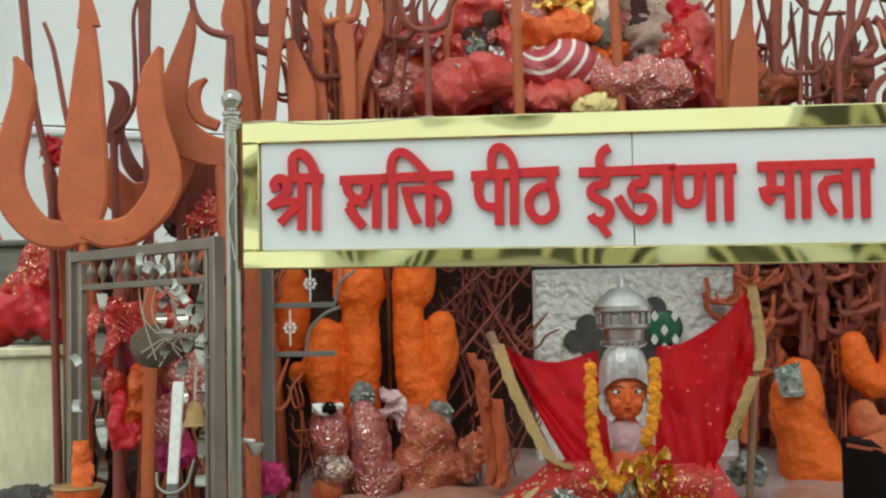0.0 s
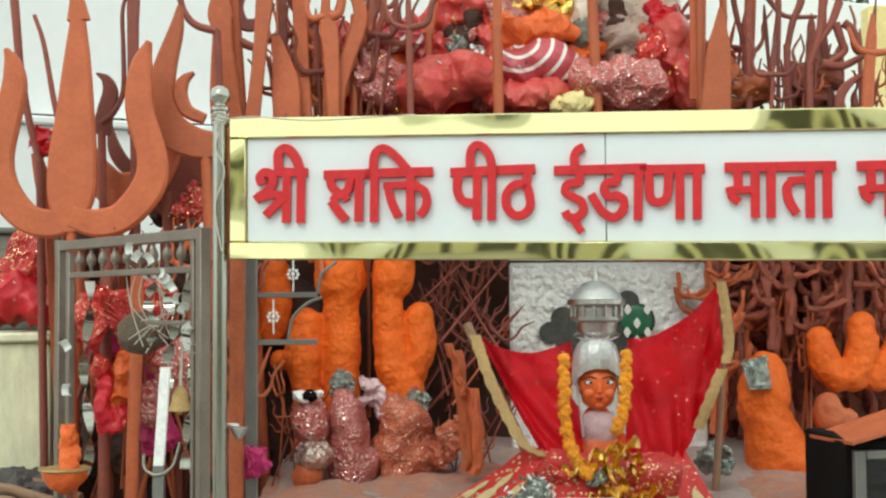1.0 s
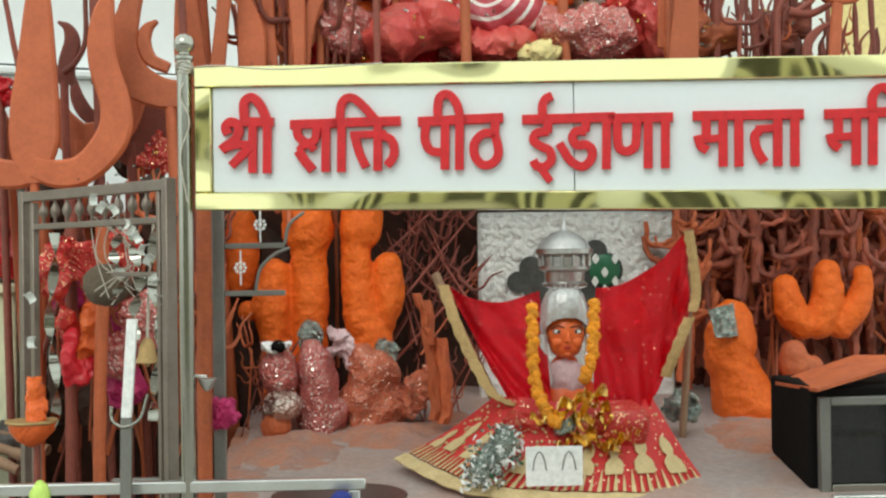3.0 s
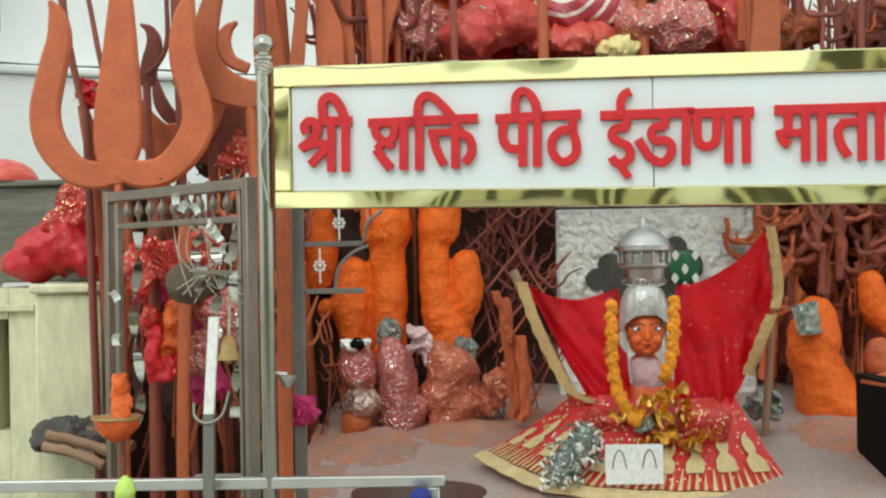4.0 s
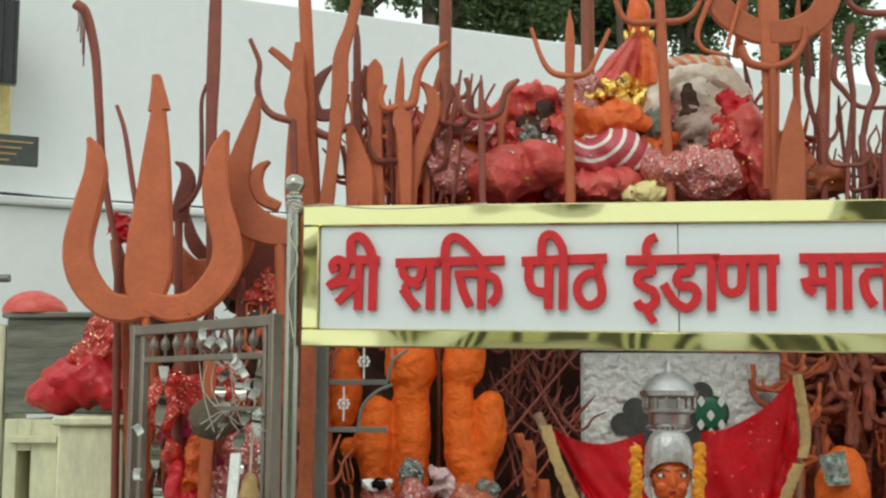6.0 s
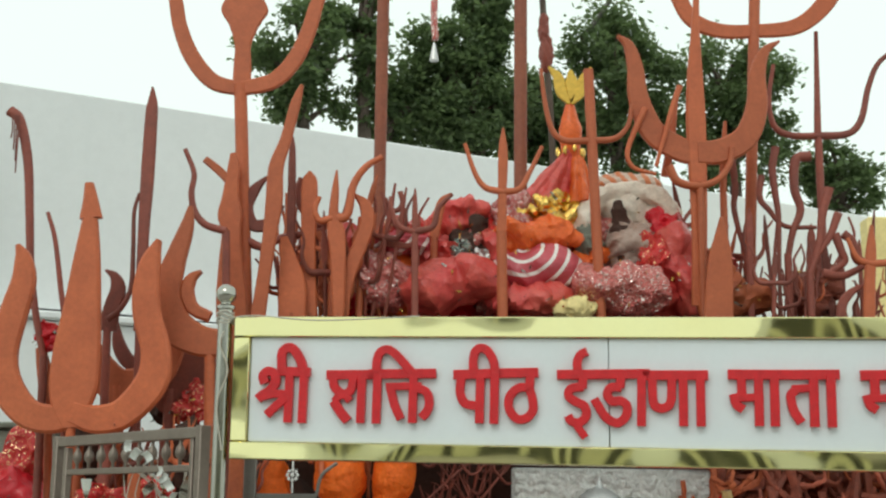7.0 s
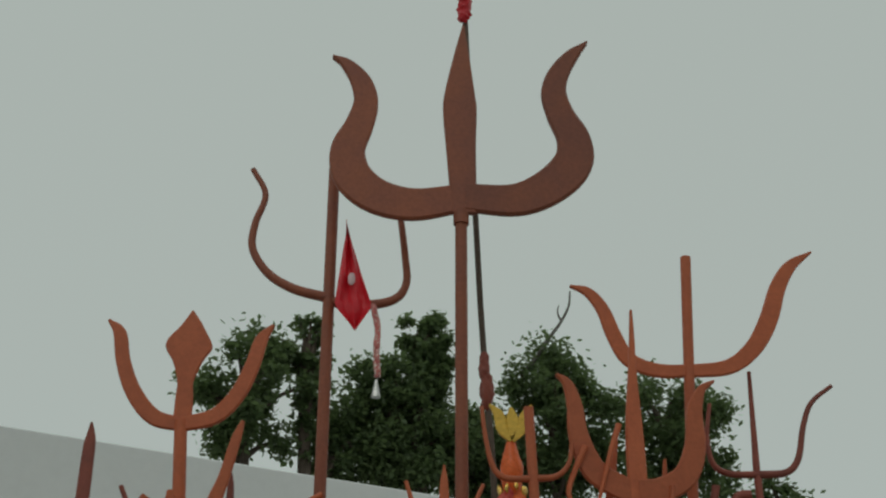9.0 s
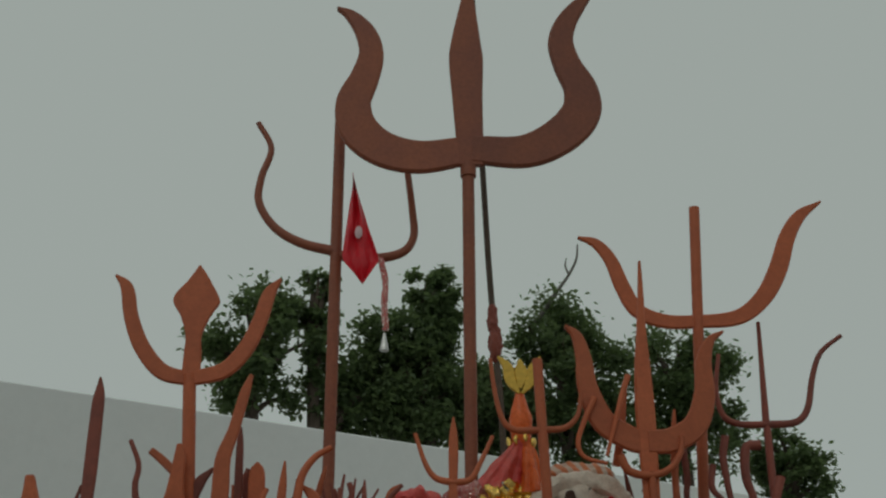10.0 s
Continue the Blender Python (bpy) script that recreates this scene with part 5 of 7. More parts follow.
box(bm, QX0, QX1, 6.752, 7.3, 0, PZ - 0.02, 0.004)
part("core", bm, M_STONE, ped)
bm = bmesh.new()
box(bm, SX0 - 0.03, QX1, 6.46, 6.498, SZ1 + 0.04, SZ1 + 0.075, 0.004)
part("slot_hood", bm, M_CREAM, ped)
bm = bmesh.new()
SLX0, SLX1, SLZ1 = -2.681, -1.973, 2.014
box(bm, SLX0, SLX1, 7.0, 7.12, PZ + 0.001, SLZ1, 0.01)
solo("stone_slab", bm, M_STONE, "grey-green veined stone slab standing on the pedestal", "slab")
bm = bmesh.new()
box(bm, SLX0 - 0.02, SLX1 + 0.02, 6.97, 7.15, SLZ1 + 0.001, SLZ1 + 0.035, 0.008)
solo("slab_cap", bm, M_STONE, "thin stone cap on the upright slab", "slab")
lw = thing("low_wall", (SLX0 - 0.9, 7.3, 0), "cream plastered low wall with shallow marks", "wall")
bm = bmesh.new()
box(bm, SLX0 - 2.2, SLX0 - 0.01, 7.0, 7.4, 0, SLZ1 - 0.03, 0.015)
part("wall_face", bm, M_CREAM, lw)
for k in range(4):
    bm = bmesh.new()
    box(bm, SLX0 - 0.17, SLX0 - 0.11, 6.99, 6.998, 0.75 + 0.27 * k, 0.8 + 0.27 * k, 0.001)
    part("vent_block", bm, M_CREAM, lw)


TINSEL = []


def bundle(name, label, material, y, spots, depth, seed, amount=0.035, scale=9.0, folds=1.3, sub=5, category="cloth"):
    """Draped or crumpled cloth: one skin round its lobes, pushed into creases."""
    b = lump(bmesh.new(), y, [(x, z, rx * 1.1, rz * 1.1) for x, z, rx, rz in spots], depth, sub)
    size = (sum(s[2] * s[3] for s in spots)) ** 0.5
    crumple(b, amount * 1.6, 0.5 / size, seed, 1.2)
    crumple(b, amount * 0.8, 0.9 / size, seed + 2, folds * 1.2)
    crumple(b, amount * 0.12, 2.2 / size, seed + 5, folds)
    rnd = random.Random(seed)
    b.normal_update()
    for v in b.verts:
        if v.normal.y < -0.25 and rnd.random() < 0.013:
            TINSEL.append((v.co.copy(), v.normal.copy()))
    return solo(name, b, material, label, category)


def B(t_list):
    """(x, z, w) pairs: the first carries the half width, the second the half height."""
    return [(a[0], a[1], a[2], c[2]) for a, c in zip(t_list[::2], t_list[1::2])]


bundle("draped_image", "seated image wrapped in red cloth with gold trim", M_REDGOLD, 6.7, [(-2.045, 1.890, 0.125, 0.086), (-2.087, 1.773, 0.150, 0.100), (-2.023, 1.808, 0.125, 0.107)], 0.13, 1, 0.04)
bundle("crumpled_cloth", "heap of crumpled glossy red cloth on the pedestal", M_RED, 6.62, [(-2.089, 1.655, 0.183, 0.106), (-2.271, 1.579, 0.141, 0.070), (-1.959, 1.609, 0.099, 0.113)], 0.15, 2, 0.04)
bm = ball(bmesh.new(), -2.555, 7.08, SLZ1 + 0.034, 0.178, 0.13, 0.126, 5)
crumple(bm, 0.012, 8, 3, 0.5)
for v in bm.verts:
    v.co.z = max(v.co.z, SLZ1 + 0.034 + 0.002 * noise.noise(v.co * 9))
solo("red_dome", bm, M_CORAL, "rounded bundle of dull red cloth on the slab", "cloth")

# ---- the offering heap behind the board ----
# backing mound; the recess's shade is painted into its dark colour
bm = bmesh.new()
bmesh.ops.create_grid(bm, x_segments=60, y_segments=40, size=1)
for v in bm.verts:
    u, w = v.co.x, v.co.y
    x = 0.95 + 2.1 * u
    edge = max(0.0, 1 - max(abs(u) ** 6, abs(w) ** 4))
    v.co = Vector((x, 8.25 + 1.05 * w, 2.5 * edge ** 0.35 + 0.10 * noise.noise(Vector((x * 2, w * 3, 1)))))
crumple(bm, 0.10, 3.0, 2)
solo("stone_mound", bm, M_DARK, "dark mound behind the image, coloured for the shade of the recess", "mound")

# sloping stone platform
bm = bmesh.new()
v8 = [bm.verts.new(p) for p in ((-0.70, 4.95, 0), (2.75, 4.7, 0), (2.9, 7.5, 0), (-0.80, 7.5, 0), (-0.67, 4.98, 0.55), (2.7, 4.73, 0.53), (2.85, 7.45, 0.90), (-0.77, 7.45, 0.90))]
for q in ((0, 1, 5, 4), (1, 2, 6, 5), (2, 3, 7, 6), (3, 0, 4, 7), (4, 5, 6, 7), (3, 2, 1, 0)):
    bm.faces.new([v8[k] for k in q])
bmesh.ops.bevel(bm, geom=list(bm.edges), offset=0.02, segments=2, affect="EDGES")
solo("stone_platform", bm, M_PLINTH, "grey stone platform smeared with orange powder", "platform")
bm = bmesh.new()
box(bm, -2.6, -0.82, 5.0, 7.6, 0.001, 0.14, 0.02)
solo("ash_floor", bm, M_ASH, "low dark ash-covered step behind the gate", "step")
# backing behind the gate, dark to stand for shaded gaps
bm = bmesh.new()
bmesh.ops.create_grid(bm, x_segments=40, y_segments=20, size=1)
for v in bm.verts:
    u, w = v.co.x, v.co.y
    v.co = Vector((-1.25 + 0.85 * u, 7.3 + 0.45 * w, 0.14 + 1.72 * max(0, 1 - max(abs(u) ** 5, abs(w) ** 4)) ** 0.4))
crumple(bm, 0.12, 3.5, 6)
solo("stone_mound", bm, M_DARK, "dark mound behind the gate, coloured for the shade of the gaps", "mound")

# added support, hidden by the board; it also shades the images below
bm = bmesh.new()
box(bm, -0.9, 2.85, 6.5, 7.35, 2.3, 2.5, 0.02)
solo("stone_lintel", bm, M_DARK, "added ledge, unseen behind the board, that carries the blades", "lintel")

# ---- cloth on the heap above the board ----
bm = bmesh.new()
rows = []
for i in range(46):
    f = i / 45
    rows.append([])
    for j in range(130):
        g = j / 129
        x = -0.22 + 2.0 * g
        top = 2.86 + 0.28 * math.sin(math.pi * min(1, max(0, g * 1.05))) + 0.10 * noise.noise(Vector((x * 3, 2, 0)))
        rows[-1].append((x, 7.22 - 0.36 * f + 0.04 * noise.noise(Vector((x * 5, f * 3, 4))), 2.3 + (top - 2.3) * (1 - f)))
shell(bm, rows, 0.01)
crumple(bm, 0.05, 4.5, 3, 1.0)
crumple(bm, 0.03, 11, 8, 1.2)
solo("red_drape", bm, M_CORAL, "wide faded red cloth draped in folds over the mound", "cloth")
for name, lab, m, y, sp, d, seed, am in (
    ("banded_wrap", "rose cloth bundle with woven white bands", M_STRIPED, 7.0, B([(-0.176, 3.044, 0.178), (-0.176, 3.044, 0.08)]), 0.15, 4, 0.03),
    ("tinsel_wrap", "pink bundle wrapped in silver tinsel", M_PINKTINSEL, 6.9, B([(-0.202, 2.813, 0.151), (-0.202, 2.813, 0.151), (-0.311, 2.859, 0.079), (-0.311, 2.859, 0.109)]), 0.15, 5, 0.03),
    ("folded_cloth", "bright red folded cloth on the heap", M_CORAL, 7.15, B([(0.117, 3.175, 0.195), (0.117, 3.175, 0.088), (0.213, 3.274, 0.138), (0.213, 3.274, 0.069), (-0.005, 3.148, 0.126), (-0.005, 3.148, 0.05)]), 0.14, 6, 0.035),
    ("crumpled_cloth", "coral red crumpled cloth sagging over the board", M_CORAL, 6.85, B([(0.105, 2.775, 0.186), (0.105, 2.775, 0.126), (0.242, 2.807, 0.132), (0.242, 2.807, 0.108), (-0.002, 2.728, 0.12), (-0.002, 2.728, 0.108)]), 0.16, 7, 0.04),
    ("foil_tuft", "tuft of silver foil among dark cloth", M_TINFOIL, 6.95, B([(0.189, 2.998, 0.049), (0.189, 2.998, 0.073)]), 0.05, 8, 0.03),
    # shade between the bundles, put in as a dark lump
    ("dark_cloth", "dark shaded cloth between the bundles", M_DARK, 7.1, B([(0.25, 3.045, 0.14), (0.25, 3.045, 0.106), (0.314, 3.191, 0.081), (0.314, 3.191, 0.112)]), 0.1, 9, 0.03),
    ("foil_tuft", "dull grey tinsel tuft among the cloth", M_SILVERPLAIN, 6.9, B([(0.305, 2.926, 0.042), (0.305, 2.926, 0.067)]), 0.05, 10, 0.02),
    ("orange_wrap", "bright orange cloth wound round the heap", M_ORCLOTH, 6.95, B([(0.634, 3.09, 0.195), (0.634, 3.09, 0.079), (0.494, 3.127, 0.092), (0.494, 3.127, 0.073)]), 0.15, 11, 0.03),
    ("gold_foil", "crumpled gold and red foil ornament", M_GOLDFOIL, 7.0, B([(0.718, 3.268, 0.098), (0.718, 3.268, 0.08), (0.576, 3.228, 0.086), (0.576, 3.228, 0.049)]), 0.08, 12, 0.04),
    ("striped_cloth", "rose cloth with shining white stripes", M_STRIPED, 6.85, B([(0.624, 2.894, 0.235), (0.624, 2.894, 0.12)]), 0.17, 13, 0.015),
    ("red_roll", "dull red rolled cloth", M_CORAL, 6.8, B([(0.558, 2.718, 0.197), (0.558, 2.718, 0.09)]), 0.15, 14, 0.03),
    ("white_cloth", "soiled white cloth bundle", M_WHITECLOTH, 7.1, B([(1.143, 3.269, 0.218), (1.143, 3.269, 0.112), (1.269, 3.23, 0.137), (1.269, 3.23, 0.125)]), 0.15, 17, 0.03),
    ("banded_cloth", "cream cloth with orange bands", M_PALESTRIPE, 7.3, B([(1.184, 3.484, 0.18), (1.184, 3.484, 0.064)]), 0.12, 18, 0.015),
    ("grey_wrap", "weathered grey and pink wrapped stone", M_GREYCLOTH, 6.98, B([(1.073, 3.042, 0.11), (1.073, 3.042, 0.159), (1.182, 3.043, 0.092), (1.182, 3.043, 0.123)]), 0.12, 19, 0.03),
    ("dark_stone", "dark blue-grey stone under the cloth", M_STONE, 7.0, B([(0.911, 3.077, 0.074), (0.911, 3.077, 0.135)]), 0.1, 20, 0.02),
    ("spotted_cloth", "orange-red cloth with gold spots", M_REDGOLD, 6.9, B([(1.23, 2.995, 0.103), (1.23, 2.995, 0.097)]), 0.12, 21, 0.03),
    ("spotted_cloth", "coral veil cloth falling in long folds", M_CORAL, 6.92, B([(1.357, 3, 0.128), (1.357, 3, 0.164), (1.421, 2.843, 0.085), (1.421, 2.843, 0.182)]), 0.13, 22, 0.025),
    ("silver_wrap", "pink and silver wrapped bundle on the board's edge", M_PINKTINSEL, 6.75, B([(1.094, 2.774, 0.172), (1.094, 2.774, 0.113), (0.9, 2.794, 0.113), (0.9, 2.794, 0.113)]), 0.14, 23, 0.03),
    ("yellow_cloth", "dull yellow cloth lump", M_YELLOW, 6.7, B([(0.787, 2.655, 0.112), (0.787, 2.655, 0.053)]), 0.09, 24, 0.015),
    ("sequin_cloth", "dark red sequinned cloth among the blades", M_REDGOLD, 7.1, B([(-0.478, 2.888, 0.175), (-0.478, 2.888, 0.193), (-0.668, 2.861, 0.137), (-0.668, 2.861, 0.137)]), 0.12, 25, 0.04),
    ("red_lump", "orange-red cloth lump at the foot of the blades", M_ORCLOTH, 7.0, B([(1.586, 2.796, 0.123), (1.586, 2.796, 0.135)]), 0.12, 26, 0.03),
    ("crusted_lump", "dark red crusted lump among the bars", M_CRUST, 7.0, [(2.127, 2.799, 0.102, 0.102), (2.200, 2.871, 0.068, 0.085)], 0.1, 126, 0.03),
    ("crusted_lump", "dull orange crusted lump beside the spade blade", M_SINDOOR_DULL, 6.95, [(1.644, 2.785, 0.136, 0.119), (1.596, 2.907, 0.085, 0.102), (1.799, 2.769, 0.102, 0.085)], 0.1, 127, 0.03),
    ("red_scrap", "red cloth scrap tied behind the plate trident", M_RED, 6.35, B([(-1.865, 2.427, 0.056), (-1.865, 2.427, 0.072)]), 0.05, 27, 0.02),
    # shade behind the gate top, put in as a dark lump
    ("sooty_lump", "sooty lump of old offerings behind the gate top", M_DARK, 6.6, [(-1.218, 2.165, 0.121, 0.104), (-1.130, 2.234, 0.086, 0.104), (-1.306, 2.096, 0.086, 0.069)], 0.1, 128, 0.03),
    ("ornate_lump", "dark sparkling offering among the blades", M_REDGOLD, 6.4, [(-1.130, 2.130, 0.060, 0.100), (-1.181, 2.080, 0.050, 0.050)], 0.07, 28, 0.03),
):
    bundle(name, lab, m, y, sp, d, seed, am)
rnd = random.Random(404)
for k, (x, z) in enumerate([(-0.408, 3.014), (-0.347, 2.727), (-0.271, 2.95), (-0.097, 2.92), (-0.08, 2.729), (-0.035, 3.016), (0.066, 2.985), (0.155, 2.699), (0.327, 2.795), (0.391, 3.116), (0.438, 2.988), (0.406, 2.732), (0.486, 3.246), (0.784, 3.022), (0.814, 2.799), (0.894, 2.959), (0.973, 2.991), (1.001, 2.721), (0.943, 3.152), (1.192, 2.929), (1.298, 2.739), (1.354, 3.171), (1.46, 2.995), (1.517, 2.74), (1.57, 2.964), (0.264, 3.115), (-0.131, 3.112), (0.563, 2.845)]):
    m, lab = rnd.choice(((M_CORAL, "crumpled coral red cloth scrap on the mound"), (M_RED, "crumpled bright red cloth scrap on the mound"), (M_PINKTINSEL, "pink tinsel-edged cloth scrap on the mound"),
                         (M_REDGOLD, "red cloth scrap flecked with gold on the mound"), (M_ORCLOTH, "crumpled orange cloth scrap on the mound"), (M_CORAL, "crumpled coral red cloth scrap on the mound")))
    rx, rz = rnd.uniform(0.09, 0.15), rnd.uniform(0.07, 0.13)
    bundle("cloth_scrap", lab, m, 7.02 + rnd.uniform(-0.06, 0.08), [(x, z, rx, rz), (x + rnd.uniform(-0.07, 0.07), z + rnd.uniform(-0.06, 0.03), rz, rx * 0.7)], 0.1, 500 + k, 0.045, sub=4)
# broad plates behind the plate tridents; the second has its shade in its colour
trident("broad curved plate in shade behind the gate top, ochre orange", 6.35, [[(-1.622, 2.386, 0.076), (-1.596, 2.284, 0.139), (-1.511, 2.190, 0.183), (-1.392, 2.197, 0.183), (-1.290, 2.296, 0.149), (-1.230, 2.413, 0.100)]], shaft=((-1.511, 2.190), -1.40, 0.03), thick=0.04)
trident("broad curved plate, its shade given as dark red", 6.45, [[(-1.345, 2.103, 0.118), (-1.276, 2.187, 0.185), (-1.190, 2.289, 0.219), (-1.104, 2.373, 0.185), (-1.018, 2.431, 0.135)], [(-1.564, 2.533, 0.017), (-1.538, 2.402, 0.068), (-1.477, 2.315, 0.075), (-1.390, 2.314, 0.075), (-1.329, 2.399, 0.061)]], shaft=((-1.276, 2.187), -1.2, 0.03), material=M_MAROON)
trident("short orange plate stub", 6.35, [[(-1.902, 2.375, 0.045), (-1.874, 2.262, 0.072), (-1.844, 2.122, 0.084)]], shaft=((-1.845, 2.136), -1.72, 0.02))

# loose strips of tinsel caught on the cloth
vs, fs = [], []
rnd = random.Random(77)
for co, no in TINSEL:
    u = no.orthogonal().normalized()
    u = Matrix.Rotation(rnd.uniform(0, 6.28), 3, no) @ u
    w = no.cross(u)
    ln, wd = rnd.uniform(0.012, 0.05), rnd.uniform(0.002, 0.0055)
    n = len(vs)
    for k in range(4):
        a = co + no * (0.006 + 0.014 * math.sin(k * 1.4 + ln * 90)) + u * ln * (k / 3 - 0.5)
        vs += [a - w * wd, a + w * wd]
    fs += [(n + 2 * k, n + 2 * k + 1, n + 2 * k + 3, n + 2 * k + 2) for k in range(3)]
mesh = bpy.data.meshes.new("tinsel_strips")
mesh.from_pydata(vs, [], fs)
mesh.materials.append(M_TINFOIL)
mesh.materials.append(M_GOLDFOIL)
for k, p in enumerate(mesh.polygons):
    p.material_index = (k // 3) % 3 == 0
tagged(new("tinsel_strips", mesh), "loose silver and gold tinsel strips scattered on cloth", "tinsel", kind="stuff")

# two drapes that fall from the finial
for name, mat_, lab, (ap, bl, br) in (("red_drape", M_CORAL, "rose red drape rising to the finial", [(0.810, 3.636), (0.515, 3.317), (0.790, 3.321)]), ("orange_drape", M_ORCLOTH, "orange drape below the finial", [(0.846, 3.615), (0.794, 3.311), (0.964, 3.313)])):
    bm = bmesh.new()
    rows = []
    for i in range(25):
        f = i / 24
        rows.append([])
        for j in range(25):
            g = j / 24
            x0, x1 = ap[0] - 0.012 + (bl[0] - ap[0]) * f ** 0.9, ap[0] + 0.012 + (br[0] - ap[0]) * f ** 0.9
            rows[-1].append((x0 + (x1 - x0) * g, 7.06 - 0.10 * f * math.sin(g * math.pi) + 0.018 * f * math.sin(g * 17 + f * 2), ap[1] + (bl[1] - ap[1]) * f))
    shell(bm, rows, 0.006)
    crumple(bm, 0.02, 9, len(lab))
    solo(name, bm, mat_, lab, "cloth")
# thick white roll arching over a hollow, whose shade is a dark lump
bm = tube(bmesh.new(), [(x, 7.0, z) for x, z in [(0.880, 3.123), (0.908, 3.267), (1.013, 3.347), (1.155, 3.369), (1.285, 3.338), (1.369, 3.228)]], 0.062, 20, 8)
crumple(bm, 0.03, 7, 3, 0.8)
crumple(bm, 0.012, 20, 4, 0.8)
solo("white_roll", bm, M_WHITECLOTH, "soiled white cloth roll arching over a hollow in the heap", "cloth")
bundle("dark_hollow", "dark lump standing for the shade under the white roll", M_DARK, 6.94, [(1.072, 3.123, 0.051, 0.155), (1.060, 3.205, 0.039, 0.097)], 0.05, 161, 0.01)

# finial: orange body under a small golden trident
FX, FZ = (0.817, 3.562)
fin = thing("gold_finial", (FX, 7.1, FZ), "orange cloth-wrapped finial topped by a small golden trident", "finial")
bm = bmesh.new()
lathe(bm, FX, 7.1, FZ, [(0.03, 0), (0.05, 0.06), (0.062, 0.14), (0.066, 0.20), (0.05, 0.27), (0.02, 0.37)], 18)
crumple(bm, 0.012, 20, 1, 0.5)
part("body", bm, M_ORCLOTH, fin)
bm = bmesh.new()
for r in ([(0.819, 4.115, 0.016), (0.825, 4.035, 0.075), (0.821, 3.921, 0.025)], [(0.693, 4.132, 0.012), (0.746, 4.068, 0.062), (0.765, 3.981, 0.062), (0.818, 3.914, 0.031)], [(0.939, 4.132, 0.012), (0.898, 4.061, 0.062), (0.877, 3.984, 0.062), (0.821, 3.914, 0.031)]):
    ribbon(bm, r, 7.08, 0.02)
part("golden_trident", bm, M_GILT, fin, "flat yellow-gold trident head")
bm = bmesh.new()
for k in range(9):
    a = k * 0.7
    ball(bm, FX + 0.075 * math.cos(a), 7.1 + 0.075 * math.sin(a), FZ + 0.06 + 0.015 * math.sin(3 * a), 0.013, 0.013, 0.03, 2)
crumple(bm, 0.01, 30)
part("gold_fringe", bm, M_GOLDFOIL, fin, "gold foil fringe")

# ---- vermilion-coated images under the board ----
paste = bpy.data.textures.new("paste_relief", "CLOUDS")
paste.noise_scale, paste.noise_depth = 0.05, 4
clods = bpy.data.textures.new("paste_clods", "CLOUDS")
clods.noise_scale, clods.noise_depth = 0.15, 2


def image(label, y, limbs, depth, seed, material=M_SINDOOR, amount=0.02):
    b = bmesh.new()
    for limb in limbs:
        # thick limbs: round sections strung closely along a curve
        for x, z, rx, rz in spline(limb, 4):
            ball(b, x, y, z, rx, min(depth, rx * 1.1), rz, 3)
    crumple(b, amount, 9, seed)
    ob = solo("coated_image", b, material, label, "statue")
    rm = ob.modifiers.new("fuse", "REMESH")
    rm.mode, rm.voxel_size, rm.use_smooth_shade = "VOXEL", 0.008, True
    sm = ob.modifiers.new("soften", "SMOOTH")
    sm.iterations, sm.factor = 3, 0.5
    for t, st in ((clods, 0.016), (paste, 0.016)):
        dm = ob.modifiers.new("relief", "DISPLACE")
        dm.texture, dm.strength, dm.mid_level = t, st, 0.5
    return ob


image("upright stone image thickly coated in bright orange paste", 6.75, [[(-0.433, 1.829, 0.129, 0.129), (-0.430, 1.749, 0.133, 0.133), (-0.434, 1.677, 0.101, 0.101), (-0.431, 1.596, 0.093, 0.093), (-0.425, 1.471, 0.095, 0.095), (-0.422, 1.346, 0.099, 0.099), (-0.427, 1.221, 0.097, 0.097), (-0.427, 1.096, 0.090, 0.090), (-0.439, 0.936, 0.090, 0.090), (-0.440, 0.758, 0.090, 0.090)],
    [(-0.599, 1.523, 0.083, 0.083), (-0.614, 1.437, 0.097, 0.097), (-0.622, 1.330, 0.101, 0.101), (-0.612, 1.241, 0.090, 0.090), (-0.595, 1.116, 0.079, 0.079), (-0.596, 0.902, 0.083, 0.083)],
    [(-0.659, 1.348, 0.083, 0.083), (-0.746, 1.335, 0.057, 0.057)]], 0.15, 31)
image("broad stone image thickly coated in bright orange paste", 6.75, [[(-0.144, 1.845, 0.104, 0.104), (-0.159, 1.755, 0.111, 0.111), (-0.177, 1.675, 0.083, 0.083), (-0.182, 1.559, 0.083, 0.083), (-0.172, 1.433, 0.090, 0.090), (-0.155, 1.308, 0.101, 0.101), (-0.116, 1.182, 0.115, 0.115), (-0.099, 1.039, 0.119, 0.119), (-0.100, 0.896, 0.119, 0.119), (-0.102, 0.753, 0.119, 0.119)],
    [(-0.020, 1.557, 0.075, 0.075), (-0.014, 1.468, 0.083, 0.083), (-0.015, 1.378, 0.079, 0.079), (-0.037, 1.280, 0.072, 0.072)]], 0.16, 32)
image("small stone image coated in orange paste", 6.85, [[(-0.783, 1.799, 0.080, 0.080), (-0.788, 1.690, 0.091, 0.091), (-0.792, 1.563, 0.091, 0.091), (-0.803, 1.482, 0.080, 0.080)]], 0.11, 33)
image("rounded stone image coated in dark orange paste", 6.6, [[(1.752, 1.255, 0.106, 0.106), (1.744, 1.166, 0.132, 0.132), (1.738, 1.069, 0.126, 0.126), (1.765, 0.972, 0.132, 0.132), (1.801, 0.874, 0.155, 0.155), (1.825, 0.777, 0.177, 0.177)]], 0.2, 34)
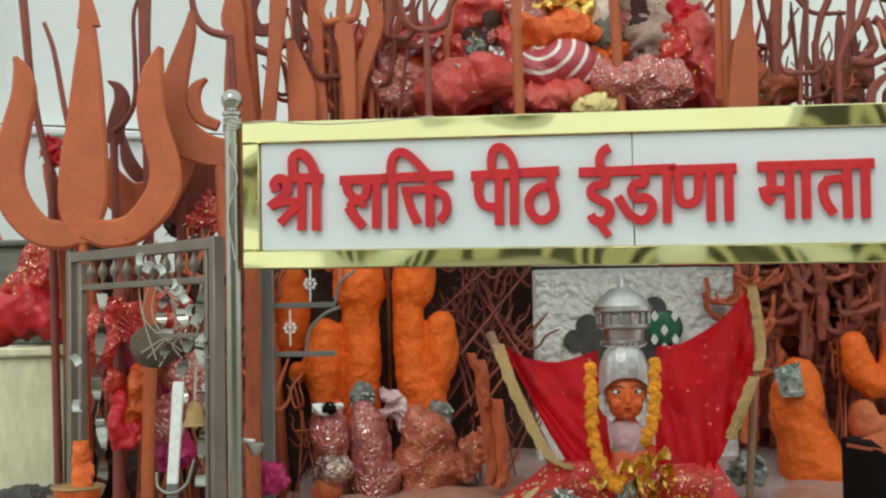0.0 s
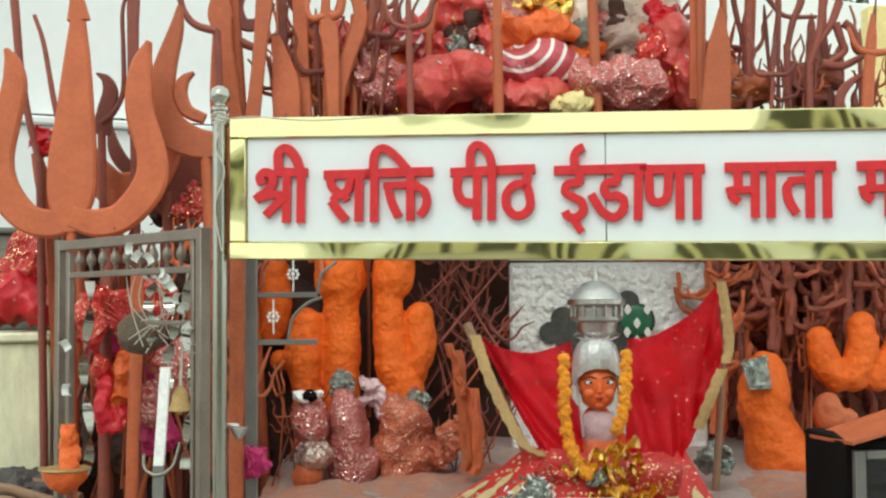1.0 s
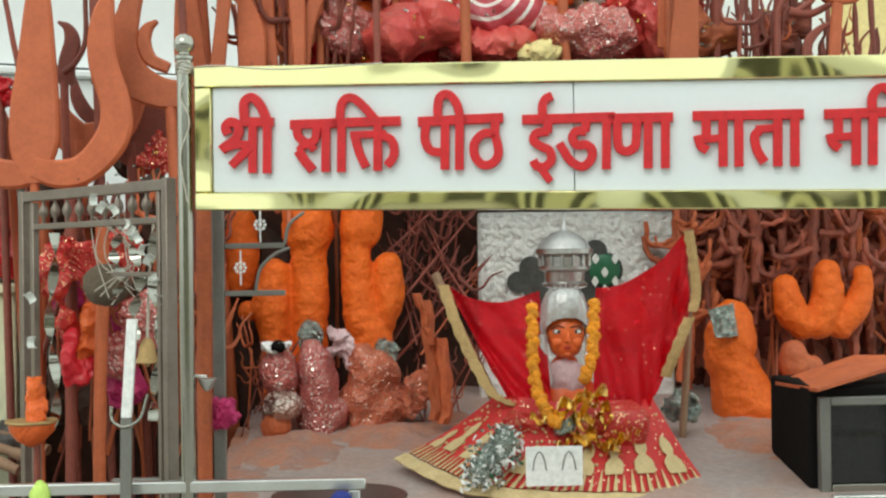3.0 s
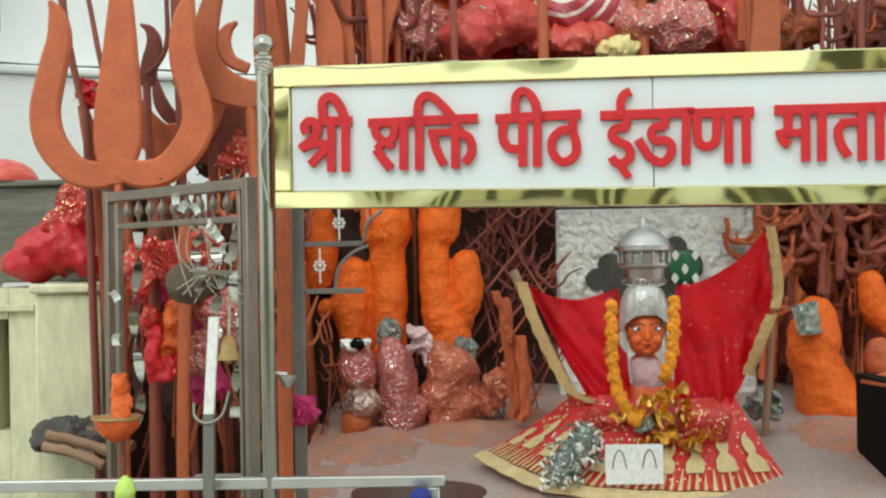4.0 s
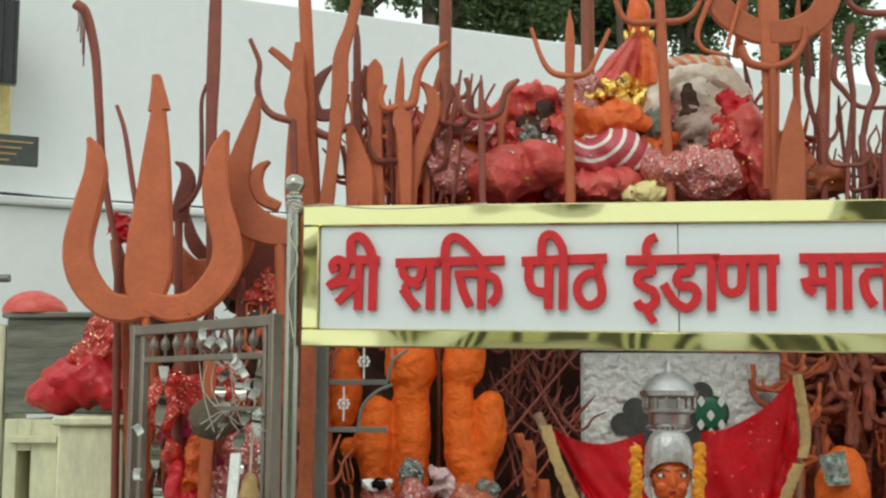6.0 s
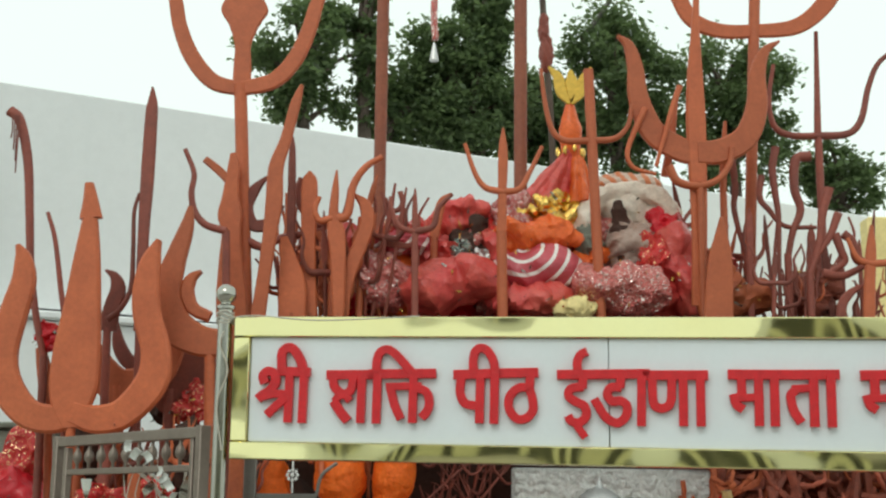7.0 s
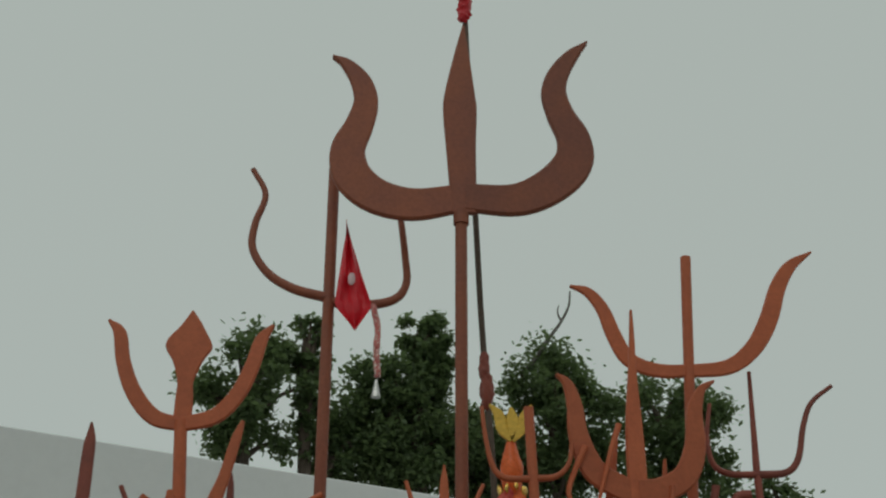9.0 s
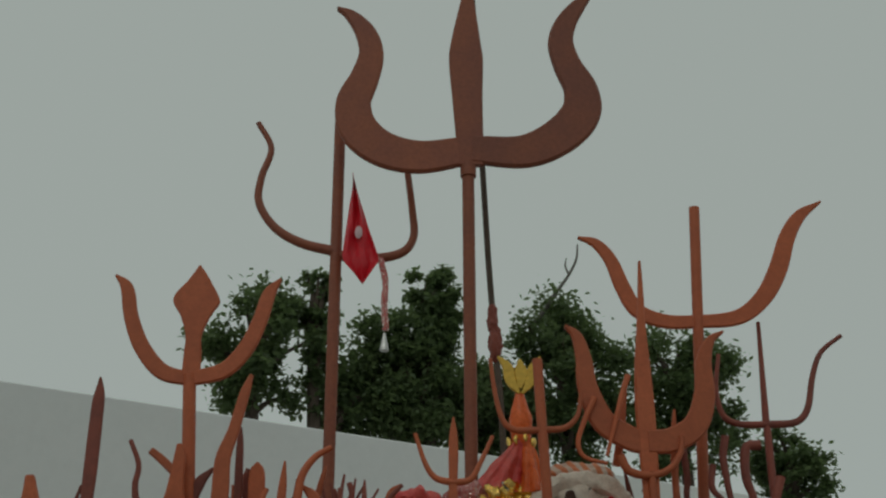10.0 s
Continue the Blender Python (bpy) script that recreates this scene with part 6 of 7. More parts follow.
image("three-lobed stone image coated in bright orange paste", 6.7, [[(2.064, 1.423, 0.065, 0.065), (2.076, 1.354, 0.078, 0.078), (2.102, 1.280, 0.082, 0.082), (2.158, 1.218, 0.075, 0.075)],
    [(2.288, 1.491, 0.072, 0.072), (2.294, 1.402, 0.081, 0.081), (2.276, 1.312, 0.085, 0.085), (2.235, 1.222, 0.085, 0.085)],
    [(2.478, 1.482, 0.049, 0.049), (2.472, 1.383, 0.062, 0.062), (2.425, 1.292, 0.072, 0.072), (2.348, 1.215, 0.072, 0.072)]], 0.14, 35, M_SINDOOR, 0.012)
image("small round stone coated in dull orange paste", 6.55, [[(2.058, 1.069, 0.080, 0.080), (2.074, 1.005, 0.089, 0.089), (2.143, 1.020, 0.061, 0.061)]], 0.12, 36, M_SINDOOR_DULL)
image("low stone image smeared with orange paste", 6.3, [[(-0.567, 0.783, 0.074, 0.074), (-0.569, 0.683, 0.084, 0.084)]], 0.12, 37, M_SINDOOR_DULL)
for name, lab, m, y, sp, d, seed, am in (
    ("foil_patch", "green and silver foil patch on the image", M_TINFOIL, 6.55, [(-0.404, 1.224, 0.059, 0.063), (-0.411, 1.154, 0.059, 0.070)], 0.035, 41, 0.008),
    ("foil_patch", "green and silver foil patch on the image", M_TINFOIL, 6.52, [(-0.047, 1.141, 0.056, 0.045), (-0.018, 1.066, 0.049, 0.073)], 0.035, 42, 0.012),
    ("pink_tinsel", "pale pink tinsel cloth scrap", M_LILAC, 6.5, [(-0.284, 1.200, 0.052, 0.045), (-0.241, 1.147, 0.069, 0.052), (-0.181, 1.112, 0.069, 0.045)], 0.05, 44, 0.03),
    ("foil_wrapped_stone", "small rounded image wrapped in pink foil", M_PINKTINSEL, 6.4, [(-0.554, 1.056, 0.082, 0.095), (-0.551, 0.989, 0.075, 0.061)], 0.11, 45, 0.008),
    ("white_band", "pale ribbon tied round a small image", M_WHITE, 6.33, [(-0.594, 1.173, 0.044, 0.027), (-0.519, 1.182, 0.030, 0.020)], 0.03, 46, 0.008),
    ("wrapped_pot", "small pot wrapped in silver-pink foil", M_TINFOILPINK, 6.3, [(-0.533, 0.885, 0.087, 0.067)], 0.11, 47, 0.008),
    ("tinsel_figure", "slim image hung with pink and silver foil flecks", M_PINKTINSEL, 6.45, [(-0.388, 1.050, 0.069, 0.144), (-0.379, 0.931, 0.079, 0.172), (-0.353, 0.794, 0.100, 0.120)], 0.11, 48, 0.028),
    ("tinsel_figure", "image hung with orange paste and foil flecks", M_PASTE_TINSEL, 6.5, [(-0.139, 1.043, 0.087, 0.128), (-0.062, 1.008, 0.093, 0.128), (-0.114, 0.888, 0.128, 0.121), (-0.037, 0.853, 0.111, 0.104), (-0.098, 0.768, 0.131, 0.087)], 0.11, 49, 0.035),
    ("tinsel_clump", "clump of grey silver tinsel", M_TINFOIL, 6.2, [(1.415, 0.876, 0.067, 0.054), (1.362, 0.862, 0.045, 0.039)], 0.06, 50, 0.03),
    ("magenta_cloth", "magenta cloth scrap tied to the grille", M_MAGENTA, 5.25, B([(-0.684, 0.98, 0.039), (-0.684, 0.98, 0.055)]), 0.04, 51, 0.02),
    ("red_packet", "red and gold offering packet hanging behind the gate", M_REDGOLD, 5.8, [(-1.481, 1.497, 0.046, 0.102), (-1.446, 1.326, 0.059, 0.086), (-1.520, 1.560, 0.031, 0.062)], 0.07, 52, 0.03),
    ("red_packet", "glossy red offering packet hanging behind the gate", M_RED, 5.75, [(-1.414, 1.167, 0.043, 0.110), (-1.359, 1.113, 0.043, 0.070)], 0.06, 53, 0.02),
    ("pink_packet", "pink and silver offering cloth behind the gate", M_PINKTINSEL, 5.85, B([(-1.116, 1.317, 0.092), (-1.116, 1.317, 0.118), (-1.207, 1.166, 0.067), (-1.207, 1.166, 0.113)]), 0.08, 54, 0.03),
    ("red_packet", "red and gold offering cloth behind the gate", M_REDGOLD, 5.9, B([(-1.248, 1.65, 0.114), (-1.248, 1.65, 0.13), (-1.464, 1.654, 0.104), (-1.464, 1.654, 0.104), (-1.343, 1.242, 0.078), (-1.343, 1.242, 0.13)]), 0.08, 55, 0.04),
    ("coconut", "dried grey-brown coconut husk hung on the gate", M_PELT, 5.4, [(-1.176, 1.500, 0.089, 0.080)], 0.12, 56, 0.006),
    ("dark_band", "black ribbon tied round a small image", M_MATTBLACK, 6.32, [(-0.556, 1.173, 0.037, 0.024)], 0.04, 146, 0.006),
    ("tinsel_clump", "clump of dull red twigs and tinsel", M_PASTE_TINSEL, 6.45, [(0.109, 0.874, 0.069, 0.096), (0.161, 0.959, 0.052, 0.079)], 0.08, 149, 0.03),
    ("orange_packet", "orange offering cloth hanging behind the gate", M_ORCLOTH, 5.78, [(-1.342, 1.296, 0.040, 0.108), (-1.366, 1.203, 0.037, 0.077)], 0.06, 153, 0.02),
    ("dark_cloth", "dark purple shaded cloth behind the bell", M_MAGENTA, 5.9, B([(-1.206, 1.06, 0.078), (-1.206, 1.06, 0.13)]), 0.06, 57, 0.02),
):
    bundle(name, lab, m, y, sp, d, seed, am)

bm = bmesh.new()
fa, fb, fc, fd = [(1.593, 1.318), (1.721, 1.351), (1.745, 1.184), (1.633, 1.175)]
rows = []
for i in range(13):
    u = i / 12
    rows.append([])
    for j in range(13):
        w = j / 12
        x = (fa[0] * (1 - w) + fb[0] * w) * (1 - u) + (fd[0] * (1 - w) + fc[0] * w) * u
        z = (fa[1] * (1 - w) + fb[1] * w) * (1 - u) + (fd[1] * (1 - w) + fc[1] * w) * u
        rows[-1].append((x, 6.43 + 0.10 * (w - 0.5) ** 2 + 0.012 * noise.noise(Vector((x * 50, z * 50, 1))), z))
shell(bm, rows, 0.003)
solo("foil_patch", bm, M_TINFOIL, "square of crinkled silver foil stuck on the image", "foil")

# clutter behind the gate, dark lumps mixed in
rnd = random.Random(91)
for k, (x, z) in enumerate([(-1.658, 1.74), (-1.607, 1.549), (-1.469, 1.737), (-1.418, 1.573), (-1.312, 1.408), (-1.269, 1.598), (-1.146, 1.677), (-1.122, 1.46), (-1.448, 1.356), (-1.666, 1.197), (-1.316, 1.191), (-1.154, 1.161), (-1.561, 1.033), (-1.427, 0.976), (-1.226, 1.76), (-1.629, 1.875), (-1.116, 1.867)]):
    m, lab = rnd.choice(((M_REDGOLD, "old red offering cloth flecked with gold behind the gate"), (M_SINDOOR_DULL, "offering lump dulled with orange paste behind the gate"),
                         (M_DARK, "sooty old offering cloth behind the gate"), (M_MAGENTA, "dark magenta offering cloth behind the gate"), (M_DARK, "sooty old offering cloth behind the gate")))
    rx, rz = rnd.uniform(0.07, 0.12), rnd.uniform(0.10, 0.18)
    bundle("offering_cloth", lab, m, 6.25 + rnd.uniform(-0.15, 0.2), [(x, z, rx, rz), (x + rnd.uniform(-0.05, 0.05), z - 0.08, rx * 0.8, rz * 0.8)], 0.08, 700 + k, 0.035, sub=4)

# orange powder lying in low soft heaps on the platform
def platform_level(y):
    return 0.55 + 0.35 * (y - 4.98) / 2.47


for k, (px_, py_, ra, rb, hh) in enumerate(((-0.48, 6.1, 0.30, 0.42, 0.05), (0.02, 6.3, 0.42, 0.34, 0.045), (1.78, 6.15, 0.34, 0.45, 0.06), (2.1, 6.3, 0.30, 0.36, 0.05), (0.35, 6.5, 0.30, 0.22, 0.04), (-0.62, 5.6, 0.14, 0.4, 0.02))):
    b = bmesh.new()
    n = 30
    rows = []
    for i in range(n + 1):
        rows.append([])
        for j in range(n + 1):
            u, w = 2 * i / n - 1, 2 * j / n - 1
            x, y = px_ + ra * u, py_ + rb * w
            d = math.hypot(u, w)
            h = hh * (max(0.0, 1 - d * d) ** 1.5) * (1 + 0.8 * noise.noise(Vector((x * 9, y * 9, k)))) + 0.012 * noise.noise(Vector((x * 16, y * 16, k + 3))) - 0.012
            rows[-1].append(b.verts.new((x, y, platform_level(y) + h)))
    for i in range(n):
        for j in range(n):
            b.faces.new((rows[i][j], rows[i + 1][j], rows[i + 1][j + 1], rows[i][j + 1]))
    solo("powder_mound", b, M_POWDER, "low heap of dull orange powder spilt over the stone platform", "powder", "powder mounds")

# vermilion poles behind the gate and the board post
for k, (pts, r, m) in enumerate((([(-1.26, 5.7, 1.476), (-1.277, 5.7, 0.981), (-1.29, 5.7, 0.486)], 0.028, M_ORANGE), ([(-0.746, 5.2, 1.786), (-0.75, 5.2, 1.254), (-0.754, 5.2, 0.575)], 0.030, M_SINDOOR_DULL),
                                 ([(-0.929, 5.4, 1.337), (-0.935, 5.4, 1.009), (-0.937, 5.4, 0.539)], 0.026, M_MAROON), ([(-1.468, 6, 1.654), (-1.474, 6, 0.951), (-1.483, 6, 0.43)], 0.028, M_MAROON),
                                 ([(-1.619, 6.1, 1.631), (-1.641, 6.1, 1.075), (-1.654, 6.1, 0.413)], 0.026, M_ORANGE), ([(-1.231, 6.2, 1.678), (-1.259, 6.2, 1.059), (-1.259, 6.2, 0.385)], 0.03, M_MAROON))):
    bm = bmesh.new()
    a, c = pts[0], pts[-1]
    tube(bm, [(a[0], a[1], a[2] + 0.3), a, pts[1], (c[0], c[1], 0.1)], r, 10, 4)
    solo("coated_pole", bm, m, "upright iron pole coated in orange paste", "pole", "coated poles by the gate")
# orange strips hanging beside the image
for k, (pts, w) in enumerate((([(0.160, 1.391), (0.184, 1.174), (0.210, 0.973), (0.202, 0.806)], 0.055), ([(0.234, 1.206), (0.255, 1.039), (0.260, 0.889), (0.247, 0.789)], 0.05), ([(0.119, 1.425), (0.160, 1.324), (0.176, 1.241), (0.195, 1.173)], 0.03))):
    bm = bmesh.new()
    rows = [[(q[0] + w * d + 0.006 * math.sin(i * 0.9 + k), 6.3 - 0.01 * k - 0.02 * (1 - 4 * d * d) + 0.008 * math.sin(i * 0.6 + 9 * d), q[1]) for d in (-0.5, -0.25, 0, 0.25, 0.5)] for i, q in enumerate(spline(pts, 6))]
    shell(bm, rows, 0.008)
    solo("orange_strip", bm, M_SINDOOR_DULL, "stiff orange-coated cloth strip hanging beside the image", "cloth", "orange strips")

# hanging orange bowl with a gold rim
bx, by, bz = -1.463, 5.3, 0.892
bowl = thing("hanging_bowl", (bx, by, bz), "orange offering bowl with gold rim on a cloth stem", "bowl")
bm = bmesh.new()
lathe(bm, bx, by, bz, [(0.025, -0.035), (0.06, -0.015), (0.088, 0.025), (0.096, 0.062), (0.090, 0.062), (0.07, 0.02), (0.02, 0.0)], 28)
crumple(bm, 0.012, 22, 2)
dish_ = part("dish", bm, M_ORCLOTH, bowl)
bm = bmesh.new()
lathe(bm, bx, by, bz + 0.055, [(0.096, 0), (0.104, 0.006), (0.1, 0.014), (0.094, 0.01)], 28)
crumple(bm, 0.006, 40)
part("rim", bm, M_GOLDTHREAD, dish_)
bm = bmesh.new()
tube(bm, [(bx + 0.01, by, bz + 0.03), (bx + 0.025, by, bz + 0.10), (bx + 0.015, by, bz + 0.16), (bx + 0.02, by, bz + 0.24)], 0.045, 16, 10, taper=0.03)
crumple(bm, 0.018, 18, 3, 0.8)
part("cloth_stem", bm, M_ORCLOTH, bowl)
bm = bmesh.new()
tube(bm, [(bx + 0.02, by, 0.1), (bx + 0.02, by, bz)], 0.014, 8)
part("stand", bm, M_MAROON, bowl)
# brass bell
lx, ly, lz = -0.938, 5, 1.21
bell = thing("brass_bell", (lx, ly, lz), "small brass bell hanging by the gate", "bell")
bm = bmesh.new()
lathe(bm, lx, ly, lz, [(0.046, 0), (0.044, 0.008), (0.034, 0.03), (0.03, 0.06), (0.02, 0.085), (0.006, 0.095)], 20)
cup_ = part("cup", bm, M_GOLDTHREAD, bell)
bm = bmesh.new()
tube(bm, [(lx, ly, lz + 0.09), (lx + 0.01, ly, lz + 0.3), (lx + 0.03, ly, lz + 0.55)], 0.006, 6)
part("cord", bm, M_ROPE, bell)
bm = bmesh.new()
ball(bm, lx, ly, lz - 0.004, 0.012, 0.012, 0.014, 2)
part("clapper", bm, M_GOLDTHREAD, cup_)
# string of white tin pieces on the gate
st = thing("tin_garland", (-0.876, 4.75, 1.246), "string of bent white tin pieces hung on the gate", "garland")
WORLD_AT[st.name] = Vector((-0.876, 4.75, 1.246))
for k, (x, z) in enumerate([(-1.075, 1.824), (-1.052, 1.795), (-1.013, 1.784), (-0.973, 1.735), (-0.955, 1.716), (-0.926, 1.685), (-0.900, 1.639), (-0.882, 1.602), (-0.864, 1.538), (-0.846, 1.489), (-0.836, 1.461), (-1.315, 1.470), (-1.306, 1.308)]):
    # a short tin strip bent into an open loop
    bm = bmesh.new()
    shell(bm, [[(w, 0.018 * math.cos(a), 0.022 * math.sin(a)) for w in (-0.014, 0.014)] for a in [-2.2 + 0.44 * j for j in range(9)]], 0.0015)
    bmesh.ops.transform(bm, matrix=pose(x, 4.76, z, 40 * math.sin(k * 1.3), 35 * math.sin(k * 2.1), 50 * math.cos(k)), verts=bm.verts)
    part("tin_piece", bm, M_DIAMOND, st)
bm = bmesh.new()
for k in range(9):
    a = Vector((-1.109, 5.2, 1.712))
    random.seed(60 + k)
    tube(bm, [a + Vector((random.uniform(-0.1, 0.1), 0, random.uniform(0, 0.1))), a + Vector((random.uniform(-0.12, 0.12), -0.02, -0.1)), a + Vector((random.uniform(-0.14, 0.14), 0, random.uniform(-0.3, -0.15)))], 0.0025, 5, 4)
solo("thread_tangle", bm, M_ROPE, "tangle of pale threads tied to the gate", "thread")
bm = bmesh.new()
cx, cy, cz = -0.658, 4.62, 1.156
tube(bm, [(cx, cy, cz + 0.03), (POST_X, cy, cz + 0.035)], 0.006, 6)
lathe(bm, cx, cy, cz - 0.02, [(0.008, 0), (0.02, 0.015), (0.034, 0.04), (0.034, 0.044)], 12)
solo("tin_cup", bm, M_SILVERPLAIN, "tiny white metal cup hung by the post", "cup")
bundle("ash_mound", "low heap of dark ash and husks under the logs", M_ASH, 6.25, [(-1.929, 0.779, 0.166, 0.043), (-2.022, 0.737, 0.100, 0.040), (-1.801, 0.763, 0.100, 0.047)], 0.2, 172, 0.03)
# log ends behind the gate
for k, (a, c) in enumerate(([(-1.987, 6, 0.797), (-1.609, 5.9, 0.701)], [(-1.997, 6.2, 0.805), (-1.609, 6.1, 0.723)], [(-1.967, 5.9, 0.753), (-1.66, 5.8, 0.678)])):
    bm = bmesh.new()
    tube(bm, [a, tuple((Vector(a) + Vector(c)) / 2 + Vector((0, 0, 0.012))), c], 0.024, 10)
    crumple(bm, 0.012, 18, k)
    solo("log", bm, M_WOOD, "cut firewood log lying by the pedestal", "log", "firewood logs")

# ---- the shrine image ----
# embossed silver board
SBX0, SBX1 = 0.473, 1.543
SBZ = 1.838
sb = thing("silver_board", ((SBX0 + SBX1) / 2, 7.0, 0.7), "embossed silver back board with a lobed niche", "board")
bm = bmesh.new()
box(bm, SBX0, SBX1, 7.0, 7.06, 0.7, SBZ, 0.01)
part("sheet", bm, M_SILVER, sb)
bm = bmesh.new()
rows = []
for i in range(70):
    rows.append([])
    for k in range(110):
        x, z = SBX0 + 0.015 + (SBX1 - SBX0 - 0.03) * k / 109, 1.2 + (SBZ - 1.215) * i / 69
        q = Vector((x * 16, z * 16, 3))
        rows[-1].append((x, 6.992 - 0.03 * abs(noise.noise(q)) - 0.02 * abs(noise.noise(q * 2.2)), z))
shell(bm, rows, 0.003)
part("repousse_sheet", bm, M_SILVER, sb, "beaten silver relief")
# the niche is drawn with flat dark grey discs on the sheet
for k, (x, z, r) in enumerate([(0.935, 1.594, 0.282), (0.757, 1.531, 0.134), (0.685, 1.457, 0.119), (1.109, 1.621, 0.126), (1.159, 1.518, 0.193), (0.812, 1.447, 0.223), (0.933, 1.445, 0.371), (1.074, 1.444, 0.223)]):
    bm = lathe(bmesh.new(), 0, 0, 0, [(r / 2, 0), (r / 2, 0.012)], 24)
    bmesh.ops.transform(bm, matrix=pose(x, 6.975 - 0.0012 * k, z, 90), verts=bm.verts)
    part("niche_lobe", bm, M_NICHE, sb, "dark lobe of the niche")
for x, z, r in [(1.154, 1.518, 0.174)]:
    part("green_panel", ball(bmesh.new(), x, 6.945, z, r / 2, 0.012, r / 2, 3), M_GREEN, sb, "green enamel inlay")
for x, z in [(1.151, 1.506), (1.098, 1.458), (1.208, 1.457), (1.150, 1.413), (1.102, 1.580), (1.208, 1.579)]:
    bm = ribbon(bmesh.new(), [(x, z - 0.028, 0.004), (x, z, 0.04), (x, z + 0.028, 0.004)], 6.925, 0.008, 2)
    part("diamond_inlay", bm, M_DIAMOND, sb, "white diamond inlay")
# silver canopy dome
dx, dy, dz = 0.855, 6.35, 1.446
dome = thing("silver_canopy", (dx, dy, dz), "tarnished silver domed canopy above the image", "canopy")
W_ = 0.134
for nm, prof in (("lower_tier", [(W_ * 0.80, 0.0), (W_ * 0.85, 0.015), (W_ * 0.72, 0.03), (W_ * 0.74, 0.085), (W_ * 0.95, 0.10), (W_ * 0.95, 0.115)]),
                 ("upper_tier", [(W_ * 0.86, 0.117), (W_ * 0.88, 0.17), (W_ * 1.06, 0.19), (W_ * 1.06, 0.215)]),
                 ("dome", [(W_ * 0.98, 0.217), (W_ * 0.86, 0.255), (W_ * 0.6, 0.29), (W_ * 0.3, 0.315), (W_ * 0.14, 0.33), (W_ * 0.06, 0.36), (0.003, 0.385)])):
    part(nm, lathe(bmesh.new(), dx, dy, dz, [(r, h * 0.86) for r, h in prof], 28), M_SILVERPLAIN if nm != "dome" else M_PALEMETAL, dome)
for k in range(14):
    a = 2 * math.pi * k / 14
    part("baluster", tube(bmesh.new(), [(dx + W_ * 0.93 * math.cos(a), dy + W_ * 0.93 * math.sin(a), dz + 0.102), (dx + W_ * 0.93 * math.cos(a), dy + W_ * 0.93 * math.sin(a), dz + 0.162)], 0.007, 6), M_SILVERPLAIN, dome)
bm = bmesh.new()
tube(bm, [(dx, dy + 0.02, 0.6), (dx, dy + 0.02, dz + 0.002)], 0.03, 10)
part("support", bm, M_SILVERPLAIN, dome)

# the image itself: head, neck and body as one plain form
hx, hy, hz = 0.787, 5.85, 1.238
bm = bmesh.new()
FACE_PAINT = [M_FACE, M_WHITE, M_BLACK, M_LIP]


def face_piece(paint, build):
    before = set(bm.faces)
    build()
    for f in bm.faces:
        if f not in before:
            f.material_index = paint


def head_form():
    ball(bm, hx, hy, hz + 0.012, 0.089, 0.084, 0.098, 4)
    ball(bm, hx, hy - 0.012, hz - 0.045, 0.074, 0.066, 0.060, 4)
    for sx in (-1, 1):
        ball(bm, hx + sx * 0.036, hy - 0.045, hz - 0.03, 0.034, 0.034, 0.032, 3)
    ball(bm, hx, hy - 0.082, hz - 0.022, 0.0125, 0.014, 0.012, 3)
    tube(bm, [(hx, hy - 0.078, hz + 0.022), (hx, hy - 0.084, hz), (hx, hy - 0.088, hz - 0.018)], 0.006, 8, taper=0.009)
    ball(bm, hx, hy - 0.056, hz - 0.082, 0.022, 0.016, 0.014, 3)
    ball(bm, hx, hy + 0.02, hz - 0.17, 0.07, 0.06, 0.09, 3)
    ball(bm, hx, hy + 0.05, hz - 0.40, 0.2, 0.13, 0.24, 3)


face_piece(0, head_form)
face_piece(2, lambda: ball(bm, hx, hy + 0.016, hz + 0.034, 0.088, 0.080, 0.090, 4))
for sx in (-1, 1):
    ex, ez = hx + sx * 0.041, hz + 0.019
    face_piece(2, lambda: ball(bm, ex, hy - 0.0685, ez + 0.001, 0.026, 0.0075, 0.0135, 3))
    face_piece(1, lambda: ball(bm, ex, hy - 0.0715, ez, 0.0215, 0.0075, 0.0098, 3))
    face_piece(2, lambda: ball(bm, ex - sx * 0.002, hy - 0.0765, ez + 0.001, 0.0075, 0.005, 0.0078, 3))
    face_piece(2, lambda: tube(bm, [(hx + sx * 0.072, hy - 0.048, hz + 0.030), (hx + sx * 0.045, hy - 0.074, hz + 0.046), (hx + sx * 0.012, hy - 0.084, hz + 0.038)], 0.0035, 6, taper=0.002))
face_piece(3, lambda: ball(bm, hx, hy - 0.073, hz - 0.050, 0.022, 0.010, 0.0045, 3))
face_piece(3, lambda: ball(bm, hx, hy - 0.072, hz - 0.0575, 0.016, 0.010, 0.0045, 3))
solo("shrine_image", bm, FACE_PAINT, "small seated shrine image with an orange head and painted eyes", "statue")
# crown: a ribbed silver cap that comes down beside the cheeks
crown = thing("headdress", (hx, hy, hz + 0.04), "embossed silver crown with a tufted top and side lappets", "crown")
bm = bmesh.new()
rows = []
for i in range(23):
    f = i / 22
    row = []
    for j in range(81):
        a = -2.1 + 4.2 * j / 80
        r = 0.122 * max(0.0, math.cos(f * 1.42)) ** 0.62 * (1 + 0.022 * math.cos(a * 15) * (1 - f))
        z0 = hz + 0.082 - 0.125 * min(1.0, abs(a) / 1.35) ** 2.4
        row.append((hx + r * math.sin(a), hy + 0.02 - 0.92 * r * math.cos(a), z0 + (hz + 0.215 - z0) * math.sin(f * 1.571)))
    rows.append(row)
shell(bm, rows, 0.007)
crumple(bm, 0.007, 60)
plate_ = part("front_plate", bm, M_PALEMETAL, crown)
bm = bmesh.new()
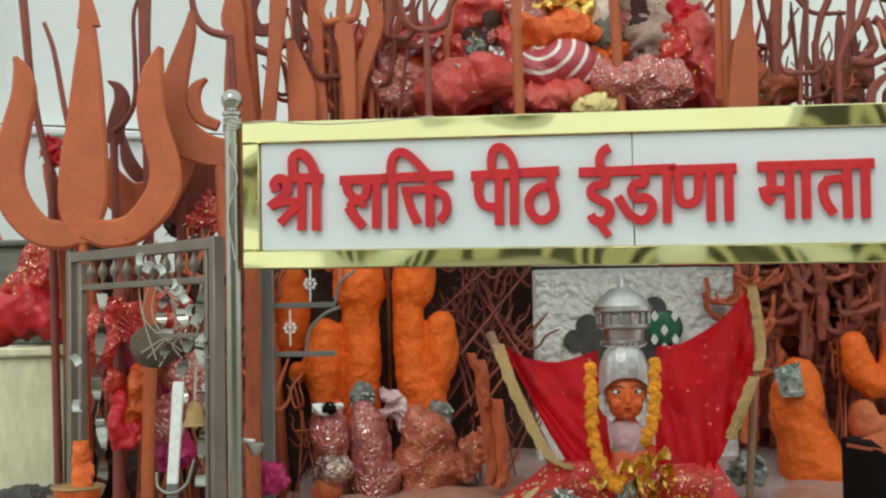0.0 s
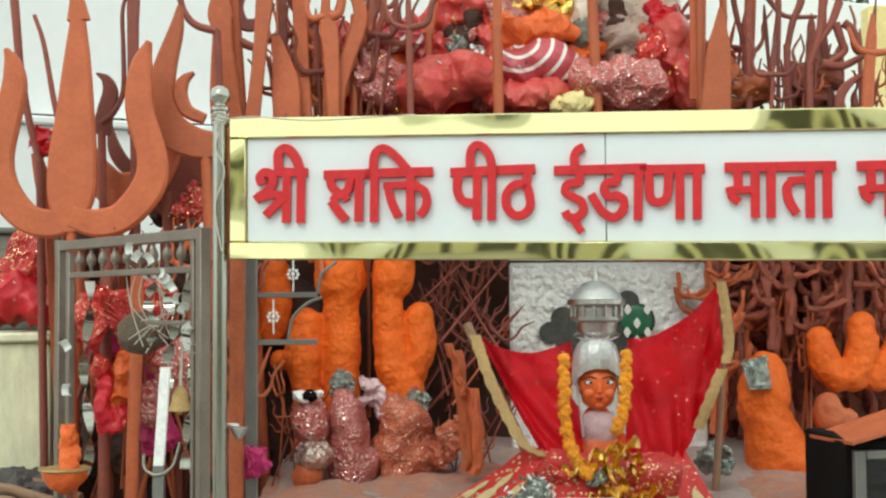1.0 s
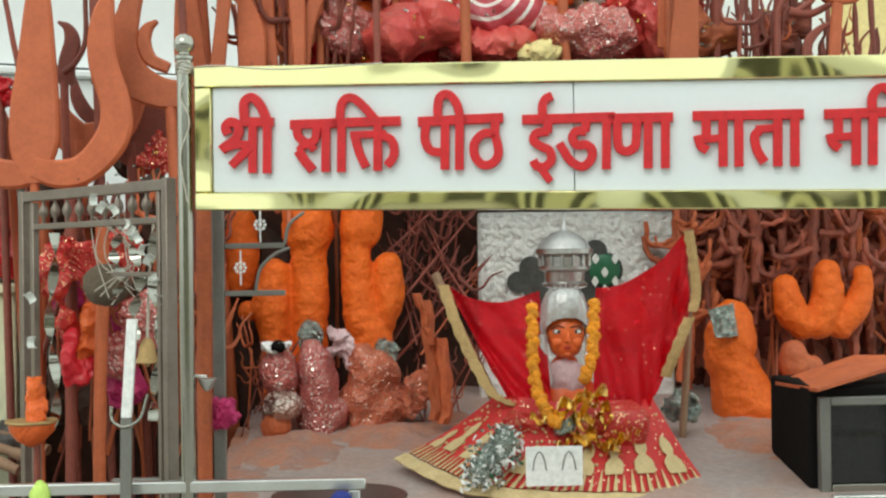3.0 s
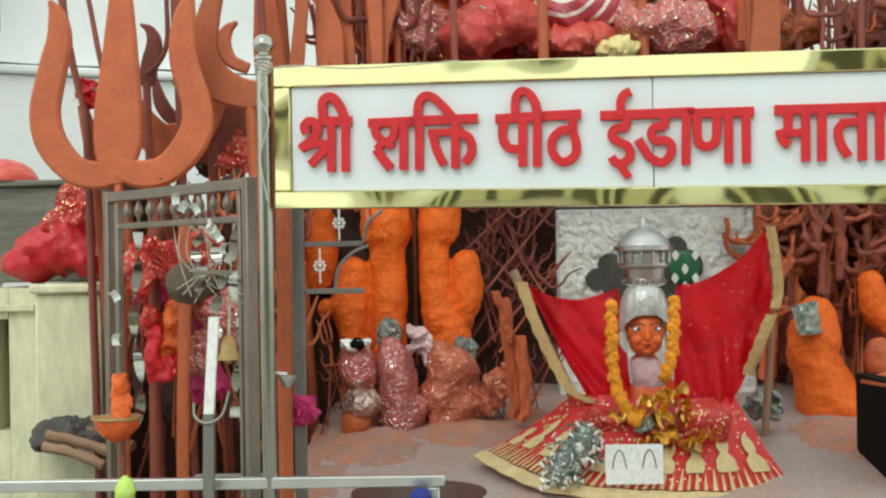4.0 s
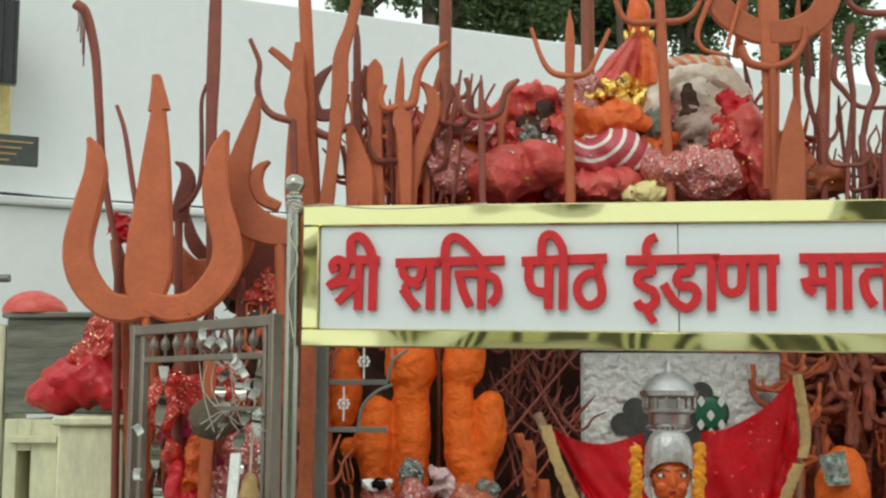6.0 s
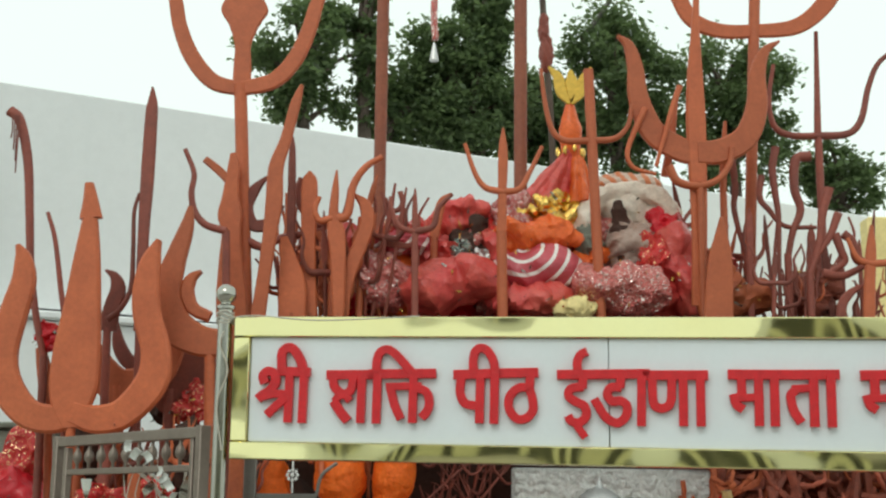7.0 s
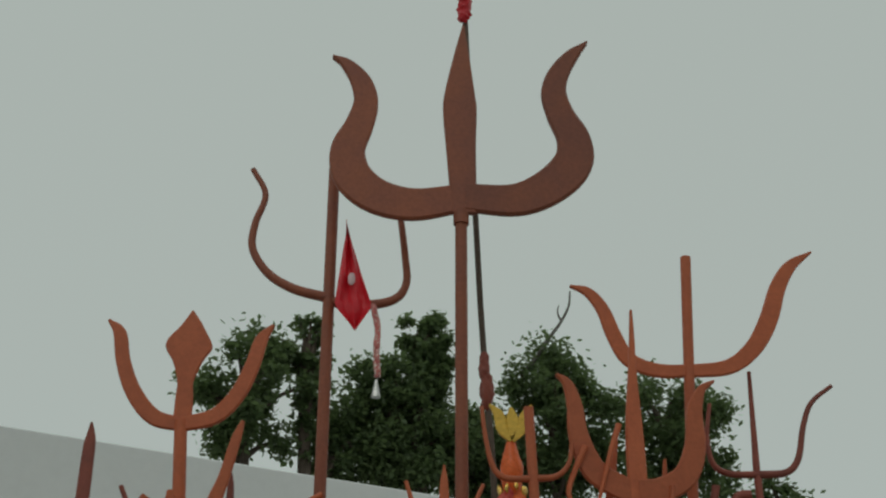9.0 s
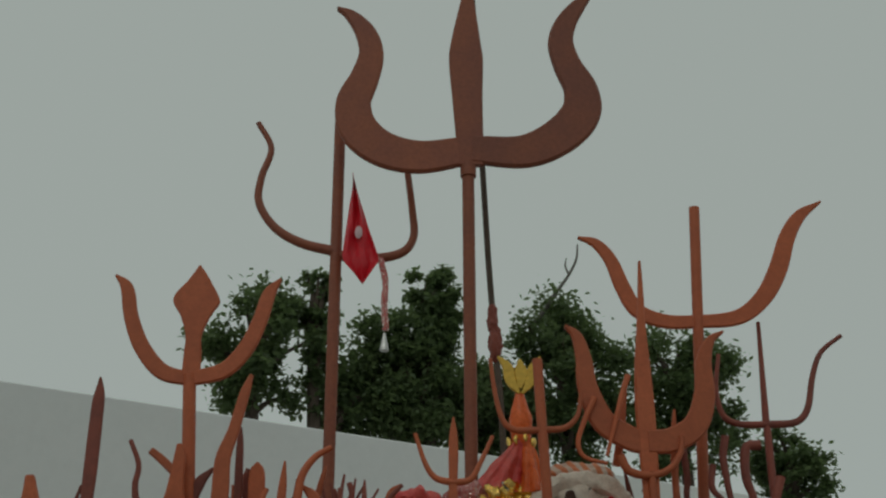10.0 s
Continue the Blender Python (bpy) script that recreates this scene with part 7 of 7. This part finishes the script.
for k in range(7):
    a = (k - 3) * 0.5
    tube(bm, [(hx + 0.018 * a, hy - 0.03, hz + 0.195), (hx + 0.045 * a, hy - 0.035, hz + 0.225 - 0.008 * abs(a)), (hx + 0.06 * a, hy - 0.04, hz + 0.25 - 0.02 * abs(a))], 0.007, 6, taper=0.002)
part("tuft", bm, M_PALEMETAL, plate_)
for sx, ln in ((-1, 0.22), (1, 0.10)):
    bm = bmesh.new()
    tube(bm, [(hx + sx * 0.105, hy - 0.03, hz + 0.0), (hx + sx * 0.102, hy - 0.06, hz - 0.4 * ln), (hx + sx * 0.082, hy - 0.09, hz - ln)], 0.021, 8, taper=0.013)
    crumple(bm, 0.008, 40)
    part("lappet", bm, M_PALEMETAL, crown)
bundle("neck_cloth", "pale pink silk at the image's neck", M_LILAC, 5.83, B([(0.785, 1.047, 0.087), (0.784, 1.032, 0.082)]), 0.03, 61, 0.005)
# marigold garland: flowers on a cord
gar = thing("marigold_garland", (hx, hy - 0.1, hz - 0.5), "orange marigold garland hung round the image", "garland")
WORLD_AT[gar.name] = Vector((hx, hy - 0.1, hz - 0.5))
flower = None
path = [Vector((x, y, z)) for x, y, z in [(0.621, 5.7, 1.37), (0.617, 5.66, 1.247), (0.613, 5.62, 1.127), (0.626, 5.58, 1.02), (0.657, 5.52, 0.936), (0.692, 5.48, 0.884)]] , [Vector((x, y, z)) for x, y, z in [(0.897, 5.7, 1.385), (0.886, 5.66, 1.267), (0.87, 5.62, 1.147), (0.836, 5.6, 1.063)]]
for pts in path:
    s = spline([tuple(p) for p in pts], 5)
    for k, q in enumerate(s):
        if flower is None:
            b = ball(bmesh.new(), 0, 0, 0, 0.027, 0.025, 0.024, 3)
            crumple(b, 0.012, 90, 2)
            fm = bpy.data.meshes.new("flower")
            b.to_mesh(fm)
            b.free()
            fm.materials.append(M_MARIGOLD)
            flower = fm
        fl = new("flower", flower)
        fl.parent = gar
        fl.matrix_basis = Matrix.Translation(Vector(q) - WORLD_AT[gar.name] + Vector((0.006 * math.sin(k * 2.3), 0, 0))) @ pose(0, 0, 0, 40 * k, 70 * k, 25 * k)

# red veil stretched on two sticks
def veil(name, rows_px, sag, label):
    b = bmesh.new()
    n, m = 26, 40
    top, bot = spline(rows_px[0], 8), spline(rows_px[1], 8)
    def at(line, f):
        k = f * (len(line) - 1)
        i = min(int(k), len(line) - 2)
        return line[i] + (line[i + 1] - line[i]) * (k - i)
    rows = []
    for i in range(n + 1):
        f = i / n
        r = []
        for j in range(m + 1):
            g = j / m
            p = at(top, g) * (1 - f) + at(bot, g) * f
            r.append((p[0], p[1] + 0.022 * math.sin((g - 0.5 * f) * 15 + 1.5 * math.sin(f * 3)) * (0.25 + f) + 0.02 * noise.noise(Vector((g * 4, f * 5, sag * 90))) + sag * math.sin(f * math.pi), p[2]))
        rows.append(r)
    shell(b, rows, 0.004)
    return solo(name, b, M_SHEER, label, "cloth")


veil_a = veil("red_veil", ([(0.248, 5.95, 1.476), (0.353, 5.9, 1.413), (0.506, 5.88, 1.39), (0.677, 5.9, 1.439)], [(0.521, 5.7, 0.947), (0.557, 5.68, 0.943), (0.642, 5.66, 0.949), (0.704, 5.66, 0.948)]), 0.03, "sheer red veil spread from the image to a stick")
veil_b = veil("red_veil", ([(0.937, 5.9, 1.447), (1.051, 5.88, 1.464), (1.225, 5.9, 1.559), (1.375, 5.95, 1.708)], [(0.89, 5.66, 0.87), (0.977, 5.66, 0.856), (1.055, 5.68, 0.827), (1.113, 5.7, 0.773)]), 0.03, "sheer red veil raised high beside the image")
veil_c = veil("red_veil", ([(1.154, 5.94, 1.508), (1.247, 5.94, 1.559), (1.329, 5.95, 1.636), (1.383, 5.96, 1.703)], [(1.117, 5.8, 0.873), (1.173, 5.82, 0.946), (1.257, 5.84, 1.071), (1.361, 5.86, 1.312)]), 0.02, "sheer red veil edge falling from the raised stick")


def trim(label, pts, w, parent):
    """Gold lace band along a cloth edge."""
    b = bmesh.new()
    s = spline(pts, 8)
    rows = [[(q[0] - w / 2 + 0.004 * math.sin(i * 1.7), q[1] - 0.012, q[2]), (q[0], q[1] - 0.02, q[2] - 0.004), (q[0] + w / 2, q[1] - 0.012, q[2] - 0.006 * math.sin(i * 2.1))] for i, q in enumerate(s)]
    shell(b, rows, 0.006)
    return part("gold_trim", b, M_GOLDTHREAD, parent, label)


trim("gold lace border of the red veil", [(0.236, 5.93, 1.471), (0.292, 5.86, 1.292), (0.363, 5.8, 1.129), (0.436, 5.72, 0.996), (0.52, 5.66, 0.946)], 0.05, veil_a)
trim("gold lace border of the red veil", [(1.373, 5.93, 1.708), (1.392, 5.93, 1.582), (1.403, 5.92, 1.426), (1.381, 5.9, 1.336)], 0.044, veil_b)
trim("gold lace border of the red veil", [(1.351, 5.84, 1.313), (1.288, 5.82, 1.175), (1.234, 5.82, 1.048)], 0.05, veil_c)
bm = bmesh.new()
tube(bm, [(0.203, 6, 1.523), (0.302, 5.95, 1.287), (0.411, 5.88, 1.057), (0.516, 5.8, 0.821)], 0.022, 8)
solo("veil_stick", bm, M_WOOD, "pale wooden stick holding the veil", "stick")
bm = bmesh.new()
tube(bm, [(1.4, 6, 1.714), (1.388, 6, 1.266), (1.341, 5.95, 0.746)], 0.018, 8)
solo("veil_stick", bm, M_WOOD, "pale wooden stick holding the veil", "stick")
bundle("pink_cloth_ball", "rounded magenta bundle seen through the veil", M_HOTPINK, 5.93, B([(1.079, 1.272, 0.11), (1.079, 1.272, 0.126)]), 0.08, 63, 0.01)

# spread skirt with cream border and appliqué
SK_T = spline([(0.456, 5.82, 0.96), (0.58, 5.66, 0.975), (0.77, 5.6, 0.953), (0.978, 5.66, 0.955), (1.173, 5.82, 0.946)], 10)
SK_B = spline([(0, 5.75, 0.7), (0.138, 5.55, 0.656), (0.314, 5.38, 0.615), (0.629, 5.3, 0.59), (0.983, 5.32, 0.565), (1.397, 5.45, 0.527)], 8)


def on(line, g):
    k = g * (len(line) - 1)
    i = min(int(k), len(line) - 2)
    return line[i] + (line[i + 1] - line[i]) * (k - i)


def skirt(g, f, lift=0.0):
    p = on(SK_T, g) * (1 - f) + on(SK_B, g) * f
    return Vector((p[0], p[1] - 0.06 * math.sin(f * math.pi * 0.5) * math.sin(g * math.pi) + 0.014 * f * math.sin(g * 60) - lift, p[2] - 0.025 * math.sin(f * math.pi) + lift * 0.6))


sk = thing("spread_skirt", (hx, 5.6, 0.6), "red brocade skirt spread wide with cream border and gold motifs", "skirt")
bm = bmesh.new()
shell(bm, [[skirt(g / 120, f / 20) for g in range(121)] for f in range(18)], 0.006)
cloth_ = part("cloth", bm, M_BROCADE, sk)
bm = bmesh.new()
shell(bm, [[skirt(g / 120, 0.875 + 0.125 * f / 3, 0.006) for g in range(121)] for f in range(4)], 0.008)
part("border", bm, M_CREAMLACE, sk, "cream lace border")


def motif(g, f, size, label, kind):
    b = bmesh.new()
    if kind == "flask":
        prof = [(0.0, 0.42), (0.12, 0.5), (0.34, 0.48), (0.5, 0.2), (0.62, 0.34), (0.78, 0.36), (0.92, 0.22), (1.0, 0.04)]
    else:
        prof = [(0.0, 0.14), (0.5, 0.10), (1.0, 0.02)]
    rows = [[skirt(g + (d - 0.5) * 2 * w * size * 0.40, f - h * size * 2.3, 0.012) for d in (0, 0.25, 0.5, 0.75, 1)] for h, w in prof]
    shell(b, rows, 0.004)
    part("motif", b, M_CREAMLACE, cloth_, label)


for g, f, s in ((0.13, 0.66, 0.16), (0.045, 0.68, 0.11), (0.24, 0.68, 0.14), (0.36, 0.7, 0.13), (0.47, 0.7, 0.13), (0.57, 0.7, 0.13), (0.66, 0.69, 0.14), (0.75, 0.68, 0.15), (0.845, 0.67, 0.16), (0.94, 0.67, 0.15)):
    motif(g, f, s, "cream vase-shaped motif", "flask")
for k in range(44):
    motif(0.012 + 0.0226 * k, 0.86, 0.075 + 0.025 * (k % 2), "cream pointed stripe", "stripe")
random.seed(9)
for k in range(110):
    g, f = random.uniform(0.03, 0.97), random.uniform(0.08, 0.6)
    b = ball(bmesh.new(), *skirt(g, f, 0.01), 0.008, 0.008, 0.008, 1)
    part("bead", b, M_CREAMLACE, cloth_)
gf = thing("gold_tinsel", (0.816, 5.5, 0.867), "tangled strips of crumpled gold foil in the image's lap", "tinsel")
WORLD_AT[gf.name] = Vector((0.816, 5.5, 0.867))
rnd = random.Random(5)
for k, (x, y, z) in enumerate([(0.671, 5.5, 0.914), (0.747, 5.52, 0.963), (0.833, 5.52, 0.985), (0.893, 5.52, 0.96), (0.801, 5.48, 0.93), (0.728, 5.48, 0.884), (0.873, 5.48, 0.905), (0.937, 5.5, 0.865), (0.791, 5.42, 0.819), (0.874, 5.42, 0.805), (0.949, 5.44, 0.813), (0.731, 5.42, 0.803), (0.997, 5.5, 0.84), (0.842, 5.44, 0.839)]):
    a = rnd.uniform(-0.7, 0.7)
    ln = rnd.uniform(0.10, 0.2)
    rows = []
    for i in range(15):
        f = i / 14 - 0.5
        c = Vector((x + ln * f * math.cos(a), y + 0.02 * math.sin(i * 1.3 + k), z + ln * f * math.sin(a) + 0.015 * math.cos(i * 0.9 + k)))
        t = i * 0.35 + k
        rows.append([c + Vector((0, -0.020 * math.sin(t), -0.026 * math.cos(t))), c + Vector((0.004, 0.01, 0)), c + Vector((0, 0.020 * math.sin(t), 0.026 * math.cos(t)))])
    b = shell(bmesh.new(), rows, 0.002)
    crumple(b, 0.01, 40, k)
    part("foil_strip", b, M_GOLDFOIL, gf)
bundle("red_gold_cloth", "red and gold cloth gathered at the waist", M_REDGOLD, 5.6, B([(0.769, 0.843, 0.172), (0.769, 0.843, 0.089), (0.966, 0.851, 0.113), (0.966, 0.851, 0.074), (0.572, 0.871, 0.098), (0.572, 0.871, 0.064)]), 0.09, 65, 0.035)
bundle("silver_scrap", "pale silver foil scrap on the cloth", M_TINFOIL, 5.47, B([(0.727, 0.868, 0.043), (0.727, 0.868, 0.034)]), 0.02, 66, 0.012)
# bouquet of silver tinsel leaves
bq = thing("tinsel_bouquet", (0.407, 5.4, 0.77), "bunch of silver and dark green tinsel leaves", "bouquet")
WORLD_AT[bq.name] = Vector((0.407, 5.4, 0.77))
random.seed(31)
axis_a, axis_b = Vector((0.491, 5.4, 0.851)), Vector((0.324, 5.3, 0.694))
leafm = []
for m in (M_TINFOIL, M_WHITE, M_GREEN):
    b = ribbon(bmesh.new(), [(0, -0.014, 0.004), (0, 0, 0.013), (0, 0.014, 0.004)], 0, 0.003, 3)
    me = bpy.data.meshes.new("tinsel_leaf")
    b.to_mesh(me)
    b.free()
    me.materials.append(m)
    leafm.append(me)
bm = bmesh.new()
tube(bm, [tuple(axis_a), tuple((axis_a + axis_b) / 2), tuple(axis_b)], 0.06, 12, 8, taper=0.045)
crumple(bm, 0.03, 30, 2)
part("heart", bm, M_TINFOIL, bq, "crinkled silver-green inner foil")
for k in range(290):
    f = random.random()
    r = 0.075 * (0.7 + 0.5 * math.sin(f * 3.1))
    p = axis_a + (axis_b - axis_a) * f + Vector((random.uniform(-1, 1) * r, -abs(random.gauss(0, 0.3)) * r - 0.02, random.uniform(-1, 1) * r))
    lf = new("tinsel_leaf", random.choice(leafm[:2] * 5 + leafm))
    lf.parent = bq
    lf.matrix_basis = Matrix.Translation(p - WORLD_AT[bq.name]) @ pose(0, 0, 0, random.uniform(-60, 60), random.uniform(-180, 180), random.uniform(-60, 60))
# white card with two drawn outlines
cx0, cz0 = (0.537, 0.662)
cx1, cz1 = (0.77, 0.823)
card = thing("white_card", (cx0, 5.25, cz0), "white card with two bell outlines leaning on the skirt", "card")
bm = bmesh.new()
box(bm, cx0, cx1, 5.245, 5.25, cz0, cz1, 0.001)
part("sheet", bm, M_WHITE, card)
for f in (0.24, 0.76):
    bx_ = cx0 + (cx1 - cx0) * f
    zb = cz0 + (cz1 - cz0) * 0.4
    bm = bmesh.new()
    ribbon(bm, [(bx_ - 0.028, zb, 0.005), (bx_ - 0.018, zb + 0.05, 0.005), (bx_, zb + 0.075, 0.005), (bx_ + 0.018, zb + 0.05, 0.005), (bx_ + 0.028, zb, 0.005)], 5.243, 0.002)
    part("outline", bm, M_GREYPAINT, card)

# ---- right side: plank and dark cabinet ----
bm = bmesh.new()
pa, pb, pc, pd = [Vector(p) for p in [(1.735, 5.8, 1.015), (2.099, 5.8, 1.131), (2.321, 5.5, 1.149), (1.745, 5.25, 1.039)]]
vt = [bm.verts.new(p) for p in (pa, pb, pc, pd)] + [bm.verts.new(p - Vector((0, 0, 0.014))) for p in (pa, pb, pc, pd)]
for q in ((0, 1, 2, 3), (7, 6, 5, 4), (0, 4, 5, 1), (1, 5, 6, 2), (2, 6, 7, 3), (3, 7, 4, 0)):
    bm.faces.new([vt[k] for k in q])
solo("plank", bm, M_SINDOOR_DULL, "orange-coated plank sloping over the dark cabinet", "plank")
CX0, CX1 = 1.741, 2.28
cab = thing("dark_cabinet", (CX0, 5.5, 0.0), "black cabinet with a framed glass front", "cabinet")
CT = 1.036
# solid near-black body; no inside is built
bm = bmesh.new()
box(bm, CX0, CX1, 5.35, 5.9, 0.3, CT, 0.01)
part("body", bm, M_MATTBLACK, cab)
GX0, GZ1, GZ0 = 1.772, 0.996, 0.599
for x0, x1, z0, z1 in ((GX0, GX0 + 0.045, GZ0, GZ1), (GX0 + 0.047, CX1, GZ1 - 0.035, GZ1), (GX0 + 0.047, CX1, GZ0, GZ0 + 0.035)):
    bm = bmesh.new()
    box(bm, x0, x1, 5.3, 5.345, z0, z1, 0.004)
    frame_ = part("door_frame", bm, M_STEEL if z1 < 0.8 else M_GREYPAINT, cab)
bm = bmesh.new()
box(bm, GX0 + 0.047, CX1, 5.325, 5.33, GZ0 + 0.037, GZ1 - 0.037, 0)
part("glass_pane", bm, M_GLASS, frame_)

# ---- dark dish on a stand, just inside the barrier ----
px, py, pz = -0.2, 4.75, 0.733
dish = thing("dark_dish", (px, py, 0), "dark brown pottery dish on a stand", "dish")
bm = bmesh.new()
lathe(bm, px, py, pz - 0.09, [(0.10, 0), (0.20, 0.04), (0.25, 0.085), (0.25, 0.092), (0.235, 0.092), (0.18, 0.05), (0.08, 0.02)], 32)
part("pan", bm, M_BROWN, dish)
bm = bmesh.new()
lathe(bm, px, py, 0, [(0.14, 0), (0.06, 0.05), (0.05, pz - 0.13), (0.10, pz - 0.092)], 16)
part("stand", bm, M_BROWN, dish)
bm = bmesh.new()
ball(bm, -0.182, 4.5, 0.759, 0.038, 0.03, 0.035, 3)
tube(bm, [(-0.183, 4.5, 0.743), (-0.189, 4.5, 0.311)], 0.03, 8)
crumple(bm, 0.006, 20)
solo("blue_wrap", bm, M_BLUE, "blue cloth wrapped over the end post of the barrier", "cloth")
